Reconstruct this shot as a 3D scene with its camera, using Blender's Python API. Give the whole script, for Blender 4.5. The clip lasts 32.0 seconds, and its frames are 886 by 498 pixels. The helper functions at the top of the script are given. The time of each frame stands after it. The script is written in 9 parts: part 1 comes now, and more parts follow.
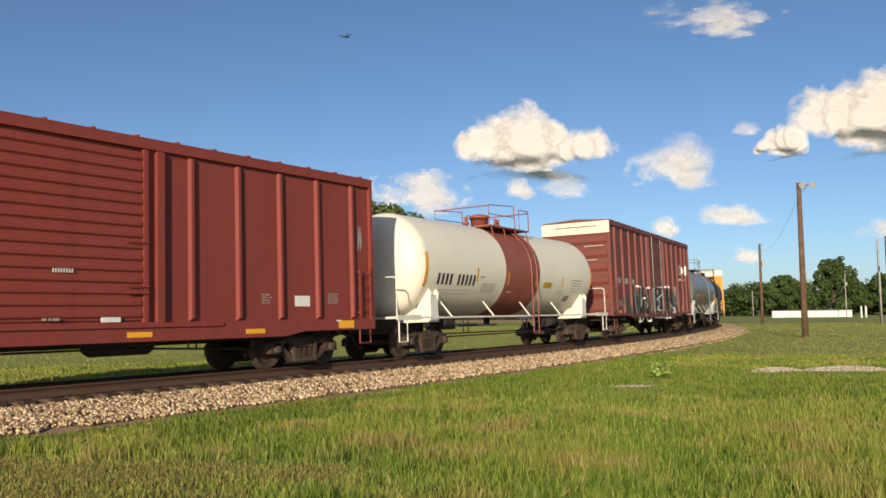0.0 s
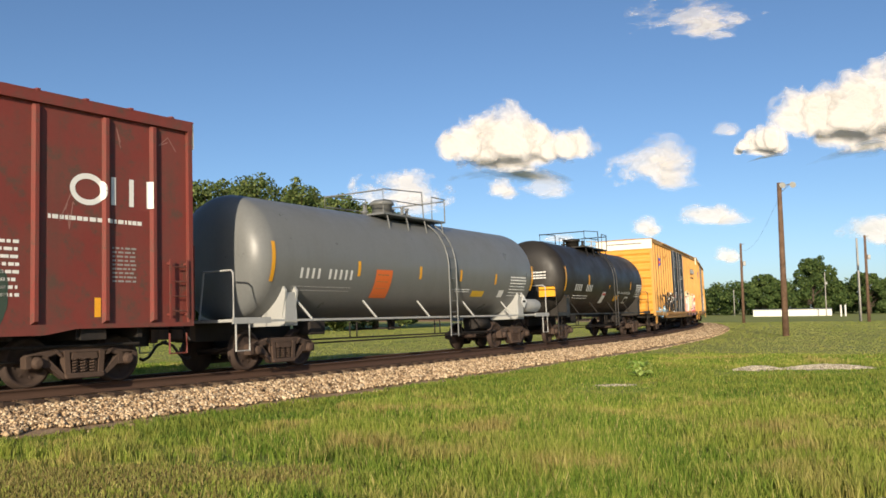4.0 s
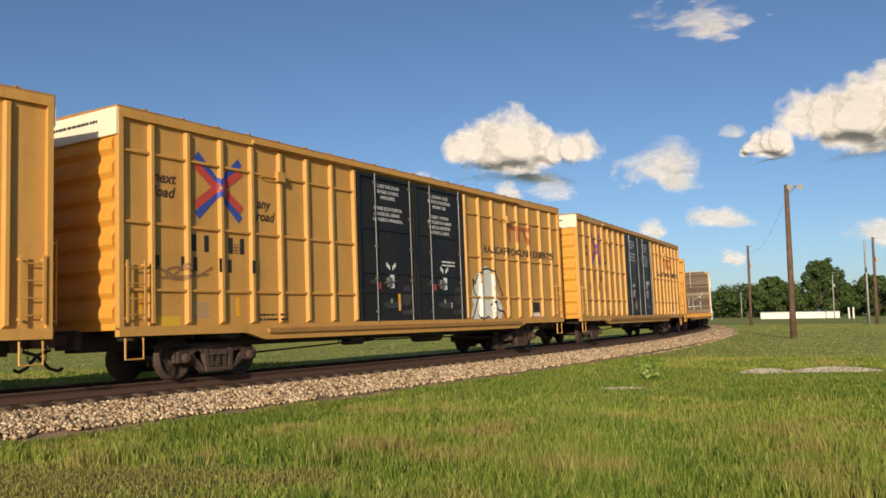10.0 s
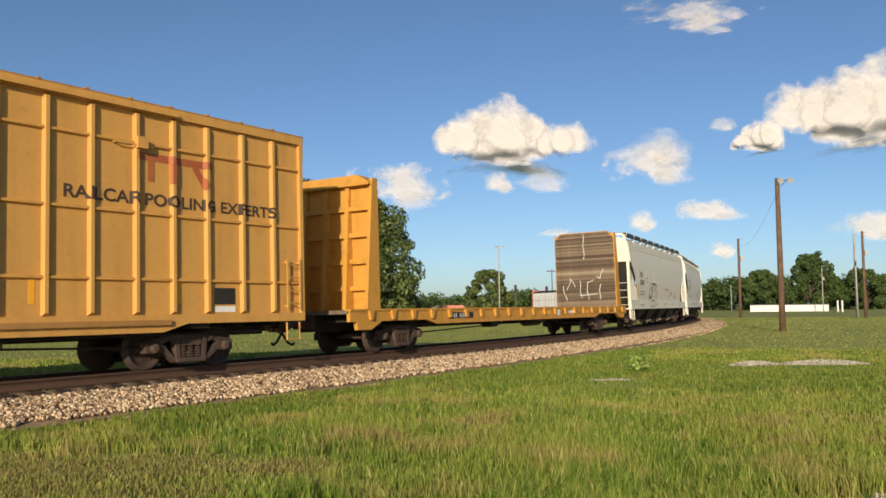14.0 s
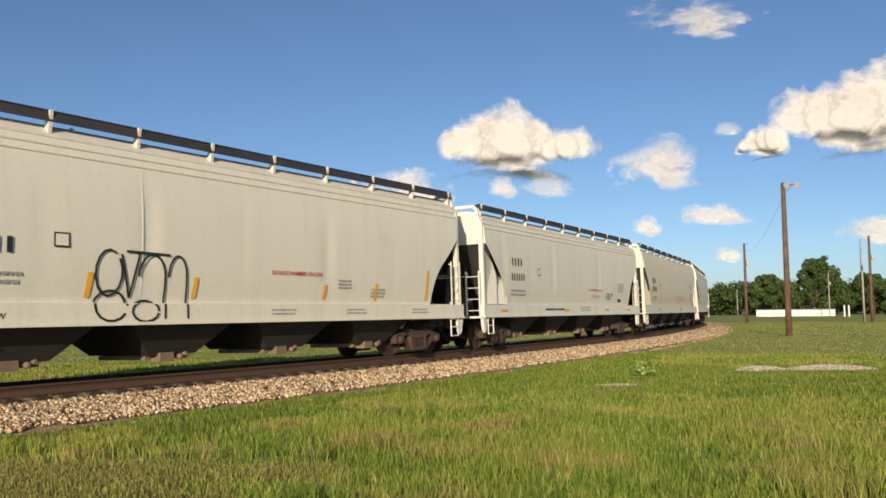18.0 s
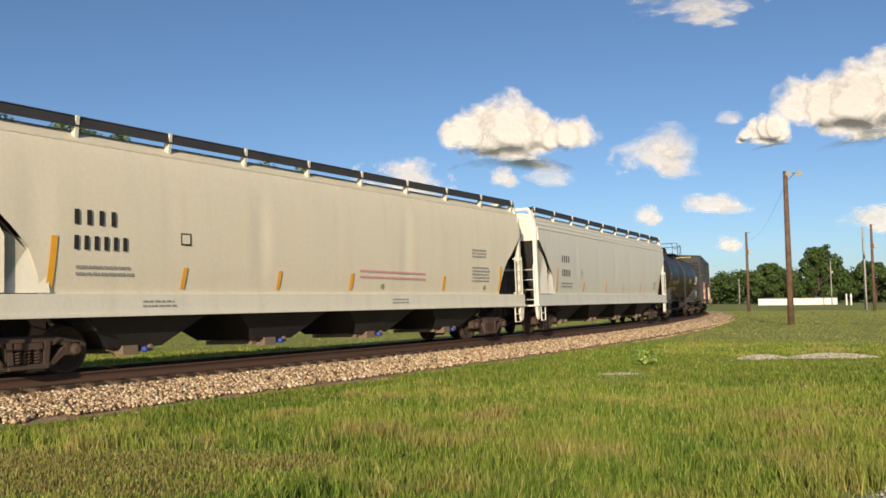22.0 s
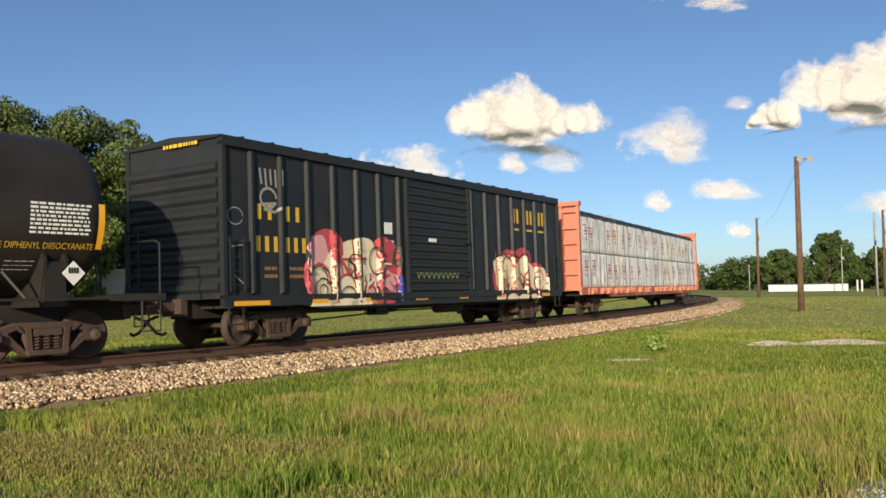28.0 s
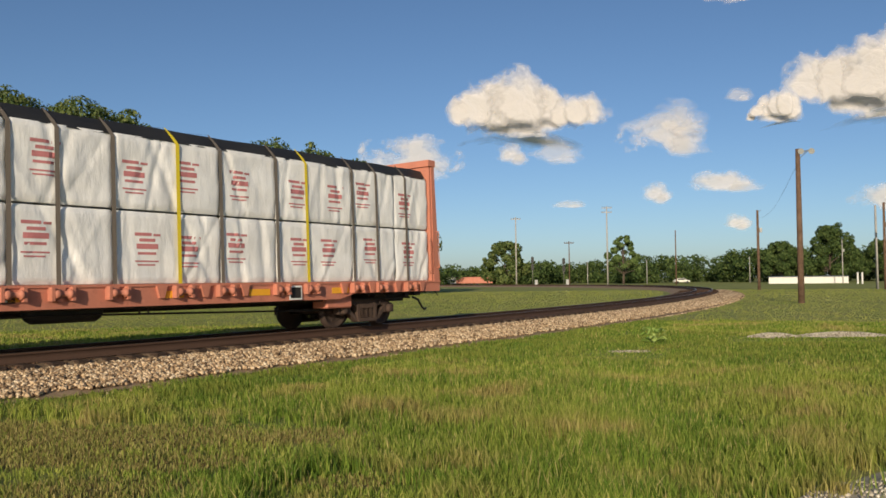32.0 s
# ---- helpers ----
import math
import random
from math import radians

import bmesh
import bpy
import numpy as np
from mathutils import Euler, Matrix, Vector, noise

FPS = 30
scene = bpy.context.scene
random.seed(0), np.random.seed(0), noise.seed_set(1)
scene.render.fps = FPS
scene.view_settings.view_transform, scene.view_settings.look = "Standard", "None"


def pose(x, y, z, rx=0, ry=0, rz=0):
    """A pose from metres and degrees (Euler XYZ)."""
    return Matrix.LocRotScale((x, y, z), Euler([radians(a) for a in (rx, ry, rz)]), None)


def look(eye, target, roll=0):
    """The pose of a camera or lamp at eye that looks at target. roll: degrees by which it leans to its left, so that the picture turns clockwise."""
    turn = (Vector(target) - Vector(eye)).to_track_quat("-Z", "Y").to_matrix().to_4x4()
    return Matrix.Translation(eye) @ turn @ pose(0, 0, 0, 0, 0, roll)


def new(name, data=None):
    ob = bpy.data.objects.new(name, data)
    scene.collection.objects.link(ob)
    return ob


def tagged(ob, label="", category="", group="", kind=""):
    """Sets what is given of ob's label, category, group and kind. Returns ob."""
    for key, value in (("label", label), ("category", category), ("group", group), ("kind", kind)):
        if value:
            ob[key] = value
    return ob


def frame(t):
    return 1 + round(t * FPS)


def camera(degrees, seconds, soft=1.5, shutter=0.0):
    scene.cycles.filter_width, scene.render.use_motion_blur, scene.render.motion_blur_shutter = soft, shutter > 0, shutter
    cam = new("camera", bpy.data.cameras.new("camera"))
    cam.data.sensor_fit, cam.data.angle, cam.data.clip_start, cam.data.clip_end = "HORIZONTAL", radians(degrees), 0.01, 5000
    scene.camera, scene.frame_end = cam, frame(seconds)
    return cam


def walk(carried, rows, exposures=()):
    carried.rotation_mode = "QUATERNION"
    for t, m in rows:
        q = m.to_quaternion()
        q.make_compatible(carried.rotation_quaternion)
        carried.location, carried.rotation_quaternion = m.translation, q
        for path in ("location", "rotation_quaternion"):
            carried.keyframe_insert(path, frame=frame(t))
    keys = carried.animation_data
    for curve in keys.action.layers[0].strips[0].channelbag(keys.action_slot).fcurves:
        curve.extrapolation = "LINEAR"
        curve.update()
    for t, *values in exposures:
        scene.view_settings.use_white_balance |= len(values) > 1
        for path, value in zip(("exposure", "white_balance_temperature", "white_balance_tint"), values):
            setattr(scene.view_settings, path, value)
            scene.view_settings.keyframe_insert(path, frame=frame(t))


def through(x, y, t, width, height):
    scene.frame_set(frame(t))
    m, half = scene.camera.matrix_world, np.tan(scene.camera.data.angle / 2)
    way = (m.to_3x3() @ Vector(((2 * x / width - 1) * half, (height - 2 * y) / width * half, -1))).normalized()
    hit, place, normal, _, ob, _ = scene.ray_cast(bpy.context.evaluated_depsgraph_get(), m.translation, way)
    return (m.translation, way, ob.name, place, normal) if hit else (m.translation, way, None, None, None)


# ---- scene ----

EYE_Z = 1.68
RAIL_Z = 0.5      # top of rail at the track's middle
CANT = -1.342     # the curve's outer rail is raised


def aim(yaw, pitch, roll):
    return pose(0, 0, EYE_Z, 90 + pitch, 0, yaw) @ pose(0, 0, 0, 0, 0, roll)


cam = camera(54.56, 32.0, soft=1.6)
walk(cam, [
    (0.0, aim(0.847, 4.375, -0.773)), (0.5, aim(0.896, 4.481, -0.565)), (1.0, aim(0.782, 4.657, -0.710)), (1.5, aim(0.441, 4.652, -0.588)),
    (2.0, aim(0.145, 4.274, -0.611)), (2.5, aim(-0.001, 4.002, -0.770)), (3.0, aim(-0.148, 4.077, -0.774)), (3.5, aim(-0.271, 4.254, -0.911)),
    (5.5, aim(-0.254, 4.679, -0.981)), (6.0, aim(-0.204, 4.901, -0.738)), (6.5, aim(-0.153, 4.895, -0.745)), (7.0, aim(-0.081, 4.788, -0.735)),
    (7.5, aim(-0.016, 4.683, -0.862)), (8.0, aim(-0.010, 4.657, -0.927)), (8.5, aim(-0.038, 4.520, -0.890)), (9.0, aim(-0.005, 4.440, -0.961)),
    (9.5, aim(0.014, 4.470, -0.905)), (10.0, aim(0.151, 4.552, -1.020)), (10.5, aim(0.240, 4.746, -1.132)), (11.0, aim(0.153, 4.566, -1.115)),
    (11.5, aim(0.043, 4.376, -1.043)), (12.0, aim(-0.008, 4.445, -0.671)), (12.5, aim(-0.165, 4.550, -0.685)), (13.0, aim(-0.322, 4.378, -0.666)),
    (13.5, aim(-0.342, 4.079, -0.711)), (14.0, aim(-0.414, 3.939, -0.669)), (14.5, aim(-0.623, 4.099, -0.674)), (16.5, aim(-0.355, 4.259, -0.708)),
    (17.0, aim(-0.266, 4.271, -0.626)), (17.5, aim(-0.166, 4.277, -0.665)), (18.0, aim(-0.064, 4.269, -0.691)), (18.5, aim(-0.091, 4.202, -0.747)),
    (19.0, aim(-0.110, 4.113, -0.656)), (19.5, aim(-0.152, 4.137, -0.809)), (20.0, aim(-0.099, 4.073, -0.815)), (20.5, aim(0.081, 3.891, -0.912)),
    (21.0, aim(0.117, 3.488, -0.930)), (21.5, aim(0.101, 3.415, -0.965)), (22.0, aim(0.065, 3.596, -0.885)), (22.5, aim(-0.015, 3.556, -1.025)),
    (23.0, aim(0.068, 3.434, -0.913)), (23.5, aim(0.166, 3.308, -0.874)), (24.0, aim(0.201, 3.251, -0.925)), (24.5, aim(0.209, 3.214, -0.984)),
    (25.0, aim(0.224, 3.208, -1.021)), (25.5, aim(0.301, 3.248, -0.965)), (27.5, aim(0.545, 2.682, -0.991)), (28.0, aim(0.692, 2.677, -0.862)),
    (28.5, aim(0.745, 2.863, -0.898)), (29.0, aim(0.842, 2.736, -0.858)), (29.5, aim(0.895, 2.631, -0.880)), (30.0, aim(0.846, 2.520, -0.890)),
    (30.5, aim(0.759, 2.288, -0.761)), (31.0, aim(0.731, 2.078, -0.659)), (31.5, aim(0.731, 2.025, -0.671)), (32.0, aim(0.731, 2.078, -0.659)),
], exposures=((0.0, 0.05), (1.0, -0.07), (2.0, 0.12), (3.0, 0.27), (6.0, 0.10), (8.0, 0.03), (10.0, -0.08), (13.0, 0.01), (17.0, 0.02), (21.0, 0.07), (24.0, 0.05), (27.5, 0.13), (28.2, 0.15), (29.0, 0.05), (30.0, -0.03), (31.0, -0.19), (32.0, -0.23)))

# ---- world, sun, exposure ----
SUN_ELEVATION, SUN_AZIMUTH = 15.5, 190.5   # degrees; azimuth clockwise from +y
scene.view_settings.exposure = 0.0
world = bpy.data.worlds.new("sky")
scene.world = world
world.use_nodes = True
wn = world.node_tree
sky = wn.nodes.new("ShaderNodeTexSky")
sky.sky_type, sky.sun_disc = "NISHITA", False
sky.sun_elevation, sky.sun_rotation = radians(SUN_ELEVATION), radians(SUN_AZIMUTH)
sky.air_density, sky.dust_density, sky.ozone_density = 0.68, 0.72, 3.3
wn.nodes["Background"].inputs["Strength"].default_value = 0.124
tone = wn.nodes.new("ShaderNodeHueSaturation")
tone.inputs["Hue"].default_value = 0.501
tone.inputs["Saturation"].default_value = 1.035
wn.links.new(sky.outputs[0], tone.inputs["Color"])
tint = wn.nodes.new("ShaderNodeMix")
tint.data_type, tint.blend_type = "RGBA", "MULTIPLY"
tint.inputs[0].default_value = 1.0
tint.inputs[7].default_value = (1.075, 1.0, 0.922, 1.0)
wn.links.new(tone.outputs[0], tint.inputs[6])
wn.links.new(tint.outputs[2], wn.nodes["Background"].inputs["Color"])
sun = new("sun", bpy.data.lights.new("sun", "SUN"))
sun.data.energy, sun.data.angle, sun.data.color = 5.0, radians(0.53), (1.0, 0.86, 0.66)
az, el = radians(SUN_AZIMUTH), radians(SUN_ELEVATION)
sun.matrix_world = look((0, 0, 60), (-math.sin(az) * math.cos(el), -math.cos(az) * math.cos(el), 60 - math.sin(el)))

# ---- materials ----
def shader(name):
    m = bpy.data.materials.new(name)
    m.use_nodes = True
    nt = m.node_tree
    return m, nt, nt.nodes["Principled BSDF"]


def node(nt, kind, **values):
    n = nt.nodes.new("ShaderNode" + kind)
    for key, value in values.items():
        n.inputs[key.replace("_", " ")].default_value = value
    return n


def noise_node(nt, coord, scale, detail=4.0, rough=0.6, stretch=None):
    n = node(nt, "TexNoise", Scale=scale, Detail=detail, Roughness=rough)
    if stretch:
        mp = nt.nodes.new("ShaderNodeMapping")
        mp.inputs["Scale"].default_value = stretch
        nt.links.new(coord, mp.inputs["Vector"])
        coord = mp.outputs[0]
    nt.links.new(coord, n.inputs["Vector"])
    return n.outputs["Fac"]


def ramp(nt, fac, stops):
    r = nt.nodes.new("ShaderNodeValToRGB")
    els = r.color_ramp.elements
    while len(els) < len(stops):
        els.new(0.5)
    for e, (at, c) in zip(els, stops):
        e.position, e.color = at, (c, c, c, 1) if isinstance(c, (int, float)) else (*c, 1)
    nt.links.new(fac, r.inputs[0])
    return r.outputs[0]


def mix(nt, fac, a, b, mode="MIX"):
    n = nt.nodes.new("ShaderNodeMix")
    n.data_type, n.blend_type = "RGBA", mode
    for socket, v in ((n.inputs[0], fac), (n.inputs[6], a), (n.inputs[7], b)):
        if isinstance(v, (int, float)):
            socket.default_value = v
        elif isinstance(v, tuple):
            socket.default_value = (*v, 1)
        else:
            nt.links.new(v, socket)
    return n.outputs[2]


def bump(nt, b, height, strength, distance):
    n = node(nt, "Bump", Strength=strength, Distance=distance)
    nt.links.new(height, n.inputs["Height"])
    nt.links.new(n.outputs[0], b.inputs["Normal"])


def paint(name, rgb, dirt=(0.09, 0.06, 0.045), amount=0.35, rough=0.5, streak=1.0, rust=0.0, fade=0.12, metal=0.0, spec=0.35, bare=(0.14, 0.055, 0.025)):
    """Weathered paint: blotches, vertical streaks of grime, fine speckle, rust spots."""
    m, nt, b = shader(name)
    co = nt.nodes.new("ShaderNodeTexCoord").outputs["Object"]
    blot = noise_node(nt, co, 0.9, 5, 0.62)
    fine = noise_node(nt, co, 14, 6, 0.7)
    run = noise_node(nt, co, 2.6, 3, 0.6, (1.0, 1.0, 0.08))
    light = tuple(min(1, c * (1 + fade) + 0.015) for c in rgb)
    dark = tuple(c * (1 - fade) for c in rgb)
    col = mix(nt, blot, dark, light)
    f1 = ramp(nt, run, [(0.48, 0.0), (0.78, streak)])
    f2 = ramp(nt, blot, [(0.40, 0.0), (0.72, 1.0)])
    both = mix(nt, 0.5, f1, f2)
    k = nt.nodes.new("ShaderNodeMath")
    k.operation = "MULTIPLY"
    nt.links.new(both, k.inputs[0])
    k.inputs[1].default_value = amount
    col = mix(nt, k.outputs[0], col, dirt)
    speck = ramp(nt, fine, [(0.30, 0.90), (0.6, 1.0), (0.8, 1.04)])
    col = mix(nt, 0.7, col, speck, "MULTIPLY")
    if rust:
        spots = noise_node(nt, co, 3.2, 8, 0.78)
        col = mix(nt, ramp(nt, spots, [(0.60 - 0.12 * rust, 0.0), (0.68 - 0.06 * rust, rust)]), col, bare)
    nt.links.new(col, b.inputs["Base Color"])
    nt.links.new(ramp(nt, blot, [(0.3, max(0, rough - 0.10)), (0.7, min(1, rough + 0.16))]), b.inputs["Roughness"])
    b.inputs["Metallic"].default_value = metal
    b.inputs["Specular IOR Level"].default_value = spec
    bump(nt, b, noise_node(nt, co, 2.2, 3, 0.5), 0.25, 0.01)
    return m


def rough_stuff(name, c1, c2, scale, rough=0.9, grain=60, c3=None):
    """A dull natural surface with two scales of colour and a fine relief."""
    m, nt, b = shader(name)
    co = nt.nodes.new("ShaderNodeTexCoord").outputs["Object"]
    big, small = noise_node(nt, co, scale, 5, 0.6), noise_node(nt, co, grain, 4, 0.7)
    col = mix(nt, ramp(nt, big, [(0.35, 0.0), (0.65, 1.0)]), c1, c2)
    if c3:
        col = mix(nt, ramp(nt, noise_node(nt, co, scale * 2.7, 6, 0.7), [(0.5, 0.0), (0.66, 1.0)]), col, c3)
    col = mix(nt, 0.8, col, ramp(nt, small, [(0.25, 0.62), (0.7, 1.15)]), "MULTIPLY")
    nt.links.new(col, b.inputs["Base Color"])
    b.inputs["Roughness"].default_value = rough
    b.inputs["Specular IOR Level"].default_value = 0.2
    bump(nt, b, small, 0.6, 0.02)
    return m


def island_stuff(name, stops, rough=0.8, through=0.0, patch=None, spec=0.2):
    """Many small pieces: each takes its own colour out of a ramp; patches shift it over metres."""
    m, nt, b = shader(name)
    rnd = nt.nodes.new("ShaderNodeNewGeometry").outputs["Random Per Island"]
    col = ramp(nt, rnd, stops)
    if patch:
        co = nt.nodes.new("ShaderNodeTexCoord").outputs["Object"]
        f = ramp(nt, noise_node(nt, co, patch[0], 5, 0.65), [(0.44, 0.0), (0.60, 1.0)])
        col = mix(nt, f, col, mix(nt, rnd, patch[1], patch[2]))
        if len(patch) > 3:
            f = ramp(nt, noise_node(nt, co, patch[3], 6, 0.65), [(0.51, 0.0), (0.62, 0.9)])
            col = mix(nt, f, col, mix(nt, rnd, patch[4], patch[5]))
    nt.links.new(col, b.inputs["Base Color"])
    b.inputs["Roughness"].default_value = rough
    b.inputs["Specular IOR Level"].default_value = spec
    if through:
        tr = nt.nodes.new("ShaderNodeBsdfTranslucent")
        nt.links.new(col, tr.inputs[0])
        mx = node(nt, "MixShader", Fac=through)
        nt.links.new(b.outputs[0], mx.inputs[1])
        nt.links.new(tr.outputs[0], mx.inputs[2])
        nt.links.new(mx.outputs[0], nt.nodes["Material Output"].inputs[0])
    return m


GRASS = island_stuff("grass_blades", [(0.0, (0.065, 0.125, 0.014)), (0.40, (0.155, 0.245, 0.030)), (0.78, (0.285, 0.36, 0.055)), (0.93, (0.46, 0.43, 0.115)), (1.0, (0.60, 0.49, 0.20))],
                     0.7, 0.35, (0.30, (0.20, 0.265, 0.03), (0.45, 0.455, 0.10), 0.62, (0.24, 0.19, 0.055), (0.55, 0.43, 0.165)))
GROUND = rough_stuff("turf", (0.22, 0.26, 0.058), (0.34, 0.35, 0.088), 0.16, 0.95, 9.0, (0.31, 0.27, 0.10))
STONES = island_stuff("ballast_stones", [(0.0, (0.10, 0.062, 0.034)), (0.3, (0.38, 0.255, 0.145)), (0.7, (0.63, 0.455, 0.275)), (1.0, (0.82, 0.66, 0.45))], 0.85)
STAINED = island_stuff("rust_stained_stones", [(0.0, (0.035, 0.02, 0.013)), (0.6, (0.10, 0.055, 0.032)), (1.0, (0.17, 0.10, 0.06))], 0.9)
BALLAST = rough_stuff("ballast_bed", (0.26, 0.18, 0.105), (0.40, 0.285, 0.175), 1.5, 0.95, 18)
RAIL_RUST = paint("rusted_rail", (0.080, 0.040, 0.023), amount=0.4, rough=0.8, dirt=(0.05, 0.03, 0.02))
RAIL_TOP = paint("worn_rail_head", (0.35, 0.33, 0.31), amount=0.2, rough=0.3, metal=0.9)
TIE = rough_stuff("creosoted_timber", (0.035, 0.024, 0.018), (0.085, 0.055, 0.04), 3.0, 0.9, 30)

# ---- mesh tools ----
def part(name, bm, material, parent=None, label=""):
    """Links a bmesh as one mesh object under a thing or a part."""
    me = bpy.data.meshes.new(name)
    bm.to_mesh(me)
    bm.free()
    me.materials.append(material)
    ob = new(name, me)
    ob.parent = parent
    return tagged(ob, label)


def again(ob, parent, m=None):
    """One more part on the same mesh."""
    c = ob.copy()
    scene.collection.objects.link(c)
    c.parent = parent
    if m is not None:
        c.matrix_basis = m
    return c


def box(bm, x0, x1, y0, y1, z0, z1, taper=None):
    """A box; taper: (dx, dy) by which the top is drawn in."""
    tx, ty = taper or (0, 0)
    v = [bm.verts.new(p) for p in ((x0, y0, z0), (x1, y0, z0), (x1, y1, z0), (x0, y1, z0),
                                   (x0 + tx, y0 + ty, z1), (x1 - tx, y0 + ty, z1), (x1 - tx, y1 - ty, z1), (x0 + tx, y1 - ty, z1))]
    for f in ((3, 2, 1, 0), (4, 5, 6, 7), (0, 1, 5, 4), (1, 2, 6, 5), (2, 3, 7, 6), (3, 0, 4, 7)):
        bm.faces.new([v[i] for i in f])
    return bm


def prism(bm, outline, y0, y1, axis="y"):
    """An outline of (a, b) pairs drawn out along an axis: y: (x, z) pairs; x: (y, z) pairs; z: (x, y) pairs."""
    def at(a, b, c):
        return {"y": (a, c, b), "x": (c, a, b), "z": (a, b, c)}[axis]
    lo = [bm.verts.new(at(a, b, y0)) for a, b in outline]
    hi = [bm.verts.new(at(a, b, y1)) for a, b in outline]
    n = len(outline)
    fs = [bm.faces.new(lo), bm.faces.new(hi[::-1])]
    for i in range(n):
        fs.append(bm.faces.new((lo[i], hi[i], hi[(i + 1) % n], lo[(i + 1) % n])))
    bmesh.ops.recalc_face_normals(bm, faces=fs)
    return bm


def tube(bm, pts, r, seg=6, caps=True):
    """A round bar along a line of points."""
    pts = [Vector(p) for p in pts]
    rings = []
    for i, p in enumerate(pts):
        d = ((pts[i + 1] - p) if i == 0 else (p - pts[i - 1]) if i == len(pts) - 1 else (pts[i + 1] - p).normalized() + (p - pts[i - 1]).normalized()).normalized()
        a = d.cross((0, 0, 1) if abs(d.z) < 0.9 else (1, 0, 0)).normalized()
        b = d.cross(a)
        rad = r[i] if isinstance(r, (list, tuple)) else r
        rings.append([bm.verts.new(p + rad * (a * math.cos(t) + b * math.sin(t))) for t in (2 * math.pi * k / seg for k in range(seg))])
    fs = []
    for u, w in zip(rings, rings[1:]):
        fs += [bm.faces.new((u[k], u[(k + 1) % seg], w[(k + 1) % seg], w[k])) for k in range(seg)]
    if caps:
        fs += [bm.faces.new(rings[0][::-1]), bm.faces.new(rings[-1])]
    bmesh.ops.recalc_face_normals(bm, faces=fs)
    for f in fs:
        f.smooth = seg > 7
    return bm


def lathe(bm, profile, axis="x", seg=32, centre=(0, 0, 0), smooth=True):
    """A profile of (along, radius) turned round an axis."""
    rings = []
    for a, r in profile:
        ring = []
        for k in range(seg):
            t = 2 * math.pi * k / seg
            c, s = r * math.cos(t), r * math.sin(t)
            p = {"x": (a, c, s), "y": (c, a, s), "z": (c, s, a)}[axis]
            ring.append(bm.verts.new(Vector(p) + Vector(centre)))
        rings.append(ring)
    fs = []
    for u, w in zip(rings, rings[1:]):
        fs += [bm.faces.new((u[k], u[(k + 1) % seg], w[(k + 1) % seg], w[k])) for k in range(seg)]
    fs += [bm.faces.new(rings[0][::-1]), bm.faces.new(rings[-1])]
    bmesh.ops.recalc_face_normals(bm, faces=fs)
    for f in fs[:-2]:
        f.smooth = smooth
    return bm


def bevel(bm, width, segments=1):
    bmesh.ops.bevel(bm, geom=bm.edges[:], offset=width, segments=segments, affect="EDGES", profile=0.6)
    return bm


def from_arrays(name, verts, faces, material, parent=None):
    """A big mesh from numpy arrays; all faces have the same number of corners."""
    me = bpy.data.meshes.new(name)
    n, k = faces.shape
    me.vertices.add(len(verts))
    me.vertices.foreach_set("co", np.ascontiguousarray(verts, dtype=np.float32).ravel())
    me.loops.add(n * k)
    me.loops.foreach_set("vertex_index", np.ascontiguousarray(faces, dtype=np.int32).ravel())
    me.polygons.add(n)
    me.polygons.foreach_set("loop_start", np.arange(0, n * k, k, dtype=np.int32))
    me.polygons.foreach_set("loop_total", np.full(n, k, dtype=np.int32))
    me.update(calc_edges=True)
    me.materials.append(material)
    ob = new(name, me)
    ob.parent = parent
    return ob


# ---- the track's line ----
STEP = 0.25
S_LINE = np.arange(-320.0, 420.0, STEP)
BEND = np.interp(S_LINE, [-120, -20, 0, 25, 50, 75, 100, 140, 175, 215, 420],
                 [0.003, 0.004, 0.00398, 0.00459, 0.00327, 0.00595, 0.00750, 0.00777, 0.0077, 0.0, 0.0])
i0 = int(np.argmin(abs(S_LINE)))
turn_sum = np.cumsum(BEND) * STEP
HEAD = radians(57.848) + turn_sum - turn_sum[i0]
X_LINE, Y_LINE = np.cumsum(np.cos(HEAD)) * STEP, np.cumsum(np.sin(HEAD)) * STEP
X_LINE, Y_LINE = X_LINE - X_LINE[i0] - 3.114, Y_LINE - Y_LINE[i0] + 22.766


def line(s):
    """Point and heading of the track's middle, s metres along it."""
    return np.interp(s, S_LINE, X_LINE), np.interp(s, S_LINE, Y_LINE), np.interp(s, S_LINE, HEAD)


def beside(s, w, z):
    """A point w metres to the outer side of the track's middle, z over the ground."""
    x, y, h = line(s)
    return Vector((x + w * math.sin(h), y - w * math.cos(h), z))


def distance(t):
    """How far the train has run at t seconds."""
    u = t - 16
    return 8.8486 * t - 0.03255 * u * u / 2 + 0.004376 * u ** 3 / 6


def car_pose(centre, spread, t):
    """A car's pose at t, its two trucks on the track. Its x axis points along the train to the rear, its -y side is the outer side."""
    s = centre - distance(t)
    x0, y0, _ = line(s - spread / 2)
    x1, y1, _ = line(s + spread / 2)
    return pose((x0 + x1) / 2, (y0 + y1) / 2, RAIL_Z, 0, 0, math.degrees(math.atan2(y1 - y0, x1 - x0))) @ pose(0, 0, 0, CANT)

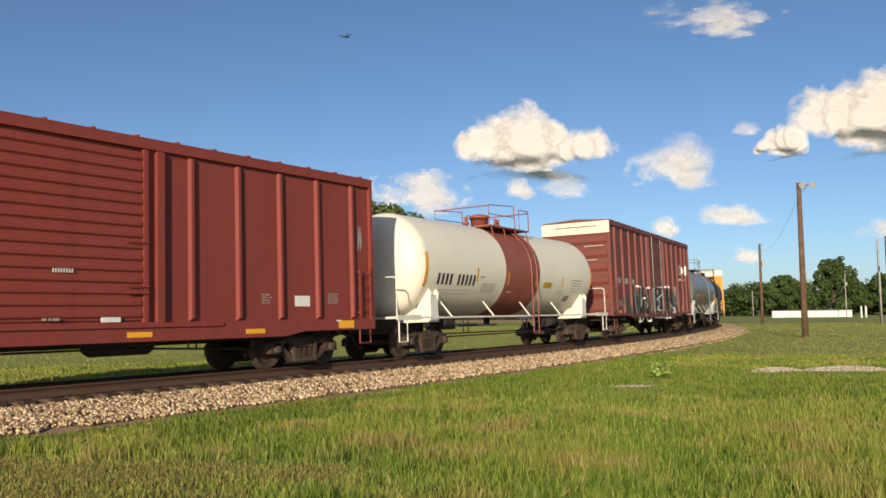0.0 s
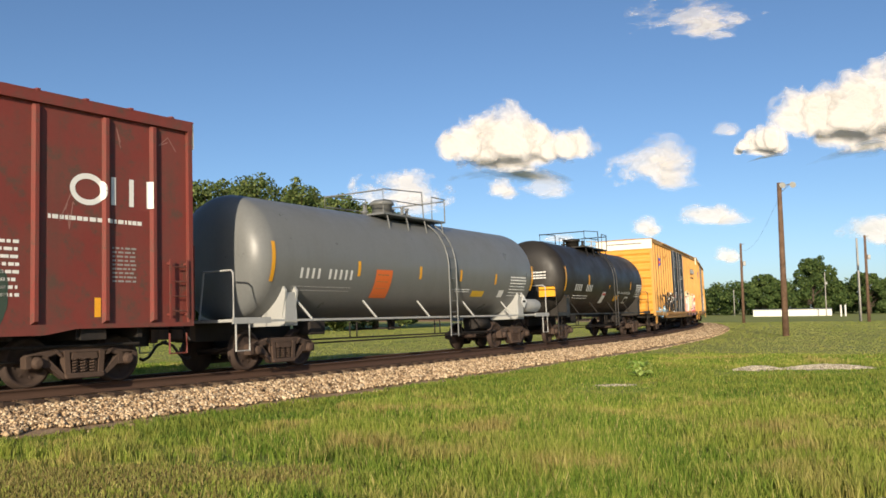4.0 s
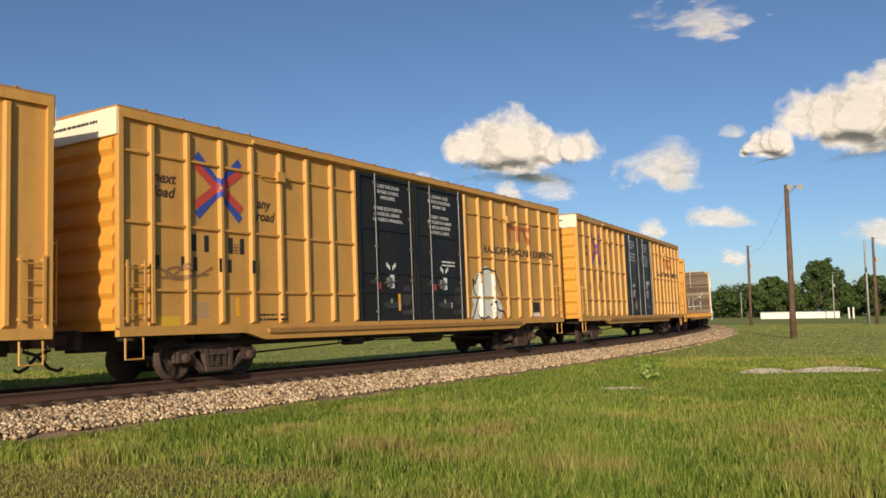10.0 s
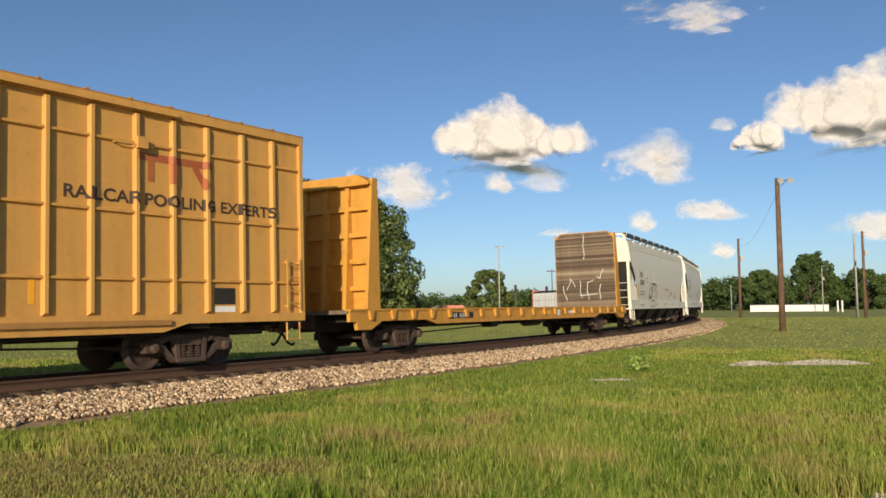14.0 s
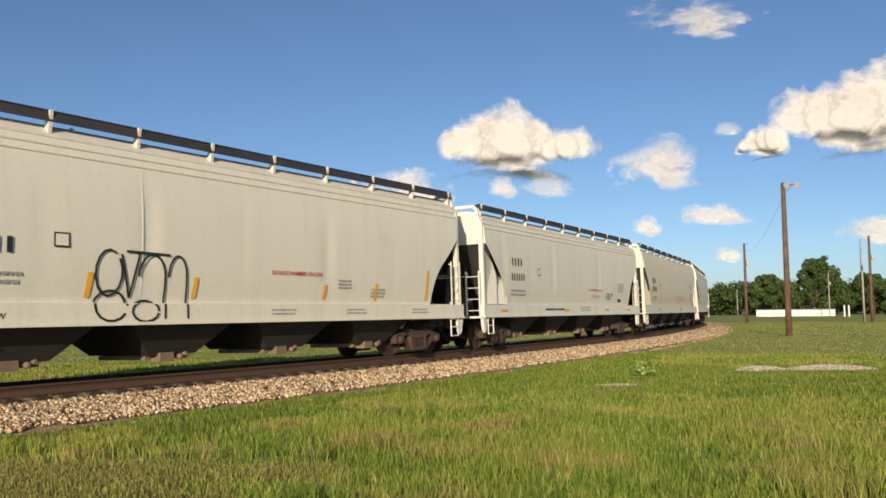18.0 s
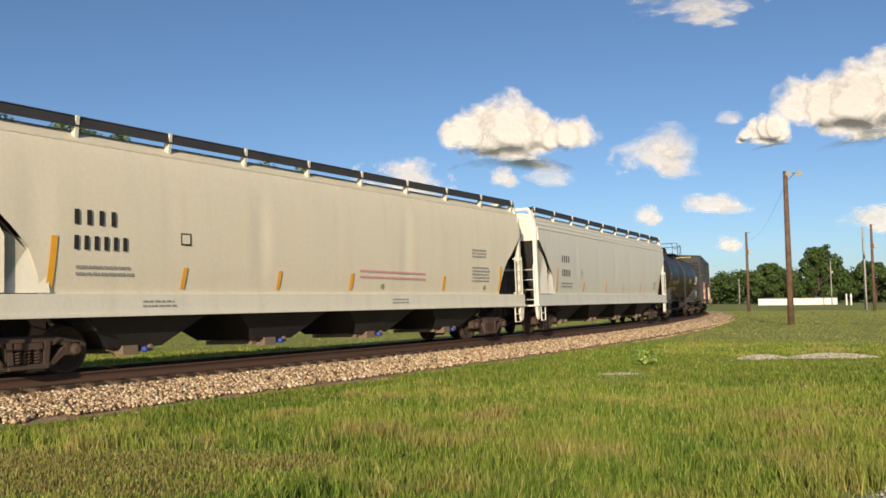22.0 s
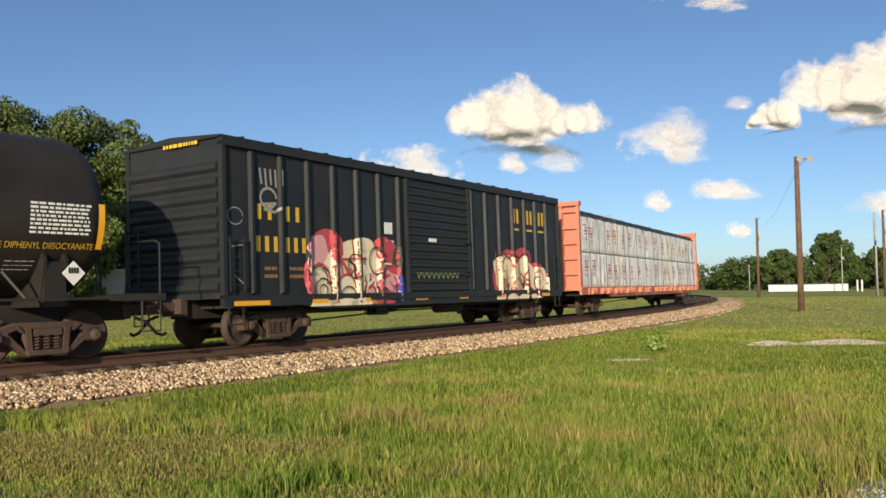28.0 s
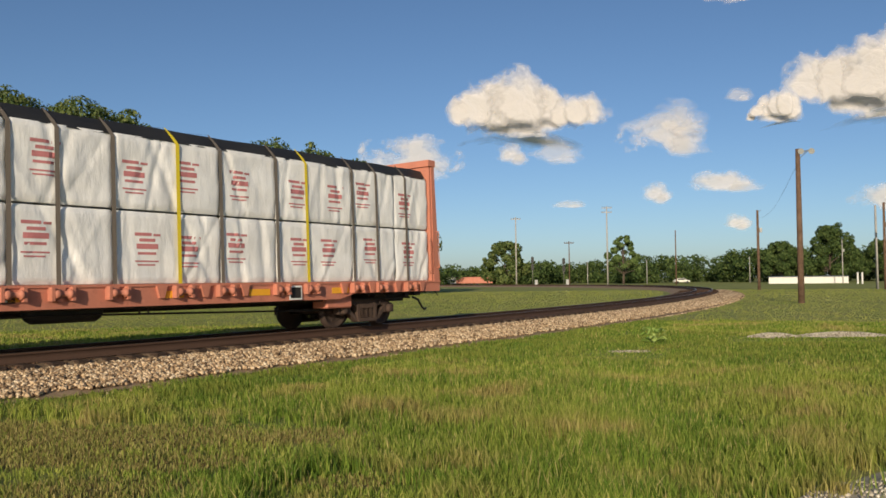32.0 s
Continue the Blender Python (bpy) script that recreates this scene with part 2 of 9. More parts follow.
# ---- ground, track ----
def build_ground():
    n = 70
    edge = np.concatenate([np.linspace(-1, 1, n)])
    g = np.sign(edge) * (abs(edge) ** 2.6) * 4300
    xs, ys = np.meshgrid(g, g)
    v = np.stack([xs.ravel(), ys.ravel(), np.zeros(xs.size)], -1)
    idx = np.arange(n * n).reshape(n, n)
    f = np.stack([idx[:-1, :-1].ravel(), idx[:-1, 1:].ravel(), idx[1:, 1:].ravel(), idx[1:, :-1].ravel()], -1)
    tagged(from_arrays("ground", v, f, GROUND), "mown green and straw-coloured grass field, flat to the horizon", "ground", kind="structure")


def swept(name, profile, s0, s1, step, material, canted=True, parent=None):
    """A profile of (w, z over the rail's foot plane) swept along the track."""
    ss = np.arange(s0, s1 + step / 2, step)
    v = []
    tilt = math.tan(radians(-CANT)) if canted else 0
    for s in ss:
        v += [beside(s, w, z + w * tilt) for w, z in profile]
    k = len(profile)
    f = [(i * k + j, i * k + j + 1, (i + 1) * k + j + 1, (i + 1) * k + j) for i in range(len(ss) - 1) for j in range(k - 1)]
    return from_arrays(name, np.array(v), np.array(f), material, parent)


def build_track():
    rz = RAIL_Z
    tagged(swept("ballast_bed", [(-4.0, -0.05), (-2.2, rz - 0.2), (0, rz - 0.2), (1.12, rz - 0.2), (1.32, rz - 0.27), (1.75, rz - 0.28), (2.2, rz - 0.32), (3.35, -0.05)], -325, 330, 1.0, BALLAST),
           "pinkish-grey crushed stone bed under the railway track", "ballast", kind="structure")
    for side, nm in ((-1, "rail_inner"), (1, "rail_outer")):
        c = side * 0.754
        prof = [(-0.070, -0.180), (-0.070, -0.168), (-0.012, -0.150), (-0.010, -0.045), (-0.036, -0.036), (-0.036, -0.006), (-0.028, 0.0),
                (0.028, 0.0), (0.036, -0.006), (0.036, -0.036), (0.010, -0.045), (0.012, -0.150), (0.070, -0.168), (0.070, -0.180)]
        rail = tagged(swept(nm, [(c + w, rz + z) for w, z in prof], -325, 330, 1.0, RAIL_RUST),
                      "rust-brown steel rail with a worn head", "rail", kind="structure")
        part_head = swept("rail_head", [(c - 0.026, rz + 0.003), (c + 0.026, rz + 0.003)], -325, 330, 1.0, RAIL_TOP, parent=rail)
        part_head["label"] = "bright wheel-worn steel strip"
    bm = bmesh.new()
    box(bm, -0.115, 0.115, -1.3, 1.3, -0.2, 0)
    bevel(bm, 0.012)
    ties = new("railway_ties")
    tagged(ties, "dark creosoted timber sleepers under the rails", "sleepers", kind="structure")
    first = None
    rng = random.Random(4)
    for i in range(290):
        s = -16 + i * 0.52
        x, y, h = line(s)
        m = pose(x, y, rz - 0.178 + rng.uniform(-0.008, 0.004), 0, 0, math.degrees(h)) @ pose(0, rng.uniform(-0.05, 0.05), 0, CANT, 0, rng.uniform(-1.5, 1.5))
        if first is None:
            first = part("tie", bm, TIE, ties)
            first.matrix_basis = m
        else:
            again(first, ties, m)


build_ground()
build_track()

# ---- railway stock: shared kit ----
STEEL_DARK = paint("grimy_underframe", (0.016, 0.013, 0.011), dirt=(0.06, 0.04, 0.028), amount=0.5, rough=0.8)
STEEL_RUST = paint("rusty_casting", (0.085, 0.052, 0.036), dirt=(0.018, 0.013, 0.01), amount=0.9, rough=0.85)
WHEEL = paint("wheel_steel", (0.055, 0.033, 0.023), dirt=(0.014, 0.011, 0.009), amount=0.6, rough=0.7)
BLACK = paint("black_paint", (0.012, 0.012, 0.012), dirt=(0.035, 0.03, 0.026), amount=0.35, rough=0.42)
WHITE_LETTER = paint("white_lettering", (0.78, 0.77, 0.73), amount=0.15, rough=0.6)
BLACK_LETTER = paint("black_lettering", (0.018, 0.016, 0.014), amount=0.1, rough=0.6)
GREY_LETTER = paint("grey_fine_print", (0.30, 0.29, 0.27), amount=0.1, rough=0.6)
AMBER = paint("amber_reflective_tape", (0.85, 0.40, 0.02), amount=0.12, rough=0.4)
YELLOW_LETTER = paint("yellow_lettering", (0.72, 0.44, 0.03), amount=0.15, rough=0.5)
WHITE = paint("white_paint", (0.78, 0.75, 0.66), dirt=(0.30, 0.25, 0.18), amount=0.35, rough=0.5)
TRAIN, WHEELSETS = [], []
WHEEL_R = 0.43
kit = {}


def kept(key, name, bm_made, material, parent, m=None, label=""):
    """A part whose mesh is made once and then shared."""
    if key not in kit:
        kit[key] = part(name, bm_made(), material, parent, label)
        if m is not None:
            kit[key].matrix_basis = m
        return kit[key]
    ob = again(kit[key], parent, m if m is not None else Matrix())
    ob.name = name
    return ob


def wheelset_mesh():
    bm = bmesh.new()
    lathe(bm, [(-1.0, 0.075), (1.0, 0.075)], "y", 12)
    for s in (-1, 1):
        prof = [(0.69, 0.10), (0.69, 0.465), (0.715, 0.47), (0.735, 0.435), (0.825, WHEEL_R), (0.83, 0.37), (0.79, 0.35), (0.775, 0.16), (0.84, 0.13), (0.84, 0.09)]
        lathe(bm, [(s * a, r) for a, r in prof], "y", 36)
    for k in range(8):   # marks on the plate, by which the turning shows
        a = k * math.pi / 4
        for s in (-1, 1):
            c, d = math.cos(a), math.sin(a)
            box(bm, 0.25 * c - 0.02, 0.25 * c + 0.02, min(s * 0.778, s * 0.80), max(s * 0.778, s * 0.80), 0.25 * d - 0.02, 0.25 * d + 0.02)
    return bm


def side_frame_mesh():
    """A cast frame: arched top member, sloping lower members, columns round the spring opening, pedestal jaws."""
    bm = bmesh.new()
    prism(bm, [(-1.08, 0.44), (-1.08, 0.57), (-0.80, 0.62), (-0.55, 0.69), (0.55, 0.69), (0.80, 0.62), (1.08, 0.57), (1.08, 0.44), (0.78, 0.47), (0.50, 0.57), (-0.50, 0.57), (-0.78, 0.47)], -1.10, -0.94)
    prism(bm, [(-0.36, 0.12), (0.36, 0.12), (0.40, 0.22), (-0.40, 0.22)], -1.15, -0.92)
    bevel(bm, 0.02)
    for s in (-1, 1):
        prism(bm, [(s * 0.30, 0.13), (s * 0.40, 0.13), (s * 0.80, 0.44), (s * 0.74, 0.52), (s * 0.66, 0.48)], -1.11, -0.95)
        prism(bm, [(s * 0.27, 0.20), (s * 0.37, 0.20), (s * 0.40, 0.60), (s * 0.30, 0.60)], -1.13, -0.95)
        prism(bm, [(s * 0.42, 0.53), (s * 0.48, 0.53), (s * 0.60, 0.64), (s * 0.54, 0.66)], -1.13, -1.09)
        for e in (-1, 1):
            x = s * 0.89 + e * 0.15
            prism(bm, [(x - 0.045, 0.34), (x + 0.045, 0.34), (x + 0.05, 0.54), (x - 0.05, 0.54)], -1.12, -0.93)
        box(bm, s * 0.89 - 0.11, s * 0.89 + 0.11, -1.10, -0.93, 0.525, 0.56)
    box(bm, -0.26, 0.26, -1.13, -0.90, 0.47, 0.58, (0.02, 0.0))
    return bm


def truck(car, x, colour=None):
    """A two-axle truck: bolster with its frames, springs and bearing caps; the wheelsets belong to the car, so that they can turn."""
    def bolster():
        bm = bmesh.new()
        box(bm, -0.22, 0.22, -1.05, 1.05, 0.42, 0.70, (0.03, 0.1))
        lathe(bm, [(0.70, 0.24), (0.80, 0.24)], "z", 16)
        for s in (-1, 1):
            tube(bm, [(s * 0.42, -0.75, 0.36), (s * 0.42, 0.75, 0.36)], 0.05)
            box(bm, s * 0.44 - 0.05, s * 0.44 + 0.05, -0.86, -0.66, 0.22, 0.56)
            box(bm, s * 0.44 - 0.05, s * 0.44 + 0.05, 0.66, 0.86, 0.22, 0.56)
        return bm

    def springs():
        bm = bmesh.new()
        for k in (-0.18, 0.0, 0.18):
            pts = [(k + 0.065 * math.cos(a), -1.06 + 0.065 * math.sin(a), 0.22 + 0.26 * a / (10 * math.pi)) for a in np.linspace(0, 10 * math.pi, 41)]
            tube(bm, pts, 0.016, 5)
        return bm

    def cap():
        return lathe(bmesh.new(), [(-1.20, 0.05), (-1.19, 0.085), (-1.15, 0.10), (-1.06, 0.125), (-0.95, 0.125)], "y", 16)

    colour = colour or STEEL_RUST
    t = kept("truck", "truck", bolster, STEEL_DARK, car, pose(x, 0, 0))
    kept("frame", "side_frame", side_frame_mesh, colour, t)
    kept("frame", "side_frame", side_frame_mesh, colour, t, pose(0, 0, 0, 0, 0, 180))
    for r in (0, 180):
        kept("springs", "spring_nest", springs, STEEL_RUST, t, pose(0, 0, 0, 0, 0, r))
        for dx in (-0.89, 0.89):
            kept("cap", "bearing_cap", cap, STEEL_RUST, t, pose(0, 0, 0, 0, 0, r) @ pose(dx, 0, WHEEL_R))
    for dx in (-0.89, 0.89):
        w = kept("wheelset", "wheelset", wheelset_mesh, WHEEL, car, pose(x + dx, 0, WHEEL_R))
        WHEELSETS.append((w, car, x + dx))


def couplers(car, half):
    def knuckle():
        bm = bmesh.new()
        box(bm, 0.0, 0.55, -0.10, 0.10, 0.78, 0.98)
        prism(bm, [(0.50, -0.16), (0.78, -0.20), (0.86, -0.08), (0.70, -0.05), (0.70, 0.05), (0.86, 0.10), (0.82, 0.20), (0.50, 0.16)], 0.74, 1.02, "z")
        bevel(bm, 0.02)
        box(bm, -0.10, 0.06, -0.30, 0.30, 0.68, 1.05)
        return bm

    def hose():
        bm = bmesh.new()
        tube(bm, [(0.05, -0.45, 0.70), (0.30, -0.46, 0.62), (0.55, -0.42, 0.38), (0.75, -0.36, 0.32), (0.85, -0.33, 0.36)], 0.032, 7)
        tube(bm, [(-0.1, -0.30, 0.98), (-0.02, -1.2, 0.95), (0.02, -1.38, 0.72)], 0.018, 5)
        return bm
    for m in (pose(half, 0, 0), pose(-half, 0, 0, 0, 0, 180)):
        kept("knuckle", "coupler", knuckle, STEEL_RUST, car, m)
        kept("hose", "air_hose", hose, BLACK, car, m)


def underframe(car, half, spread, low=0.62, deck=1.02, rods=True):
    bm = bmesh.new()
    box(bm, -half + 0.1, half - 0.1, -0.22, 0.22, low, deck)
    for x in np.arange(-half + 0.6, half - 0.4, 1.25):
        box(bm, x - 0.05, x + 0.05, -1.35, 1.35, deck - 0.20, deck - 0.02)
    for s in (-1, 1):
        box(bm, s * spread / 2 - 0.25, s * spread / 2 + 0.25, -1.40, 1.40, 0.80, deck)
    part("underframe", bm, STEEL_DARK, car)
    bm = bmesh.new()
    lathe(bm, [(-0.75, 0.02), (-0.72, 0.14), (-0.62, 0.20), (0.62, 0.20), (0.72, 0.14), (0.75, 0.02)], "x", 16, (1.6, -0.72, 0.66))
    box(bm, 1.2, 1.3, -0.80, -0.64, 0.80, deck)
    box(bm, 1.9, 2.0, -0.80, -0.64, 0.80, deck)
    part("air_reservoir", bm, BLACK, car)
    bm = bmesh.new()
    box(bm, -2.3, -1.75, -0.95, -0.55, 0.50, 0.92)
    bevel(bm, 0.04)
    lathe(bm, [(-0.25, 0.14), (0.25, 0.14)], "x", 12, (-1.45, -0.75, 0.70))
    part("brake_valve", bm, BLACK, car)
    if rods:
        bm = bmesh.new()
        tube(bm, [(-spread / 2 + 1.0, -0.9, 0.45), (-1.5, -0.95, 0.60), (1.5, -0.95, 0.60), (spread / 2 - 1.0, -0.9, 0.45)], 0.022, 5)
        tube(bm, [(-half + 1.0, -1.15, 0.70), (half - 1.0, -1.15, 0.70)], 0.028, 5)
        for x in (-3.1, -2.9, 2.9, 3.1):
            tube(bm, [(x, -1.15, 0.86), (x, -1.15, 0.55)], 0.02, 5)
        part("brake_rigging", bm, STEEL_DARK, car)


def ladder_mesh(height, width, rungs, depth=0.10):
    """Stiles and rungs in the xz plane, standing off by depth."""
    bm = ladder_frame(height, width, depth)
    for k in range(rungs):
        z = height * (k + 0.5) / rungs
        tube(bm, [(-width / 2, -depth, z), (width / 2, -depth, z)], 0.014, 5)
    return bm


def ladder_frame(height, width, depth):
    bm = bmesh.new()
    for s in (-1, 1):
        box(bm, s * width / 2 - 0.025, s * width / 2 + 0.025, -depth - 0.012, -depth + 0.012, 0, height)
        for z in (0.08, height - 0.08):
            box(bm, s * width / 2 - 0.02, s * width / 2 + 0.02, -depth, 0.0, z - 0.02, z + 0.02)
    return bm


def ladder(car, key, name, m, height, width, rungs, material, depth=0.10):
    """A ladder whose rungs are parts of their own."""
    ob = kept((key, height), name, lambda: ladder_frame(height, width, depth), material, car, m)
    for k in range(rungs):
        kept((key, "rung"), "rung", lambda: tube(bmesh.new(), [(-width / 2, -depth, 0), (width / 2, -depth, 0)], 0.014, 5), material, ob, pose(0, 0, height * (k + 0.5) / rungs))
    return ob


def grab_iron(pts):
    return tube(bmesh.new(), pts, 0.016, 5)


# ---- lettering and painted shapes, laid over the ribs ----
def font_mesh(text, size, slant=0.0, bold=0.0):
    cu = bpy.data.curves.new("letters", "FONT")
    cu.body, cu.size, cu.shear, cu.offset, cu.resolution_u = text, size, slant, bold, 3
    cu.fill_mode = "FRONT"
    ob = new("letters", cu)
    dg = bpy.context.evaluated_depsgraph_get()
    me = bpy.data.meshes.new_from_object(ob.evaluated_get(dg))
    bpy.data.objects.remove(ob)
    bpy.data.curves.remove(cu)
    return me


def words(car, text, x, z, size, material, y=-1.45, slant=0.0, bold=0.0, m=None, width=None):
    """Readable words on the outer side, their foot line starting at (x, z)."""
    me = font_mesh(text, size, slant, bold)
    me.materials.append(material)
    ob = new("lettering", me)
    ob.parent = car
    span = max((v.co.x for v in me.vertices), default=1.0)
    k = (width / span) if width else 1.0
    ob.matrix_basis = (m or Matrix()) @ pose(x, y, z, 90) @ Matrix.Diagonal((k, 1, 1, 1))
    return ob


def painted_words(car, text, x, z, size, material, drape, cuts=(), width=None, slant=0.0):
    """Readable words brushed over the ribs: the letters step out where they cross one."""
    me = font_mesh(text, size, slant, 0.007 * size / 0.3)
    bm = bmesh.new()
    bm.from_mesh(me)
    bpy.data.meshes.remove(me)
    span = max(v.co.x for v in bm.verts)
    k = width / span if width else 1.0
    for c in cuts:
        if x - 0.2 < c < x + span * k + 0.2:
            for e in (-0.085, -0.045, 0.045, 0.085):
                bmesh.ops.bisect_plane(bm, geom=bm.verts[:] + bm.edges[:] + bm.faces[:], plane_co=((c + e - x) / k, 0, 0), plane_no=(1, 0, 0))
    for v in bm.verts:
        px, pz = x + v.co.x * k, z + v.co.y
        v.co = (px, drape(px, pz) - 0.006, pz)
    return part("lettering", bm, material, car)


def marks(car, pattern, x, z, h, material, drape, pitch=0.72, name="marking"):
    """A row of plain blocks, one for each sign that stands there; a blank in the pattern leaves a gap."""
    bm = bmesh.new()
    for i, c in enumerate(pattern):
        if c == " ":
            continue
        x0 = x + i * h * pitch
        rows = []
        for k in range(5):
            zz = z + h * k / 4
            rows.append([bm.verts.new((x0 + dx, drape(x0 + h * 0.22, zz) - 0.005, zz)) for dx in (0.0, h * 0.36)])
        for u, v in zip(rows, rows[1:]):
            bm.faces.new((u[0], u[1], v[1], v[0]))
    return part(name, bm, material, car)


def bars(car, x, z, width, lines, h, material, drape, name="fine_print", seed=0):
    """Print too small to read: thin bars of its size."""
    bm = bmesh.new()
    rng = random.Random(seed + int(x * 100))
    for i in range(lines):
        zz, xx = z - i * h * 1.7, x
        while xx < x + width - 0.05:
            w = min(rng.uniform(0.035, 0.14), x + width - xx)
            y = drape(xx + w / 2, zz)
            box(bm, xx, xx + w, y - 0.004, y + 0.001, zz, zz + h * 0.75)
            xx += w + rng.uniform(0.018, 0.04)
    return part(name, bm, material, car)


def plate(car, x0, x1, z0, z1, material, drape, name="placard", label="", thick=0.006):
    bm = bmesh.new()
    y = min(drape(x0, z0), drape(x1, z0), drape((x0 + x1) / 2, z0))
    box(bm, x0, x1, y - thick, y + 0.002, z0, z1)
    return part(name, bm, material, car, label)


def stroke(bm, pts, width, drape, lift):
    """A painted stroke along a line of (x, z) points that follows the ribs."""
    pts = [Vector((a, b)) for a, b in pts]
    fine = [pts[0]]
    for a, b in zip(pts, pts[1:]):
        n = max(1, int((b - a).length / 0.03))
        fine += [a + (b - a) * (k + 1) / n for k in range(n)]
    across = max(1, int(width / 0.03))
    rows = []
    for i, p in enumerate(fine):
        d = (fine[min(i + 1, len(fine) - 1)] - fine[max(i - 1, 0)]).normalized()
        nrm = Vector((-d.y, d.x))
        row = []
        for k in range(across + 1):
            q = p + nrm * width * (k / across - 0.5)
            row.append(bm.verts.new((q.x, drape(q.x, q.y) - lift, q.y)))
        rows.append(row)
    for u, w in zip(rows, rows[1:]):
        for k in range(across):
            bm.faces.new((u[k], u[k + 1], w[k + 1], w[k]))


def arc(cx, cz, rx, rz, a0, a1, n=14):
    return [(cx + rx * math.cos(radians(a)), cz + rz * math.sin(radians(a))) for a in np.linspace(a0, a1, n)]


def sprayed(car, strokes, width, material, drape, lift=0.006, name="painted_tag", label=""):
    for i, pts in enumerate(strokes):
        bm = bmesh.new()
        stroke(bm, pts, width, drape, lift + 0.0007 * i)
        part(name, bm, material, car, label)


def blotch(car, cx, cz, rx, rz, material, drape, seed=0, lift=0.004, name="painted_tag"):
    """An uneven sprayed patch."""
    rng = random.Random(seed)
    wob = [rng.uniform(0.75, 1.1) for _ in range(12)]
    bm = bmesh.new()
    nr, na = max(3, int(max(rx, rz) / 0.09)), 48
    rings = []
    for i in range(nr + 1):
        ring = []
        for k in range(na):
            a = 2 * math.pi * k / na
            f = k / na * 12
            w = wob[int(f) % 12] * (1 - f % 1) + wob[(int(f) + 1) % 12] * (f % 1)
            x, z = cx + rx * w * i / nr * math.cos(a), max(0.79, cz + rz * w * i / nr * math.sin(a))
            ring.append(bm.verts.new((x, drape(x, z) - lift, z)))
        rings.append(ring)
    for u, w in zip(rings, rings[1:]):
        for k in range(na):
            bm.faces.new((u[k], w[k], w[(k + 1) % na], u[(k + 1) % na]))
    return part(name, bm, material, car)


def thing(name, label, category, centre, spread):
    ob = new(name)
    tagged(ob, label, category, "cars of the freight train")
    TRAIN.append((ob, centre, spread))
    return ob

# ---- box cars ----
def hat_rib(z0, z1, width=0.13, proud=0.085):
    bm = bmesh.new()
    w, n = width / 2, 0.055
    v = [bm.verts.new(p) for p in ((-w, 0, z0), (-w + 0.03, -proud, z0 + n), (w - 0.03, -proud, z0 + n), (w, 0, z0), (-w, 0, z1), (-w + 0.03, -proud, z1 - n), (w - 0.03, -proud, z1 - n), (w, 0, z1))]
    for f in ((0, 1, 5, 4), (1, 2, 6, 5), (2, 3, 7, 6), (0, 3, 2, 1), (4, 5, 6, 7)):
        bm.faces.new([v[i] for i in f])
    return bm


def draper(ribs, sheet=-1.44, proud=0.085, half_w=0.045, doors=None):
    """Gives the outer face of the side at x: the sheet, a rib or a door."""
    def at(x, z=0):
        if doors and doors[0] < x < doors[1]:
            return doors[2]
        for r in ribs:
            d = abs(x - r)
            if d < half_w:
                return sheet - proud - 0.002
            if d < half_w + 0.04:
                return sheet - proud * (half_w + 0.04 - d) / 0.04 - 0.002
        return sheet - 0.001
    return at


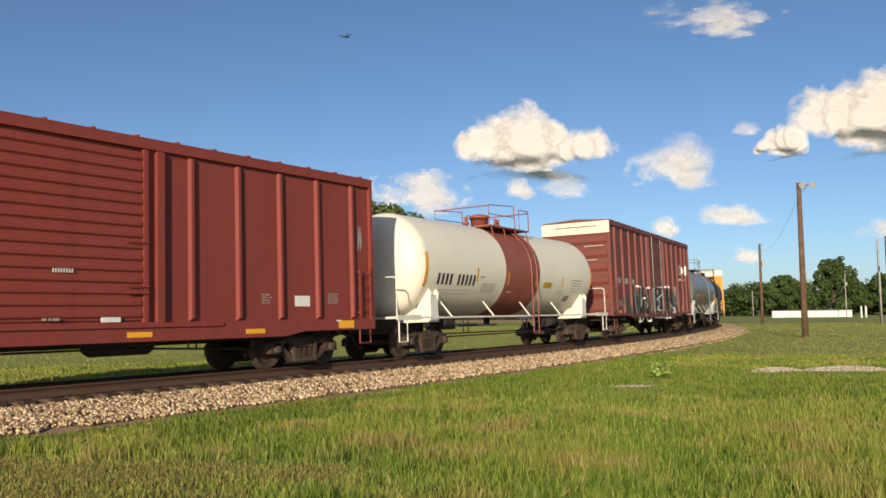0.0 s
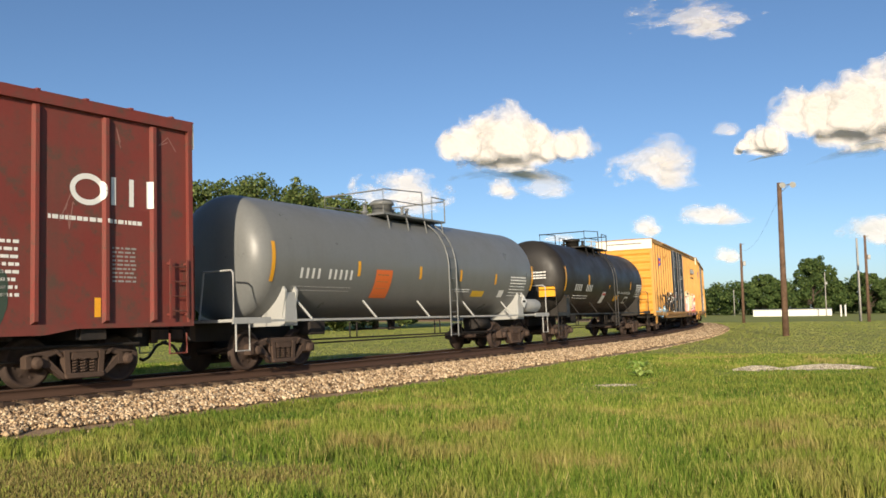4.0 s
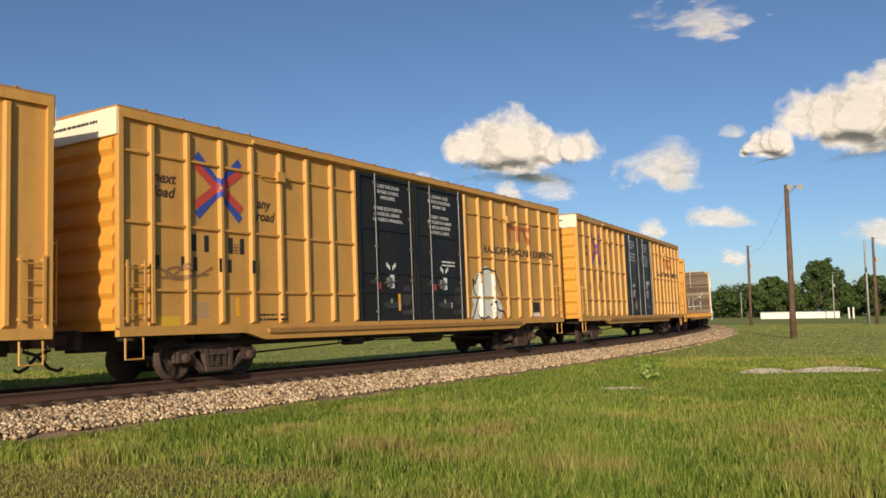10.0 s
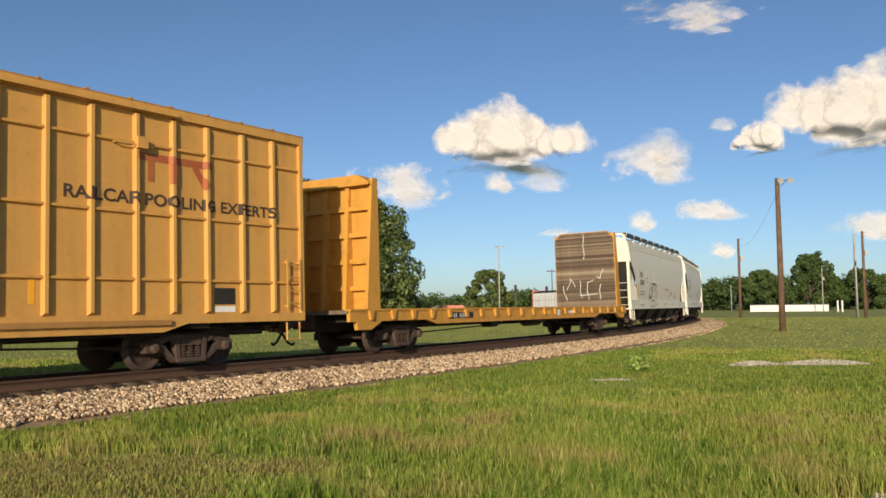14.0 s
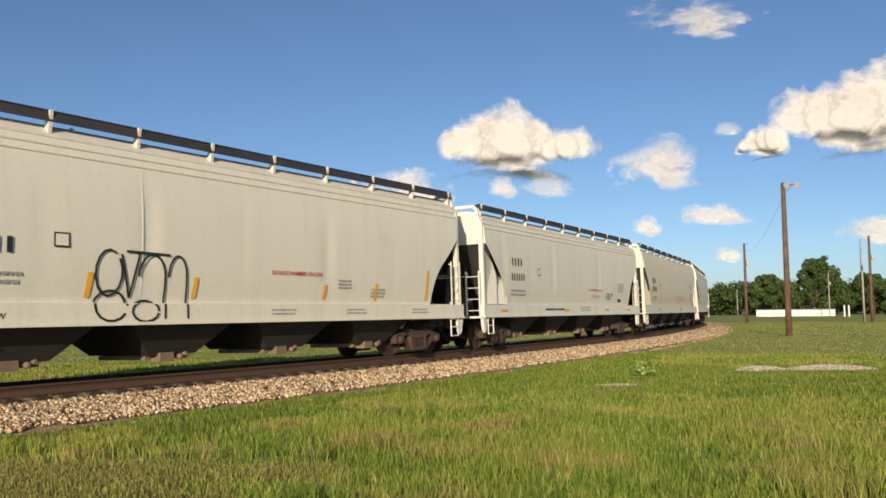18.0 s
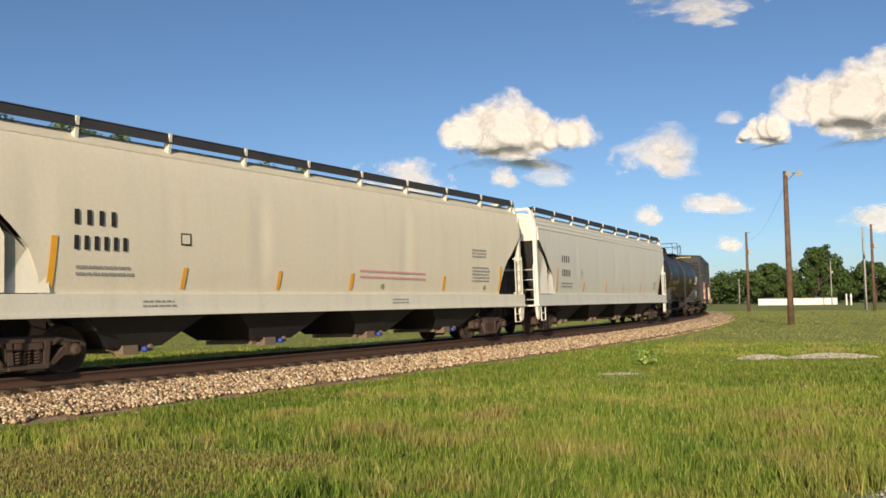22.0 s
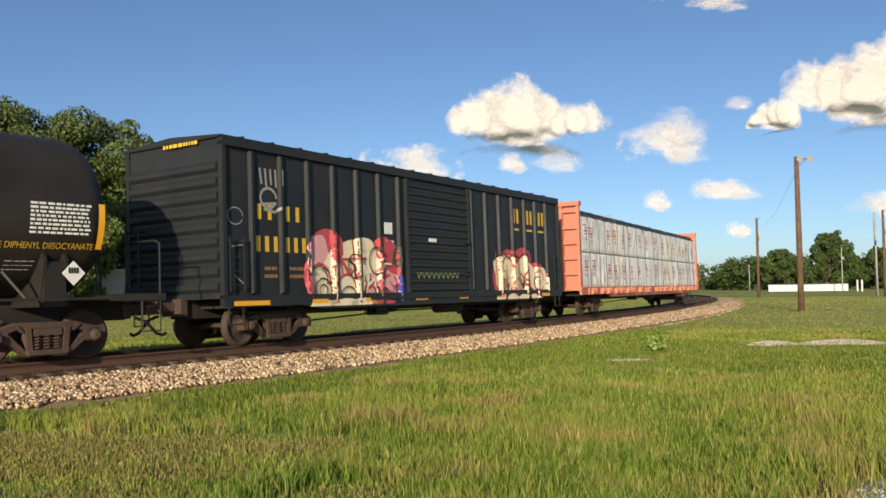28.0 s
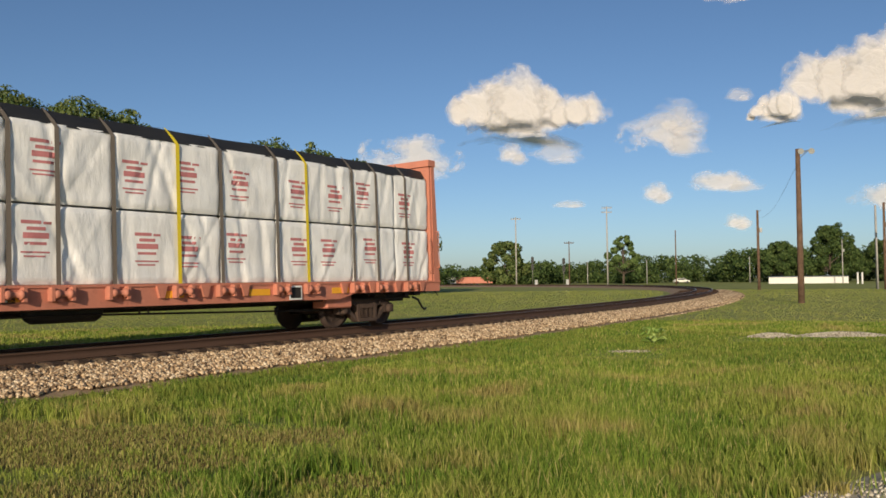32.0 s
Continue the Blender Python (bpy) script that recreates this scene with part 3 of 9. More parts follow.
def boxcar(name, label, centre, spread, half, top, low, ribs, door, paints, levels=(), flat_roof=False, end_ribs=9, sill_dip=0.0, cap=True):
    """paints: side, end, roof, door, upper end panel or None."""
    side, end, roof_m, door_m, panel = paints
    car = thing(name, label, "box car", centre, spread)
    floor = 1.02
    bm = box(bmesh.new(), -half + 0.04, half - 0.04, -1.44, 1.44, floor, top - 0.02)
    part("body", bm, side, car)
    rib = None
    girts = {}
    for m in (Matrix(), pose(0, 0, 0, 0, 0, 180)):
        for x in ribs:
            if rib is None:
                rib = part("side_rib", hat_rib(floor + 0.06, top - 0.18), side, car)
                rib.matrix_basis = m @ pose(x, -1.44, 0)
            else:
                again(rib, car, m @ pose(x, -1.44, 0))
        for z in levels:
            edges = [-half + 0.1] + sorted(ribs) + [half - 0.1]
            for a, b in zip(edges, edges[1:]):
                if door[0] - 0.05 <= (a + b) / 2 <= door[1] + 0.05:
                    continue
                a, b = a + 0.045, b - 0.045
                mm = m @ pose((a + b) / 2, 0, z)
                key = round(b - a, 2)
                if key in girts:
                    again(girts[key], car, mm)
                else:
                    girts[key] = part("side_girt", prism(bmesh.new(), [(-1.44, -0.045), (-1.50, -0.02), (-1.50, 0.02), (-1.44, 0.045)], (a - b) / 2, (b - a) / 2, "x"), side, car)
                    girts[key].matrix_basis = mm
        bm = box(bmesh.new(), -half, half, -1.53, -1.40, top - 0.18, top)
        part("top_chord", bm, side, car).matrix_basis = m
        bm = bmesh.new()
        d = spread / 2 - 1.3
        prism(bm, [(-half, floor + 0.06), (-half, low + 0.1), (-d - 0.9, low + 0.1), (-d - 0.3, low - sill_dip), (d + 0.3, low - sill_dip), (d + 0.9, low + 0.1), (half, low + 0.1), (half, floor + 0.06)], -1.53, -1.40)
        part("side_sill", bm, side, car).matrix_basis = m
        for s in (-1, 1):
            bm = box(bmesh.new(), s * half - (0.10 if s > 0 else 0), s * half + (0.10 if s < 0 else 0), -1.525, -1.40, floor, top - 0.05)
            part("corner_post", bm, side, car).matrix_basis = m
    # ends with horizontal corrugations
    step = (top - 0.55 - floor) / end_ribs
    sheet = part("end_panel", box(bmesh.new(), 0.0, 0.012, -1.42, 1.42, floor, top - 0.03), end, car)
    sheet.matrix_basis = pose(half - 0.05, 0, 0)
    twin = again(sheet, car, pose(-half + 0.05, 0, 0, 0, 0, 180))
    first = None
    for k in range(end_ribs):
        z = floor + 0.12 + k * step
        for panel_ob in (sheet, twin):
            if first is None:
                first = part("end_rib", prism(bmesh.new(), [(0.011, 0.0), (0.085, step * 0.25), (0.085, step * 0.55), (0.011, step * 0.8)], -1.36, 1.36, "y"), end, panel_ob)
                first.matrix_basis = pose(0, 0, z)
            else:
                again(first, panel_ob, pose(0, 0, z))
    if panel:
        bm = box(bmesh.new(), 0, 0.085, -1.51, 1.51, top - 0.52, top - 0.01)
        p = part("upper_end_panel", bm, panel, car, "cream-white upper end panel")
        p.matrix_basis = pose(half - 0.04, 0, 0)
        p = again(p, car, pose(-half + 0.04, 0, 0, 0, 0, 180))
        bars(p, -0.9, top - 0.24, 1.9, 1, 0.07, BLACK_LETTER, lambda x, z: -0.087).matrix_basis = pose(0, 0, 0, 0, 0, 90)
    # roof: low gable with seams
    rise = 0.06 if flat_roof else 0.14
    bm = bmesh.new()
    prism(bm, [(-1.53, top - 0.004), (-1.53, top + 0.03), (0, top + rise), (1.53, top + 0.03), (1.53, top - 0.004)], -half - 0.03, half + 0.03, "x")
    rf = part("roof", bm, roof_m, car)
    bm = bmesh.new()
    for x in np.arange(-half + 0.6, half - 0.3, 0.92):
        prism(bm, [(-1.54, top + 0.025), (-1.54, top + 0.06), (0, top + rise + 0.035), (1.54, top + 0.06), (1.54, top + 0.025), (0, top + rise - 0.01)], x - 0.03, x + 0.03, "x")
    part("roof_seams", bm, roof_m, rf)
    couplers(car, half)
    underframe(car, half, spread)
    truck(car, -spread / 2)
    truck(car, spread / 2)
    # ladders at the corners, on side and end, and a sill step
    for m in (Matrix(), pose(0, 0, 0, 0, 0, 180)):
        for s in (-1, 1):
            key = ("lad", name, end.name)
            ladder(car, key, "ladder", m @ pose(s * (half - 0.36), -1.45, 1.15), 1.15, 0.40, 4, side)
            bm = bmesh.new()
            tube(bm, [(s * (half - 0.55), -1.49, floor - 0.15), (s * (half - 0.55), -1.49, 0.48), (s * (half - 0.15), -1.49, 0.48), (s * (half - 0.15), -1.49, floor - 0.15)], 0.022, 5)
            part("sill_step", bm, side, car).matrix_basis = m
        ladder(car, ("elad", name, end.name), "end_ladder", m @ pose(half + 0.02, -1.12, 1.12, 0, 0, 90), 1.5, 0.42, 5, end, 0.14)
    return car


def plug_door(car, x0, x1, z0, z1, material, rods, rails, y=-1.47, label=""):
    """A door leaf with frame, panel rails, locking rods and a handle, on both sides of the car."""
    door = part("door", box(bmesh.new(), x0 + 0.01, x1 - 0.01, y, -1.43, z0, z1), material, car, label)
    w = 0.09
    bm = bmesh.new()
    for a, b, c, d in ((x0, x1, z0, z0 + w), (x0, x1, z1 - w, z1), (x0, x0 + w, z0 + w, z1 - w), (x1 - w, x1, z0 + w, z1 - w)):
        box(bm, a, b, y - 0.05, y + 0.003, c, d)
    part("door_frame", bm, material, door)
    for z in rails:
        part("door_rail", box(bmesh.new(), x0 + w, x1 - w, y - 0.035, y + 0.003, z - 0.03, z + 0.03), material, door)
    for x in rods:
        bm = tube(bmesh.new(), [(x, y - 0.06, z0 - 0.06), (x, y - 0.06, z1 + 0.05)], 0.018, 5)
        for z in np.linspace(z0 + 0.25, z1 - 0.2, 5):
            box(bm, x - 0.05, x + 0.05, y - 0.075, y - 0.03, z - 0.03, z + 0.03)
        part("locking_rod", bm, GREY_METAL, door)
    bm = bmesh.new()
    tube(bm, [((x0 + x1) / 2 - 0.25, y - 0.07, z0 + 1.0), ((x0 + x1) / 2 + 0.25, y - 0.07, z0 + 1.05)], 0.02, 5)
    box(bm, (x0 + x1) / 2 - 0.08, (x0 + x1) / 2 + 0.08, y - 0.065, y, z0 + 0.9, z0 + 1.15)
    part("door_handle", bm, GREY_METAL, door)
    again(door, car, pose(0, 0, 0, 0, 0, 180))
    return door


def slat_door(car, x0, x1, z0, z1, material, n, label=""):
    """A sliding door of pressed sheet with horizontal corrugations."""
    bm = box(bmesh.new(), x0, x1, -1.475, -1.43, z0, z1)
    h = (z1 - z0) / n
    door = part("door", bm, material, car, label)
    slat = part("door_slat", prism(bmesh.new(), [(-1.474, h * 0.15), (-1.515, h * 0.35), (-1.515, h * 0.65), (-1.474, h * 0.85)], x0 + 0.08, x1 - 0.08, "x"), material, door)
    slat.matrix_basis = pose(0, 0, z0)
    for k in range(1, n):
        again(slat, door, pose(0, 0, z0 + k * h))
    for x in (x0, x1):
        part("door_edge", box(bmesh.new(), x - 0.05, x + 0.05, -1.53, -1.43, z0 - 0.05, z1 + 0.05), material, door)
    again(door, car, pose(0, 0, 0, 0, 0, 180))
    for z in (z0 + 0.5, z0 + 0.62, z0 + 1.45):
        part("door_handle", tube(bmesh.new(), [(x1 - 0.45, -1.55, z), (x1 + 0.05, -1.55, z)], 0.018, 5), material, door)
    bm = box(bmesh.new(), x0 - 1.8, x1 + 1.8, -1.57, -1.53, z0 - 0.14, z0 - 0.06)
    part("door_track", bm, material, car)
    return door


GREY_METAL = paint("bare_steel", (0.20, 0.19, 0.18), amount=0.5, rough=0.5, metal=0.5)
OXIDE = paint("oxide_red_paint", (0.235, 0.040, 0.028), dirt=(0.07, 0.025, 0.02), amount=0.45, rough=0.6)
MAROON = paint("faded_maroon_paint", (0.195, 0.036, 0.026), dirt=(0.085, 0.060, 0.045), amount=0.75, rough=0.6, rust=0.75, bare=(0.085, 0.062, 0.044))
GOLD_YELLOW = paint("golden_yellow_paint", (0.60, 0.315, 0.072), dirt=(0.25, 0.115, 0.035), amount=0.5, rough=0.55, rust=0.2)
GOLD_END = paint("bright_orange_yellow_paint", (0.72, 0.33, 0.04), dirt=(0.22, 0.10, 0.03), amount=0.35, rough=0.55)
YELLOW_ROOF = paint("grimy_yellow_roof", (0.40, 0.20, 0.05), dirt=(0.12, 0.06, 0.03), amount=0.6, rough=0.7, rust=0.4)
DOOR_BLACK = paint("worn_black_door_paint", (0.011, 0.011, 0.012), dirt=(0.05, 0.045, 0.042), amount=0.5, rough=0.4, spec=0.12)
NAVY_PAINT = paint("dark_navy_paint", (0.014, 0.0185, 0.0215), dirt=(0.045, 0.036, 0.030), amount=0.5, rough=0.42, spec=0.2)
CREAM = paint("cream_panel_paint", (0.82, 0.74, 0.54), dirt=(0.40, 0.28, 0.15), amount=0.35, rough=0.5)
PINK = paint("pink_spray", (0.72, 0.36, 0.37), amount=0.25, rough=0.6)
ROSE = paint("red_spray", (0.50, 0.07, 0.09), amount=0.25, rough=0.6)
PALE = paint("pale_spray", (0.80, 0.69, 0.47), amount=0.15, rough=0.6)
SKYBLUE = paint("blue_spray", (0.22, 0.38, 0.50), amount=0.4, rough=0.6)
GREEN_SPRAY = paint("dark_green_spray", (0.035, 0.065, 0.045), amount=0.4, rough=0.6)
SCUFF = paint("scuffed_black_paint", (0.05, 0.047, 0.045), dirt=(0.012, 0.012, 0.012), amount=1.0, rough=0.5, fade=0.5)
TAG_TAN = paint("tan_spray", (0.42, 0.22, 0.06), dirt=(0.2, 0.1, 0.04), amount=0.6, rough=0.6)
SCRATCH = paint("pale_scratch", (0.34, 0.17, 0.14), amount=0.4, rough=0.7)
BROWN_DARK = paint("faded_dark_brown_lettering", (0.055, 0.030, 0.015), amount=0.4, rough=0.6)
BROWN_SPRAY = paint("brown_spray", (0.28, 0.14, 0.05), amount=0.4, rough=0.6)
LOGO_RED = paint("logo_red", (0.55, 0.06, 0.04), amount=0.2, rough=0.5)
LOGO_FADED = paint("faded_red_emblem", (0.36, 0.085, 0.03), dirt=(0.45, 0.22, 0.05), amount=0.6, rough=0.6)
LOGO_BLUE = paint("logo_blue", (0.03, 0.07, 0.35), amount=0.2, rough=0.5)
LIME = paint("pale_green_line", (0.30, 0.36, 0.12), amount=0.3, rough=0.6)


def reflectors(car, places, drape, w=0.10, h=0.42):
    for x, z, ww, hh in places:
        plate(car, x - ww / 2, x + ww / 2, z, z + hh, AMBER, drape, "reflector_strip", "amber reflective strip", 0.004)


def red_boxcar():
    ribs = [-7.58, -6.36, -5.17, -3.96, -2.74, 2.74, 3.96, 5.17, 6.36, 7.58]
    car = boxcar("boxcar", "oxide-red steel boxcar with a corrugated sliding door", -15.9, 12.5, 8.33, 4.55, 0.72, ribs, (-1.6, 1.6),
                 (OXIDE, OXIDE, OXIDE, OXIDE, None))
    slat_door(car, -1.65, 1.65, 1.12, 4.30, OXIDE, 15, "oxide-red corrugated sliding door")
    for x in (-2.0, 2.0):
        part("door_post", box(bmesh.new(), x - 0.11, x + 0.05, -1.55, -1.43, 1.05, 4.35), OXIDE, car)
    d = draper(ribs)
    plate(car, 5.62, 6.1, 1.38, 1.62, WHITE_LETTER, d, "placard", "white paper placard")
    plate(car, 0.70, 1.1, 1.09, 1.18, WHITE_LETTER, lambda x, z: -1.52, "placard", "small white label")
    marks(car, "IIIIIIII", -0.22, 1.96, 0.07, WHITE_LETTER, lambda x, z: -1.522)
    bars(car, 4.62, 1.62, 0.3, 4, 0.035, GREY_LETTER, d)
    bars(car, 6.72, 1.66, 0.35, 6, 0.025, GREY_LETTER, d)
    bars(car, -0.4, 1.13, 0.4, 1, 0.06, GREY_LETTER, lambda x, z: -1.522)
    bars(car, 6.9, 1.02, 0.2, 1, 0.05, WHITE_LETTER, lambda x, z: -1.535)
    sprayed(car, [[(7.85 + 0.02 * k, 3.35 - 0.16 * (k % 2)), (7.83 + 0.03 * k, 2.75 + 0.1 * (k % 3))] for k in range(6)], 0.03, GREY_LETTER, d)
    for x in (1.5, 4.35, 7.25):
        plate(car, x - 0.27, x + 0.27, 0.80 if x < 7 else 0.86, 0.90 if x < 7 else 1.04, AMBER, lambda a, b: -1.532, "reflector_strip", "amber reflective strip", 0.004)


def maroon_boxcar():
    ribs = [-7.54, -6.38, -5.16, -3.96, -2.72, -1.8, 1.8, 2.68, 3.88, 5.11, 6.45, 7.47]
    car = boxcar("boxcar", "faded maroon boxcar with cream end panel and large white-outlined tag", 17.8, 12.5, 8.36, 5.08, 0.90, ribs, (-1.5, 1.5),
                 (MAROON, MAROON, MAROON, MAROON, CREAM), end_ribs=6)
    plug_door(car, -1.5, 1.5, 1.10, 4.85, MAROON, (-0.85, 0.95), (2.35, 3.65), label="maroon plug door with vertical rods")
    d = draper(ribs, doors=(-1.5, 1.5, -1.475))
    # green and black ground of the tag, then its white outline
    for i, (cx, cz, rx, rz) in enumerate(((-3.9, 1.5, 0.9, 0.75), (-4.9, 1.15, 0.8, 0.3), (-6.0, 1.6, 0.5, 0.5), (3.9, 1.6, 0.9, 0.7), (2.0, 1.2, 1.0, 0.35))):
        blotch(car, cx, cz, rx, rz, GREEN_SPRAY, d, i, 0.004)
    for i, (cx, cz, rx, rz) in enumerate(((-4.3, 1.25, 0.9, 0.65), (-2.9, 1.5, 1.2, 0.95), (-1.4, 1.5, 1.0, 0.95), (0.0, 1.55, 1.5, 0.95), (1.5, 1.5, 0.9, 0.9), (2.6, 1.55, 1.1, 0.9), (3.6, 1.15, 0.7, 0.45))):
        blotch(car, cx, cz, rx, rz, BLACK_LETTER, d, 9 + i, 0.0055)
    w = [(-4.27, 2.36), (-3.2, 2.33), (-3.38, 1.39), (-2.97, 1.83), (-2.45, 1.78), (-2.1, 1.33), (-1.9, 1.73), (-2.28, 2.30), (-1.05, 2.37), (-1.12, 1.45), (-1.55, 0.72), (-2.17, 0.70), (-2.6, 1.08), (-3.24, 0.72), (-3.9, 0.70), (-4.25, 1.25), (-4.37, 1.9), (-4.27, 2.36)]
    e = [(-0.92, 2.32), (-0.82, 0.90), (1.0, 0.86), (1.0, 1.15), (-0.2, 1.3), (0.38, 1.5), (0.35, 1.72), (-0.16, 1.78), (1.05, 2.05), (1.0, 2.42), (-0.92, 2.32)]
    r = [(1.25, 2.42), (2.6, 2.48), (3.0, 2.2), (2.95, 1.75), (2.7, 1.55), (3.3, 1.45), (3.95, 1.28), (3.55, 0.80), (3.75, 1.2), (2.9, 0.85), (2.1, 0.80), (1.9, 1.35), (1.85, 0.82), (1.25, 0.85), (1.25, 2.42)]
    sprayed(car, [w, e, r], 0.085, WHITE_LETTER, d, 0.009, "painted_tag", "white outline of a sprayed tag")
    marks(car, "XXX", -7.28, 2.42, 0.24, WHITE_LETTER, d, 0.86)
    marks(car, "XXX", -6.0, 2.42, 0.24, WHITE_LETTER, d, 0.86)
    marks(car, "XXX", -4.92, 2.42, 0.24, WHITE_LETTER, d, 0.86)
    sprayed(car, [arc(6.1, 3.50, 0.30, 0.24, 0, 360, 24), [(6.62, 3.26), (6.62, 3.78)], [(7.00, 3.26), (7.00, 3.78)], [(7.38, 3.26), (7.38, 3.78)]], 0.10, WHITE_LETTER, d, 0.006, "painted_emblem", "white ring and bars of an emblem")
    bars(car, 5.35, 2.92, 1.9, 1, 0.10, WHITE_LETTER, d)
    bars(car, -7.25, 1.62, 1.1, 3, 0.05, GREY_LETTER, d)
    bars(car, 4.15, 2.45, 0.7, 8, 0.075, WHITE_LETTER, d, "tag_letters", 3)
    bars(car, 6.6, 2.45, 0.5, 9, 0.045, GREY_LETTER, d)
    for z in (4.0, 3.35, 2.9):
        bars(car, -6.9 + z, z - 0.3, 0.0 + 0.5, 1, 0.03, GREY_LETTER, d)
    plate(car, -7.3, -6.75, 1.12, 1.22, AMBER, d, "reflector_strip", "amber strip", 0.004)
    reflectors(car, [(-8.2, 1.2, 0.1, 0.75), (-4.85, 1.2, 0.11, 0.45), (-2.9, 1.2, 0.09, 0.3), (-0.25, 1.35, 0.09, 0.35), (2.75, 1.2, 0.09, 0.35), (6.3, 1.2, 0.12, 0.35)], d)
    # pale scratches and old scrawls in the paint
    rng = random.Random(21)
    lines = []
    for _ in range(46):
        x, z = rng.uniform(-8.0, 8.0), rng.uniform(2.6, 4.7)
        if min(abs(x - q) for q in ribs) > 0.3:
            lines.append([(x, z)] + [(x + rng.uniform(-0.22, 0.22), z + rng.uniform(-0.3, 0.3)) for _ in range(rng.choice((1, 2, 3)))])
    for pts in lines:
        sprayed(car, [pts], 0.018, SCRATCH, d, 0.004, "scratch")
    # white chalk lines on the leading end
    for k, z in enumerate((4.0, 3.4, 2.7)):
        ob = bars(car, 0.4 - 0.3 * k, z, 0.8, 1, 0.035, WHITE_LETTER, lambda x, z: -0.045)
        ob.matrix_basis = pose(-8.36, 0, 0, 0, 0, -90)


def slogan(car, left, drape):
    for text, x, z in (("next", -9.02, 3.86), ("load", -9.02, 3.58), ("any", -6.22, 3.62), ("road", -6.25, 3.34)):
        painted_words(car, text, x + left, z, 0.30, BROWN_DARK, drape, YRIBS, None, 0.25)


def cross_logo(car, x, z, r, drape):
    """A crossed emblem of red and blue bands, drawn as plain shapes."""
    k = r * 0.09
    sprayed(car, [[(x - r * 1.05, z + r + k), (x, z + k)], [(x, z - k), (x + r * 1.05, z - r - k)], [(x - r * 1.05, z - r - k), (x, z - k)], [(x, z + k), (x + r * 1.05, z + r + k)]], r * 0.30, LOGO_BLUE, drape, 0.006, "painted_emblem", "blue bands of a crossed emblem")
    sprayed(car, [[(x - r * 1.1, z + r * .72), (x - r * .1, z)], [(x - r * 1.1, z - r * .72), (x - r * .1, z)], [(x + r * .1, z), (x + r * 1.1, z + r * .72)], [(x + r * .1, z), (x + r * 1.1, z - r * .72)]], r * 0.30, LOGO_RED, drape, 0.011, "painted_emblem", "red bands of a crossed emblem")
    sprayed(car, [arc(x, z, r * .16, r * .22, -90, 90)], r * .14, LOGO_BLUE, drape, 0.017, "painted_emblem")


YRIBS = [-9.05, -8.17, -7.27, -6.38, -5.48, -4.57, -3.65, -2.75, 2.8, 3.68, 4.55, 5.5, 6.35, 7.2, 8.15, 9.05]


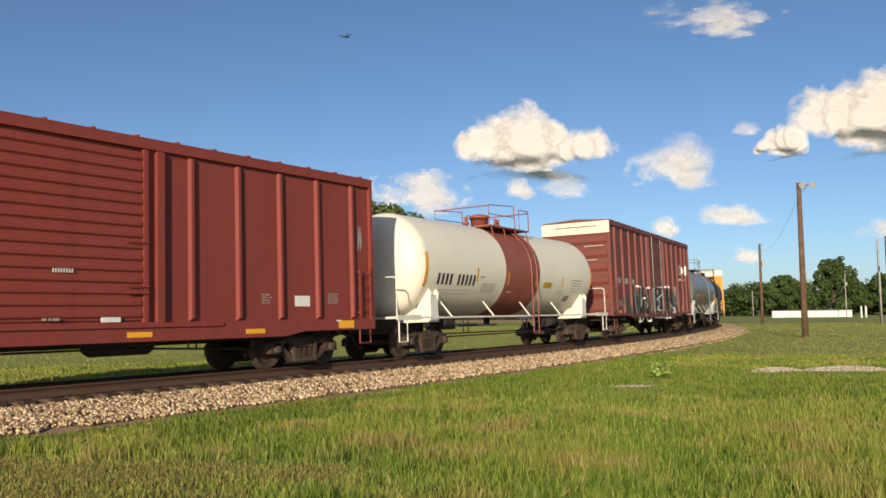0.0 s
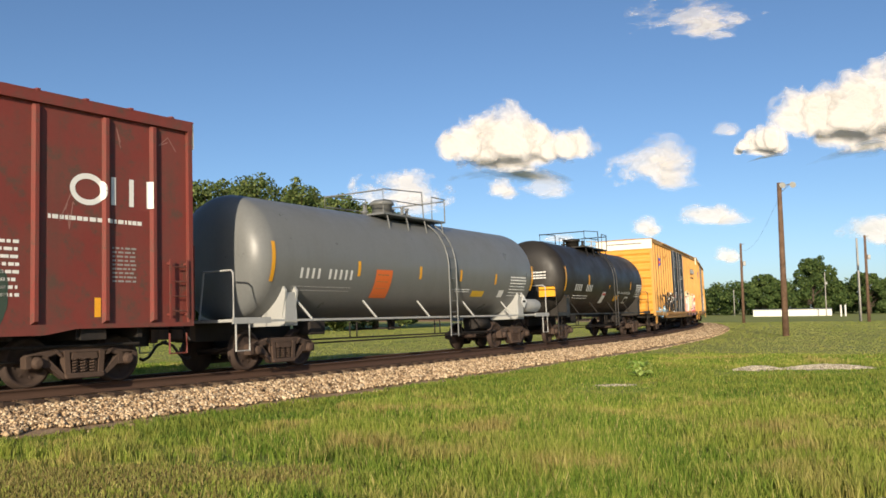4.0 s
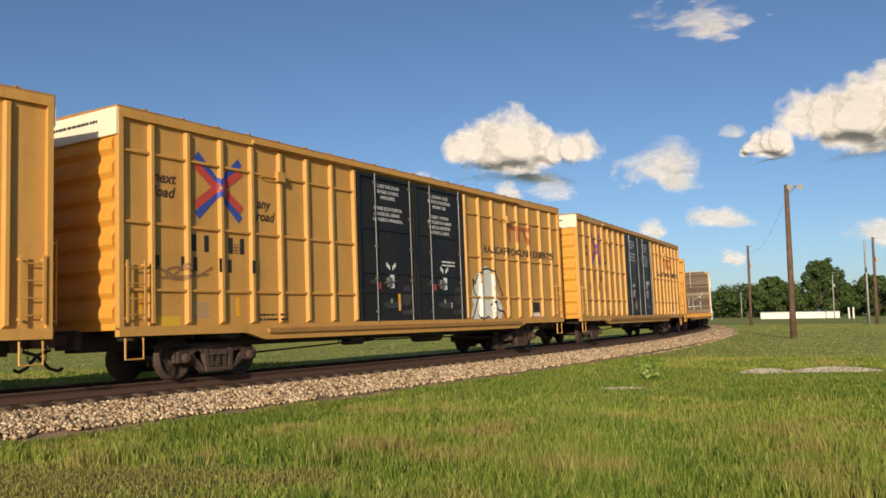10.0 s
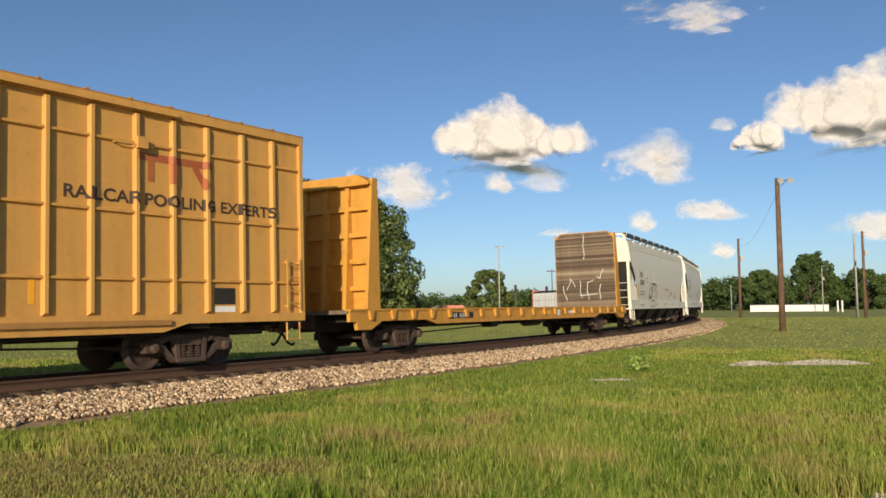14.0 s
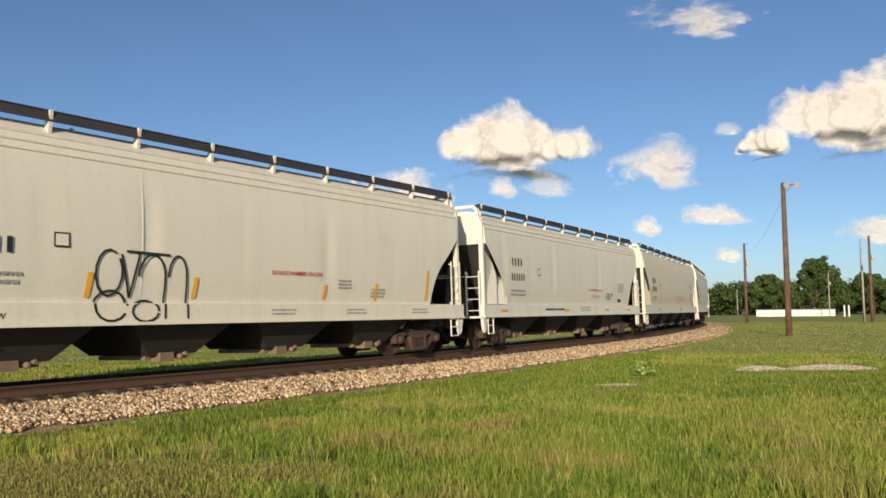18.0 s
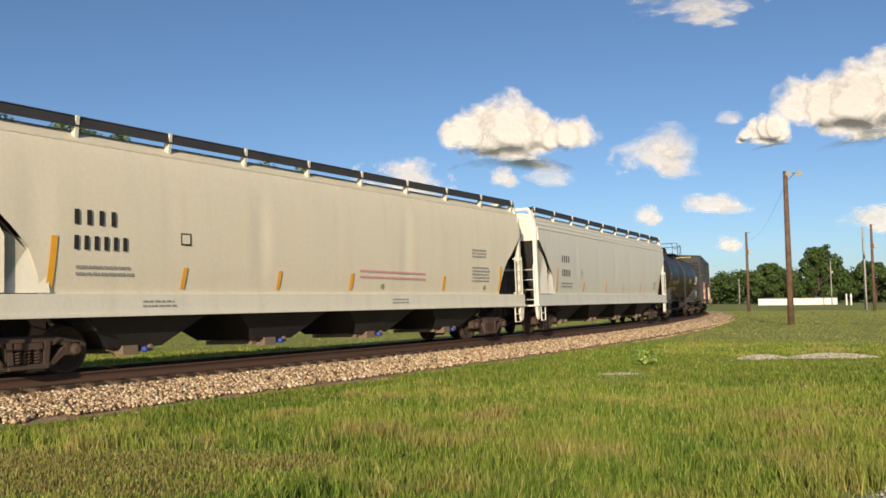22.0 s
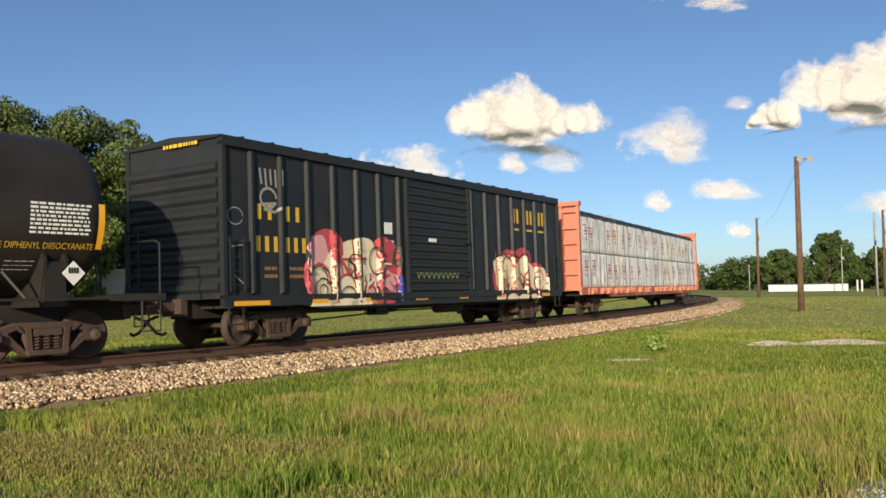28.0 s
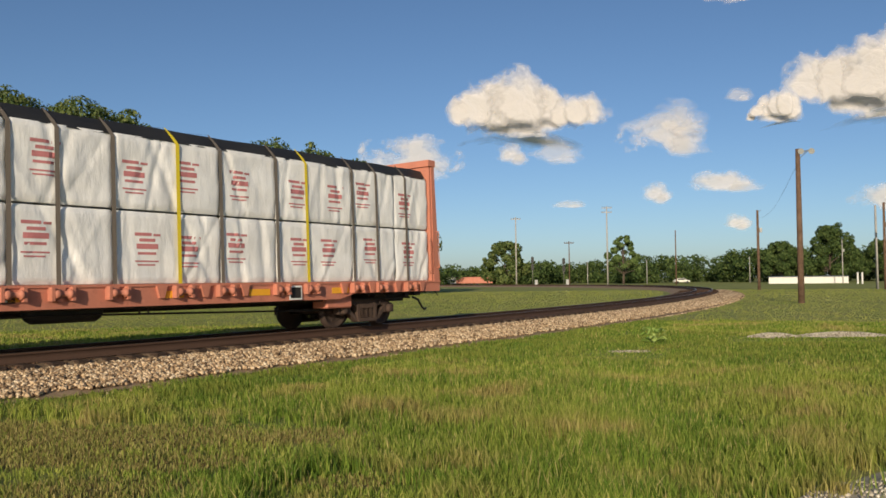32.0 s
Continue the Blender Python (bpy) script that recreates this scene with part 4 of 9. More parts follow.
def yellow_boxcar(centre, kind):
    ribs = YRIBS
    label = ("golden yellow high-cube boxcar with black double doors and colourful tags", "golden yellow boxcar with ribbed panels and a white bear-like tag",
             "golden yellow boxcar with ribbed panels and black double doors")[kind]
    car = boxcar("boxcar", label, centre, 14.1, (9.82, 9.82, 9.97)[kind], (5.06, 5.15, 5.16)[kind], 0.80, ribs, (-2.65, 2.65), (GOLD_YELLOW, GOLD_END, YELLOW_ROOF, DOOR_BLACK, CREAM if kind else WHITE),
                 () if kind == 0 else (4.37, 3.03, 1.76), True, 8, 0.06)
    for x0, x1 in ((-2.62, -0.03), (0.03, 2.62)):
        mid = (x0 + x1) / 2
        plug_door(car, x0, x1, 1.08, 4.92, DOOR_BLACK, (x0 + 0.72, x1 - 0.25), (1.9, 2.9, 3.6, 4.66) if kind == 0 else (1.85, 2.35, 3.5), label="worn black double door leaf")
    part("door_sill", box(bmesh.new(), -6.0, 6.2, -1.60, -1.50, 0.88, 0.98), YELLOW_ROOF, car)
    part("door_header", box(bmesh.new(), -6.4, 6.4, -1.60, -1.53, 5.0, 5.07), GOLD_YELLOW, car)
    d = draper(ribs, doors=(-2.65, 2.65, -1.475))
    slogan(car, 0.02, d)
    cross_logo(car, -7.3, 3.92, 0.58, d)
    for s in (-5.6, 5.5):
        bm = grab_iron([(s - 0.5, -1.46, 4.32), (s - 0.5, -1.54, 4.32), (s + 0.3, -1.54, 4.32), (s + 0.3, -1.46, 4.32)])
        box(bm, s - 0.05, s + 0.18, -1.60, -1.50, 4.26, 4.48)
        part("grab_iron", bm, GOLD_YELLOW, car)
    marks(car, "II II", -8.05, 2.56, 0.34, BLACK_LETTER, d, 0.98)
    marks(car, "I II II I", -8.95, 2.16, 0.28, BLACK_LETTER, d, 1.12)
    if kind == 0:
        for x, rows in ((-1.75, ("IMPORTANT", "CLOSE THIS DOOR", "FIRST BEFORE", "MOVING CAR")), (0.95, ("CLOSE AND LOCK", "BOTH DOORS", "BEFORE", "MOVING CAR"))):
            for i, tx in enumerate(rows):
                words(car, tx, x + 0.05 * (14 - len(tx)), 4.42 - i * 0.17, 0.15, WHITE_LETTER, -1.474)
        bars(car, 1.55, 3.35, 0.65, 3, 0.05, WHITE_LETTER, lambda x, z: -1.474)
        bars(car, 0.2, 3.4, 0.35, 4, 0.04, GREY_LETTER, lambda x, z: -1.474)
        # dark plate with light bars, and the railcar slogan
        plate(car, 6.42, 8.72, 3.72, 4.15, BLACK_LETTER, d, "logo_plate", "black plate with white block emblem", 0.010)
        for x in (6.60, 7.32, 8.04):
            plate(car, x, x + 0.52, 3.80, 4.07, WHITE_LETTER, lambda a, b: -1.538, "emblem_block", "white block of an emblem")
        for i, (tx, xx) in enumerate((("Rail car Pooling", 6.6), ("Experts", 7.2), (".com", 7.3))):
            painted_words(car, tx if i < 2 else ".com", xx if i < 2 else 7.55, 3.42 - i * 0.30, 0.26, BLACK_LETTER, d, ribs)
        # tags along the foot
        blotch(car, 4.6, 2.0, 2.0, 0.55, PALE, d, 3, 0.003)
        blotch(car, 6.6, 1.75, 1.9, 0.75, PALE, d, 4, 0.0035)
        fat = [[arc(3.38, 1.55, 0.24, 0.42, 0, 360)], [arc(4.78, 1.95, 0.22, 0.22, -80, 200), [(4.52, 2.0), (4.42, 1.05)], [(4.82, 1.6), (5.12, 1.05)]],
               [[(6.02, 2.2), (5.95, 1.2), (6.05, 1.05), (6.5, 1.12)]], [[(6.62, 2.0), (6.95, 1.9), (7.0, 1.15), (7.35, 1.15)]],
               [[(8.2, 2.15), (7.78, 1.85), (7.85, 1.3), (7.75, 1.05), (8.2, 1.12)], [(7.85, 1.5), (8.2, 1.62)]]]
        for i, letter in enumerate(fat):
            sprayed(car, [[(a - 0.05, b + 0.03) for a, b in p] for p in letter], 0.46, BLACK_LETTER, d, 0.006)
            sprayed(car, letter, 0.36, PINK, d, 0.012, "painted_tag", "pink bubble letter with a black edge")
            sprayed(car, [[(a - 0.02, b + 0.06) for a, b in p][:len(p) // 2 + 1] for p in letter], 0.17, WHITE, d, 0.018, "painted_tag", "white highlight of a bubble letter")
        for i, (cx, cz) in enumerate(((3.2, 1.12), (4.9, 1.75), (5.1, 1.1), (6.3, 1.05), (7.2, 1.1), (8.05, 1.1), (8.1, 1.95))):
            blotch(car, cx, cz, 0.17, 0.10, ROSE, d, 60 + i, 0.024)
        for i, x in enumerate((3.2, 3.9, 4.9, 5.6, 6.4, 7.3, 8.0)):
            blotch(car, x, 0.90, 0.35, 0.10, PINK if i % 2 else BLACK_LETTER, lambda a, b: -1.602, 70 + i, 0.004)
        blotch(car, -7.6, 1.55, 1.3, 0.5, TAG_TAN, d, 5, 0.004)
        for i, (cx, cz) in enumerate(((-8.6, 1.1), (-7.4, 1.0), (-6.6, 1.15), (-5.9, 1.0))):
            blotch(car, cx, cz, 0.55, 0.32, SKYBLUE, d, 20 + i, 0.006)
        sprayed(car, [[(-8.9, 2.25), (-8.3, 1.9), (-8.8, 1.55), (-8.2, 1.3)], [(-8.0, 2.2), (-7.85, 1.2)], [(-7.6, 1.3), (-7.5, 2.1), (-7.1, 1.4), (-7.0, 2.15)], arc(-6.6, 1.75, 0.25, 0.35, 40, 330), [(-6.2, 2.2), (-6.1, 1.3), (-5.8, 2.0)]], 0.11, BROWN_DARK, d, 0.010, "painted_tag", "dark brown sprayed letters")
        sprayed(car, [[(-8.85, 1.25), (-8.5, 1.0), (-8.1, 1.3)], [(-7.9, 1.0), (-7.6, 1.25), (-7.2, 0.95)], arc(-6.6, 1.1, 0.3, 0.2, 0, 300), [(-6.2, 1.3), (-5.9, 0.95)]], 0.05, WHITE_LETTER, d, 0.014)
        for i, (cx, cz, rx, rz) in enumerate(((-5.15, 1.75, 0.72, 0.62), (-5.2, 1.25, 0.6, 0.38), (-4.2, 1.75, 0.72, 0.6), (-4.1, 1.2, 0.75, 0.3), (-3.2, 1.7, 0.72, 0.65), (-3.2, 1.2, 0.6, 0.35))):
            blotch(car, cx, cz, rx, rz, BLACK_LETTER, d, 8 + i, 0.006 + 0.0008 * i)
        sprayed(car, [[(-5.3, 2.1), (-4.6, 1.9), (-5.2, 1.1), (-4.6, 0.95)], [(-4.5, 1.0), (-4.2, 2.0), (-3.9, 1.3), (-3.6, 2.0), (-3.45, 1.0)], [(-3.2, 2.05), (-2.7, 1.9), (-3.2, 1.4), (-2.6, 0.95)], [(-5.2, 2.35), (-5.0, 2.2), (-4.8, 2.4)], [(-3.9, 2.3), (-3.7, 2.15), (-3.5, 2.35)], arc(-2.2, 1.5, 0.3, 0.45, 0, 330)],
                0.05, WHITE_LETTER, d, 0.013, "painted_tag", "black and white tag letters")
        sprayed(car, [arc(-1.5, 3.2, 0.25, 0.35, 0, 300), [(-1.9, 3.3), (-1.5, 2.6), (-1.2, 3.4)], [(-1.6, 3.0), (-1.1, 3.15)]], 0.04, GREY_LETTER, lambda x, z: -1.475, 0.008)
    else:
        for x in (-1.85, 0.75):
            rows = ("CLOSE THIS DOOR", "BEFORE CLOSING", "MAIN DOOR", "", "CIERRE ESTA PUERTA", "ANTES DE CERRAR", "LA PUERTA PRINCIPAL") if x < 0 else ("CLOSE AND LOCK", "BOTH DOORS BEFORE", "MOVING CAR", "", "CIERRE Y PONGA", "EL SEGURO EN AMBAS", "PUERTAS ANTES DE", "MOVER EL CARRO")
            for i, tx in enumerate(rows):
                if tx:
                    words(car, tx, x + 0.60 - 0.036 * len(tx), 4.62 - i * 0.15, 0.125, WHITE_LETTER, -1.474, 0.0, 0.002, None, 0.072 * len(tx))
        bars(car, 1.4, 2.75, 0.7, 2, 0.06, WHITE_LETTER, lambda a, b: -1.474)
        sprayed(car, [[(5.5, 4.14), (7.35, 4.14)], [(5.85, 4.08), (5.85, 3.66)], [(6.35, 4.08), (6.35, 3.66)], [(6.9, 4.08), (7.2, 3.66)]], 0.15, LOGO_FADED, d, 0.006, "painted_emblem", "faded red block emblem")
        painted_words(car, "RAILCAR POOLING EXPERTS", 4.0, 3.20, 0.33, BROWN_DARK, d, ribs, 5.1)
        plate(car, 7.4, 7.95, 1.28, 1.62, BLACK_LETTER, d, "placard", "dark data plate")
        plate(car, 7.4, 7.95, 1.12, 1.24, WHITE_LETTER, d, "placard", "white data plate")
        bars(car, -6.15, 1.25, 0.9, 2, 0.06, BLACK_LETTER, d)
        bars(car, -8.0, 1.5, 0.4, 5, 0.04, GREY_LETTER, d)
        for i, z in enumerate((4.62, 4.3)):
            bars(car, -6.9, 2.75 - 0.05 * i, 0.3, 3, 0.04, BROWN_SPRAY, d)
        if kind == 1:
            sprayed(car, [[(-8.9, 2.2), (-8.5, 2.05), (-8.2, 2.3), (-7.9, 2.05), (-7.5, 2.25)], [(-8.8, 2.0), (-7.6, 2.1)], arc(-8.4, 2.1, 0.3, 0.12, 0, 350)], 0.05, BROWN_SPRAY, d, 0.006)
            blotch(car, 4.15, 1.35, 1.25, 0.55, WHITE, d, 31, 0.005)
            blotch(car, 4.1, 2.0, 0.85, 0.72, WHITE, d, 32, 0.0065)
            blotch(car, 3.6, 1.7, 0.45, 0.55, WHITE, d, 33, 0.0075)
            sprayed(car, [arc(4.15, 2.0, 0.82, 0.68, 10, 165), [(3.36, 2.18), (3.2, 2.32), (3.28, 1.9), (3.5, 1.72), (3.2, 1.2), (2.95, 0.95)], [(4.95, 2.12), (5.15, 1.85), (5.0, 1.7)], [(3.5, 1.2), (3.75, 1.0), (4.1, 1.15), (4.4, 1.0), (4.7, 1.25), (4.55, 1.55)], [(4.3, 1.5), (4.6, 1.65), (4.8, 1.35), (5.2, 1.3), (5.4, 0.95)], [(2.95, 0.93), (5.4, 0.91)]], 0.06, BLACK_LETTER, d, 0.012, "painted_tag", "black outline of a rounded white tag")
    plate(car, -8.95, -8.35, 0.98 + 0.06, 1.26, YELLOW_LETTER, d, "placard", "bright yellow data panel")
    reflectors(car, [(-0.85, 1.35, 0.10, 0.45), (-6.8, 1.25, 0.1, 0.4), (3.45, 1.3, 0.11, 0.45), (6.5, 1.3, 0.1, 0.45), (-9.3, 1.3, 0.1, 0.4)], d)
    leaf = lambda a, b: -1.475
    for k, x in enumerate((-1.2, 1.5)):
        for s in (-1, 1):
            sprayed(car, [[(x + s * 0.05, 2.50), (x + s * 0.22, 2.62)], [(x + s * 0.05, 2.44), (x + s * 0.22, 2.56)]], 0.045, WHITE_LETTER, leaf, 0.004, "lock_notice")
        plate(car, x - 0.62, x - 0.48, 1.92, 2.10, LOGO_RED, leaf, "reflector", "small red reflector")
        plate(car, x + 0.34, x + 0.37, 1.42, 1.58, WHITE_LETTER, leaf, "reflector")
        plate(car, x - 0.05, x + 0.03, 1.55, 1.66, GREY_LETTER, leaf, "reflector")
        part("lock_box", bevel(box(bmesh.new(), x - 0.16, x + 0.16, -1.50, -1.46, 1.78, 2.40), 0.015), DOOR_BLACK, car)
        for j, (dx, dz, rx, rz) in enumerate(((0.75, 1.75, 0.28, 0.30), (0.1, 1.5, 0.5, 0.10), (-0.75, 2.1, 0.2, 0.06), (0.7, 1.3, 0.35, 0.08))):
            blotch(car, x + dx, dz, rx, rz, SCUFF, leaf, 90 + 5 * k + j, 0.003, "scuff")
    for x in (-1.2, 1.5):
        plate(car, x - 0.09, x + 0.09, 1.95, 2.3, WHITE_LETTER, lambda a, b: -1.502, "lock_plate", "white lock plate")


def navy_boxcar():
    ribs = [-7.39, -6.48, -5.58, -4.66, -3.74, -2.82, -1.93, 1.93, 2.82, 3.7, 4.62, 5.52, 6.35, 7.2]
    car = boxcar("boxcar", "dark navy boxcar with yellow lettering and graffiti-covered foot", 249.6, 12.5, 8.26, 4.38, 0.74, ribs, (-1.6, 1.75), (NAVY_PAINT, NAVY_PAINT, NAVY_PAINT, NAVY_PAINT, None), end_ribs=9)
    slat_door(car, -1.55, 1.72, 1.05, 4.12, NAVY_PAINT, 14, "dark corrugated sliding door")
    d = draper(ribs, doors=(-1.62, 1.78, -1.51))
    marks(car, "II", -7.2, 2.72, 0.34, YELLOW_LETTER, d, 0.95)
    marks(car, "II", -6.3, 2.72, 0.34, YELLOW_LETTER, d, 0.95)
    marks(car, "III", -7.25, 2.02, 0.34, YELLOW_LETTER, d, 0.80)
    marks(car, "III", -6.32, 2.02, 0.34, YELLOW_LETTER, d, 0.80)
    bars(car, -7.0, 1.62, 0.4, 2, 0.10, BROWN_SPRAY, d)
    bars(car, -6.2, 1.62, 0.5, 2, 0.10, BROWN_SPRAY, d)
    sprayed(car, [[(x, 3.32), (x, 3.80)] for x in (4.82, 5.08, 5.82, 6.08, 6.72, 6.98)], 0.15, YELLOW_LETTER, d, 0.006, "painted_emblem", "yellow block emblem")
    for x in (4.95, 5.95, 6.85):
        plate(car, x - 0.22, x + 0.22, 3.08, 3.15, YELLOW_LETTER, d, "painted_emblem", "", 0.003)
    tan = [(-5.0, 1.55, 0.75, 0.75, PALE), (-4.2, 1.3, 0.8, 0.62, PALE), (-3.3, 1.55, 0.85, 0.85, PALE), (-2.6, 1.2, 0.8, 0.55, PINK), (-5.3, 2.15, 0.45, 0.35, PINK), (-4.6, 2.2, 0.35, 0.4, ROSE), (-2.4, 2.05, 0.5, 0.4, ROSE), (-3.5, 2.3, 0.5, 0.2, PALE), (-1.9, 1.2, 0.25, 0.35, LOGO_BLUE), (-2.0, 2.0, 0.3, 0.3, GREEN_SPRAY),
           (4.1, 1.6, 0.9, 0.72, PALE), (5.4, 1.5, 0.9, 0.72, PALE), (6.6, 1.3, 0.75, 0.6, CREAM)]
    ground = [(-4.9, 1.6, 1.0, 1.0, ROSE), (-3.8, 1.55, 1.1, 1.0, PALE), (-2.75, 1.5, 0.9, 1.0, ROSE), (4.2, 1.55, 1.0, 0.85, ROSE), (5.3, 1.6, 1.0, 0.85, ROSE), (6.4, 1.35, 0.85, 0.7, ROSE)]
    for i, (cx, cz, rx, rz, mt) in enumerate(ground):
        blotch(car, cx, cz, rx, rz, mt, d, 130 + i, 0.0022 + 0.0003 * i)
    for i, (x, w, mt) in enumerate(((-5.2, 0.5, PALE), (-4.4, 0.55, PALE), (-3.6, 0.5, CREAM), (-2.8, 0.5, ROSE), (3.6, 0.35, CREAM), (4.4, 0.4, PALE), (5.2, 0.4, CREAM), (6.0, 0.3, PALE))):
        blotch(car, x, 0.84, w, 0.12, mt, lambda a, b: -1.532, 150 + i, 0.004)
    for i, (cx, cz, rx, rz, mt) in enumerate(tan):
        blotch(car, cx, cz, rx, rz, mt, d, 40 + i, 0.004 + 0.0015 * i)
    sprayed(car, [arc(-5.2, 1.3, 0.4, 0.5, 0, 320), arc(-4.2, 1.2, 0.35, 0.35, 0, 350), [(-4.5, 2.4), (-4.35, 1.5)], [(-3.95, 2.4), (-3.8, 1.4)], arc(-3.2, 1.1, 0.3, 0.3, 0, 400), arc(-3.2, 1.1, 0.15, 0.15, 0, 400), [(-3.0, 2.3), (-2.7, 1.4), (-2.3, 2.2)], arc(-2.4, 1.2, 0.35, 0.35, 90, 420), [(-5.5, 0.9), (-2.0, 0.85)], [(-4.7, 1.9), (-3.4, 1.95)],
                 [(3.4, 2.3), (3.5, 1.0)], arc(4.2, 1.6, 0.4, 0.6, 20, 340), [(5.0, 2.2), (5.1, 1.0), (5.6, 1.9), (5.9, 1.0)], arc(6.5, 1.4, 0.35, 0.4, 0, 330), [(3.3, 0.95), (6.9, 0.92)]], 0.055, ROSE, d, 0.026, "painted_tag", "red outlines of bubble graffiti")
    sprayed(car, [[(-7.1 + 0.16 * k, 3.85), (-7.05 + 0.15 * k, 3.5 - 0.05 * (k % 2))] for k in range(5)] + [arc(-6.85, 3.2, 0.25, 0.22, 0, 330), [(-7.1, 3.05), (-6.6, 3.1)], [(-7.0, 2.95), (-6.65, 2.9), (-6.5, 3.0)]], 0.06, GREY_LETTER, d, 0.006, "painted_tag", "small white sprayed tag")
    sprayed(car, [arc(-7.85, 2.75, 0.22, 0.18, 0, 340), [(-8.0, 2.1), (-7.6, 2.15)], [(-7.9, 1.5), (-7.6, 1.3)]], 0.025, GREY_LETTER, d)
    sprayed(car, [[(-1.2 + 0.25 * k, 1.62), (-1.1 + 0.25 * k, 1.45), (-1.0 + 0.25 * k, 1.62)] for k in range(9)], 0.03, LIME, lambda x, z: -1.518)
    loops = [arc(-5.1, 1.15, 0.28, 0.30, 0, 360), arc(-5.1, 1.15, 0.14, 0.15, 0, 360), arc(-4.15, 1.0, 0.3, 0.25, 0, 360), arc(-3.9, 1.75, 0.25, 0.3, 20, 330), [(-4.55, 2.45), (-4.5, 0.9)], [(-3.75, 2.45), (-3.68, 0.95)], arc(-3.0, 1.9, 0.3, 0.35, 0, 300), arc(-2.7, 1.0, 0.25, 0.22, 0, 360), [(-5.6, 1.6), (-5.2, 1.75), (-4.9, 1.6)],
             arc(3.9, 1.2, 0.22, 0.25, 0, 360), [(3.5, 2.2), (3.9, 2.35), (4.2, 2.1), (4.6, 2.3), (5.0, 2.15), (5.5, 2.35), (6.0, 1.9)], [(4.1, 1.9), (4.15, 1.0)], [(4.9, 2.1), (4.95, 1.0)], [(5.5, 1.9), (5.6, 1.0)], arc(6.3, 1.3, 0.25, 0.22, 0, 360)]
    sprayed(car, loops, 0.035, BROWN_DARK, d, 0.046, "painted_tag", "dark brown inner lines of bubble graffiti")
    rng = random.Random(77)
    for x0, x1 in ((-5.3, -2.2), (3.5, 6.7)):
        for k in range(13):
            x, z = rng.uniform(x0, x1 - 0.2), rng.uniform(1.0, 2.0)
            pts = [(x + 0.10 * i * rng.uniform(0.4, 1.0) + 0.06 * math.sin(2.1 * i + k), z - 0.11 * i * rng.uniform(0.2, 1.0) + 0.08 * math.sin(1.7 * i)) for i in range(6)]
            sprayed(car, [[(a, max(0.84, b)) for a, b in pts]], rng.choice((0.03, 0.045, 0.07)), (ROSE, BROWN_DARK, CREAM)[k % 3], d, 0.05 + 0.0012 * k, "painted_tag", "wavy inner line of bubble graffiti")
    plate(car, -2.55, -2.2, 2.62, 2.92, WHITE_LETTER, d, "placard", "torn white paper notice")
    plate(car, -2.5, -2.15, 2.28, 2.45, WHITE_LETTER, d, "placard", "torn white paper notice")
    plate(car, -0.55, -0.15, 2.48, 2.58, WHITE_LETTER, lambda x, z: -1.516, "placard", "small white label")
    for x0, x1 in ((-8.0, -6.95), (-5.55, -5.0), (-3.55, -3.1), (-1.3, -0.7), (1.0, 1.5), (3.3, 3.9), (6.6, 7.2)):
        plate(car, x0, x1, 0.86, 0.96, AMBER, lambda x, z: -1.533, "reflector_strip", "amber reflective strip", 0.004)
    ob = bars(car, -0.6, 4.28, 1.1, 1, 0.10, YELLOW_LETTER, lambda x, z: -0.05)
    ob.matrix_basis = pose(-8.26, -0.4, 0, 0, 0, -90)
    part("gable_end", prism(bmesh.new(), [(-1.5, 4.36), (0, 4.50), (1.5, 4.36)], -8.28, -8.2, "x"), NAVY_PAINT, car)


red_boxcar()
maroon_boxcar()
yellow_boxcar(69.15, 0)
yellow_boxcar(89.95, 1)
yellow_boxcar(111.5, 2)
navy_boxcar()

# ---- tank cars ----
TANK_WHITE = paint("off_white_tank_paint", (0.82, 0.765, 0.63), dirt=(0.40, 0.34, 0.26), amount=0.22, rough=0.42)
TANK_BAND = paint("brick_red_band", (0.30, 0.085, 0.055), dirt=(0.12, 0.05, 0.04), amount=0.4, rough=0.5)
TANK_GREY = paint("grey_tank_paint", (0.175, 0.18, 0.175), dirt=(0.09, 0.085, 0.08), amount=0.35, rough=0.35)
TANK_BLACK = paint("black_tank_paint", (0.0185, 0.0155, 0.0125), dirt=(0.042, 0.033, 0.024), amount=0.5, rough=0.47, spec=0.32)
GREY_TRIM = paint("light_grey_trim", (0.42, 0.42, 0.40), dirt=(0.15, 0.13, 0.11), amount=0.4, rough=0.5)
ORANGE_SIGN = paint("orange_sign", (0.75, 0.16, 0.03), amount=0.2, rough=0.5)


def round_drape(axis, r):
    """The outer face of a tank at height z."""
    def at(x, z):
        return -math.sqrt(max(0.04, r * r - (z - axis) ** 2)) - 0.004
    return at


def on_tank(car, x0, x1, z0, z1, material, axis, r, name="placard", label="", lift=0.004):
    """A thin sheet that lies round on the tank's side."""
    bm = bmesh.new()
    n = max(2, int((z1 - z0) / 0.08))
    rows = []
    for i in range(n + 1):
        z = z0 + (z1 - z0) * i / n
        y = -math.sqrt(max(0.02, (r + lift) ** 2 - (z - axis) ** 2))
        rows.append([bm.verts.new((x, y, z)) for x in (x0, x1)])
    for a, b in zip(rows, rows[1:]):
        bm.faces.new((a[0], a[1], b[1], b[0]))
    return part(name, bm, material, car, label)


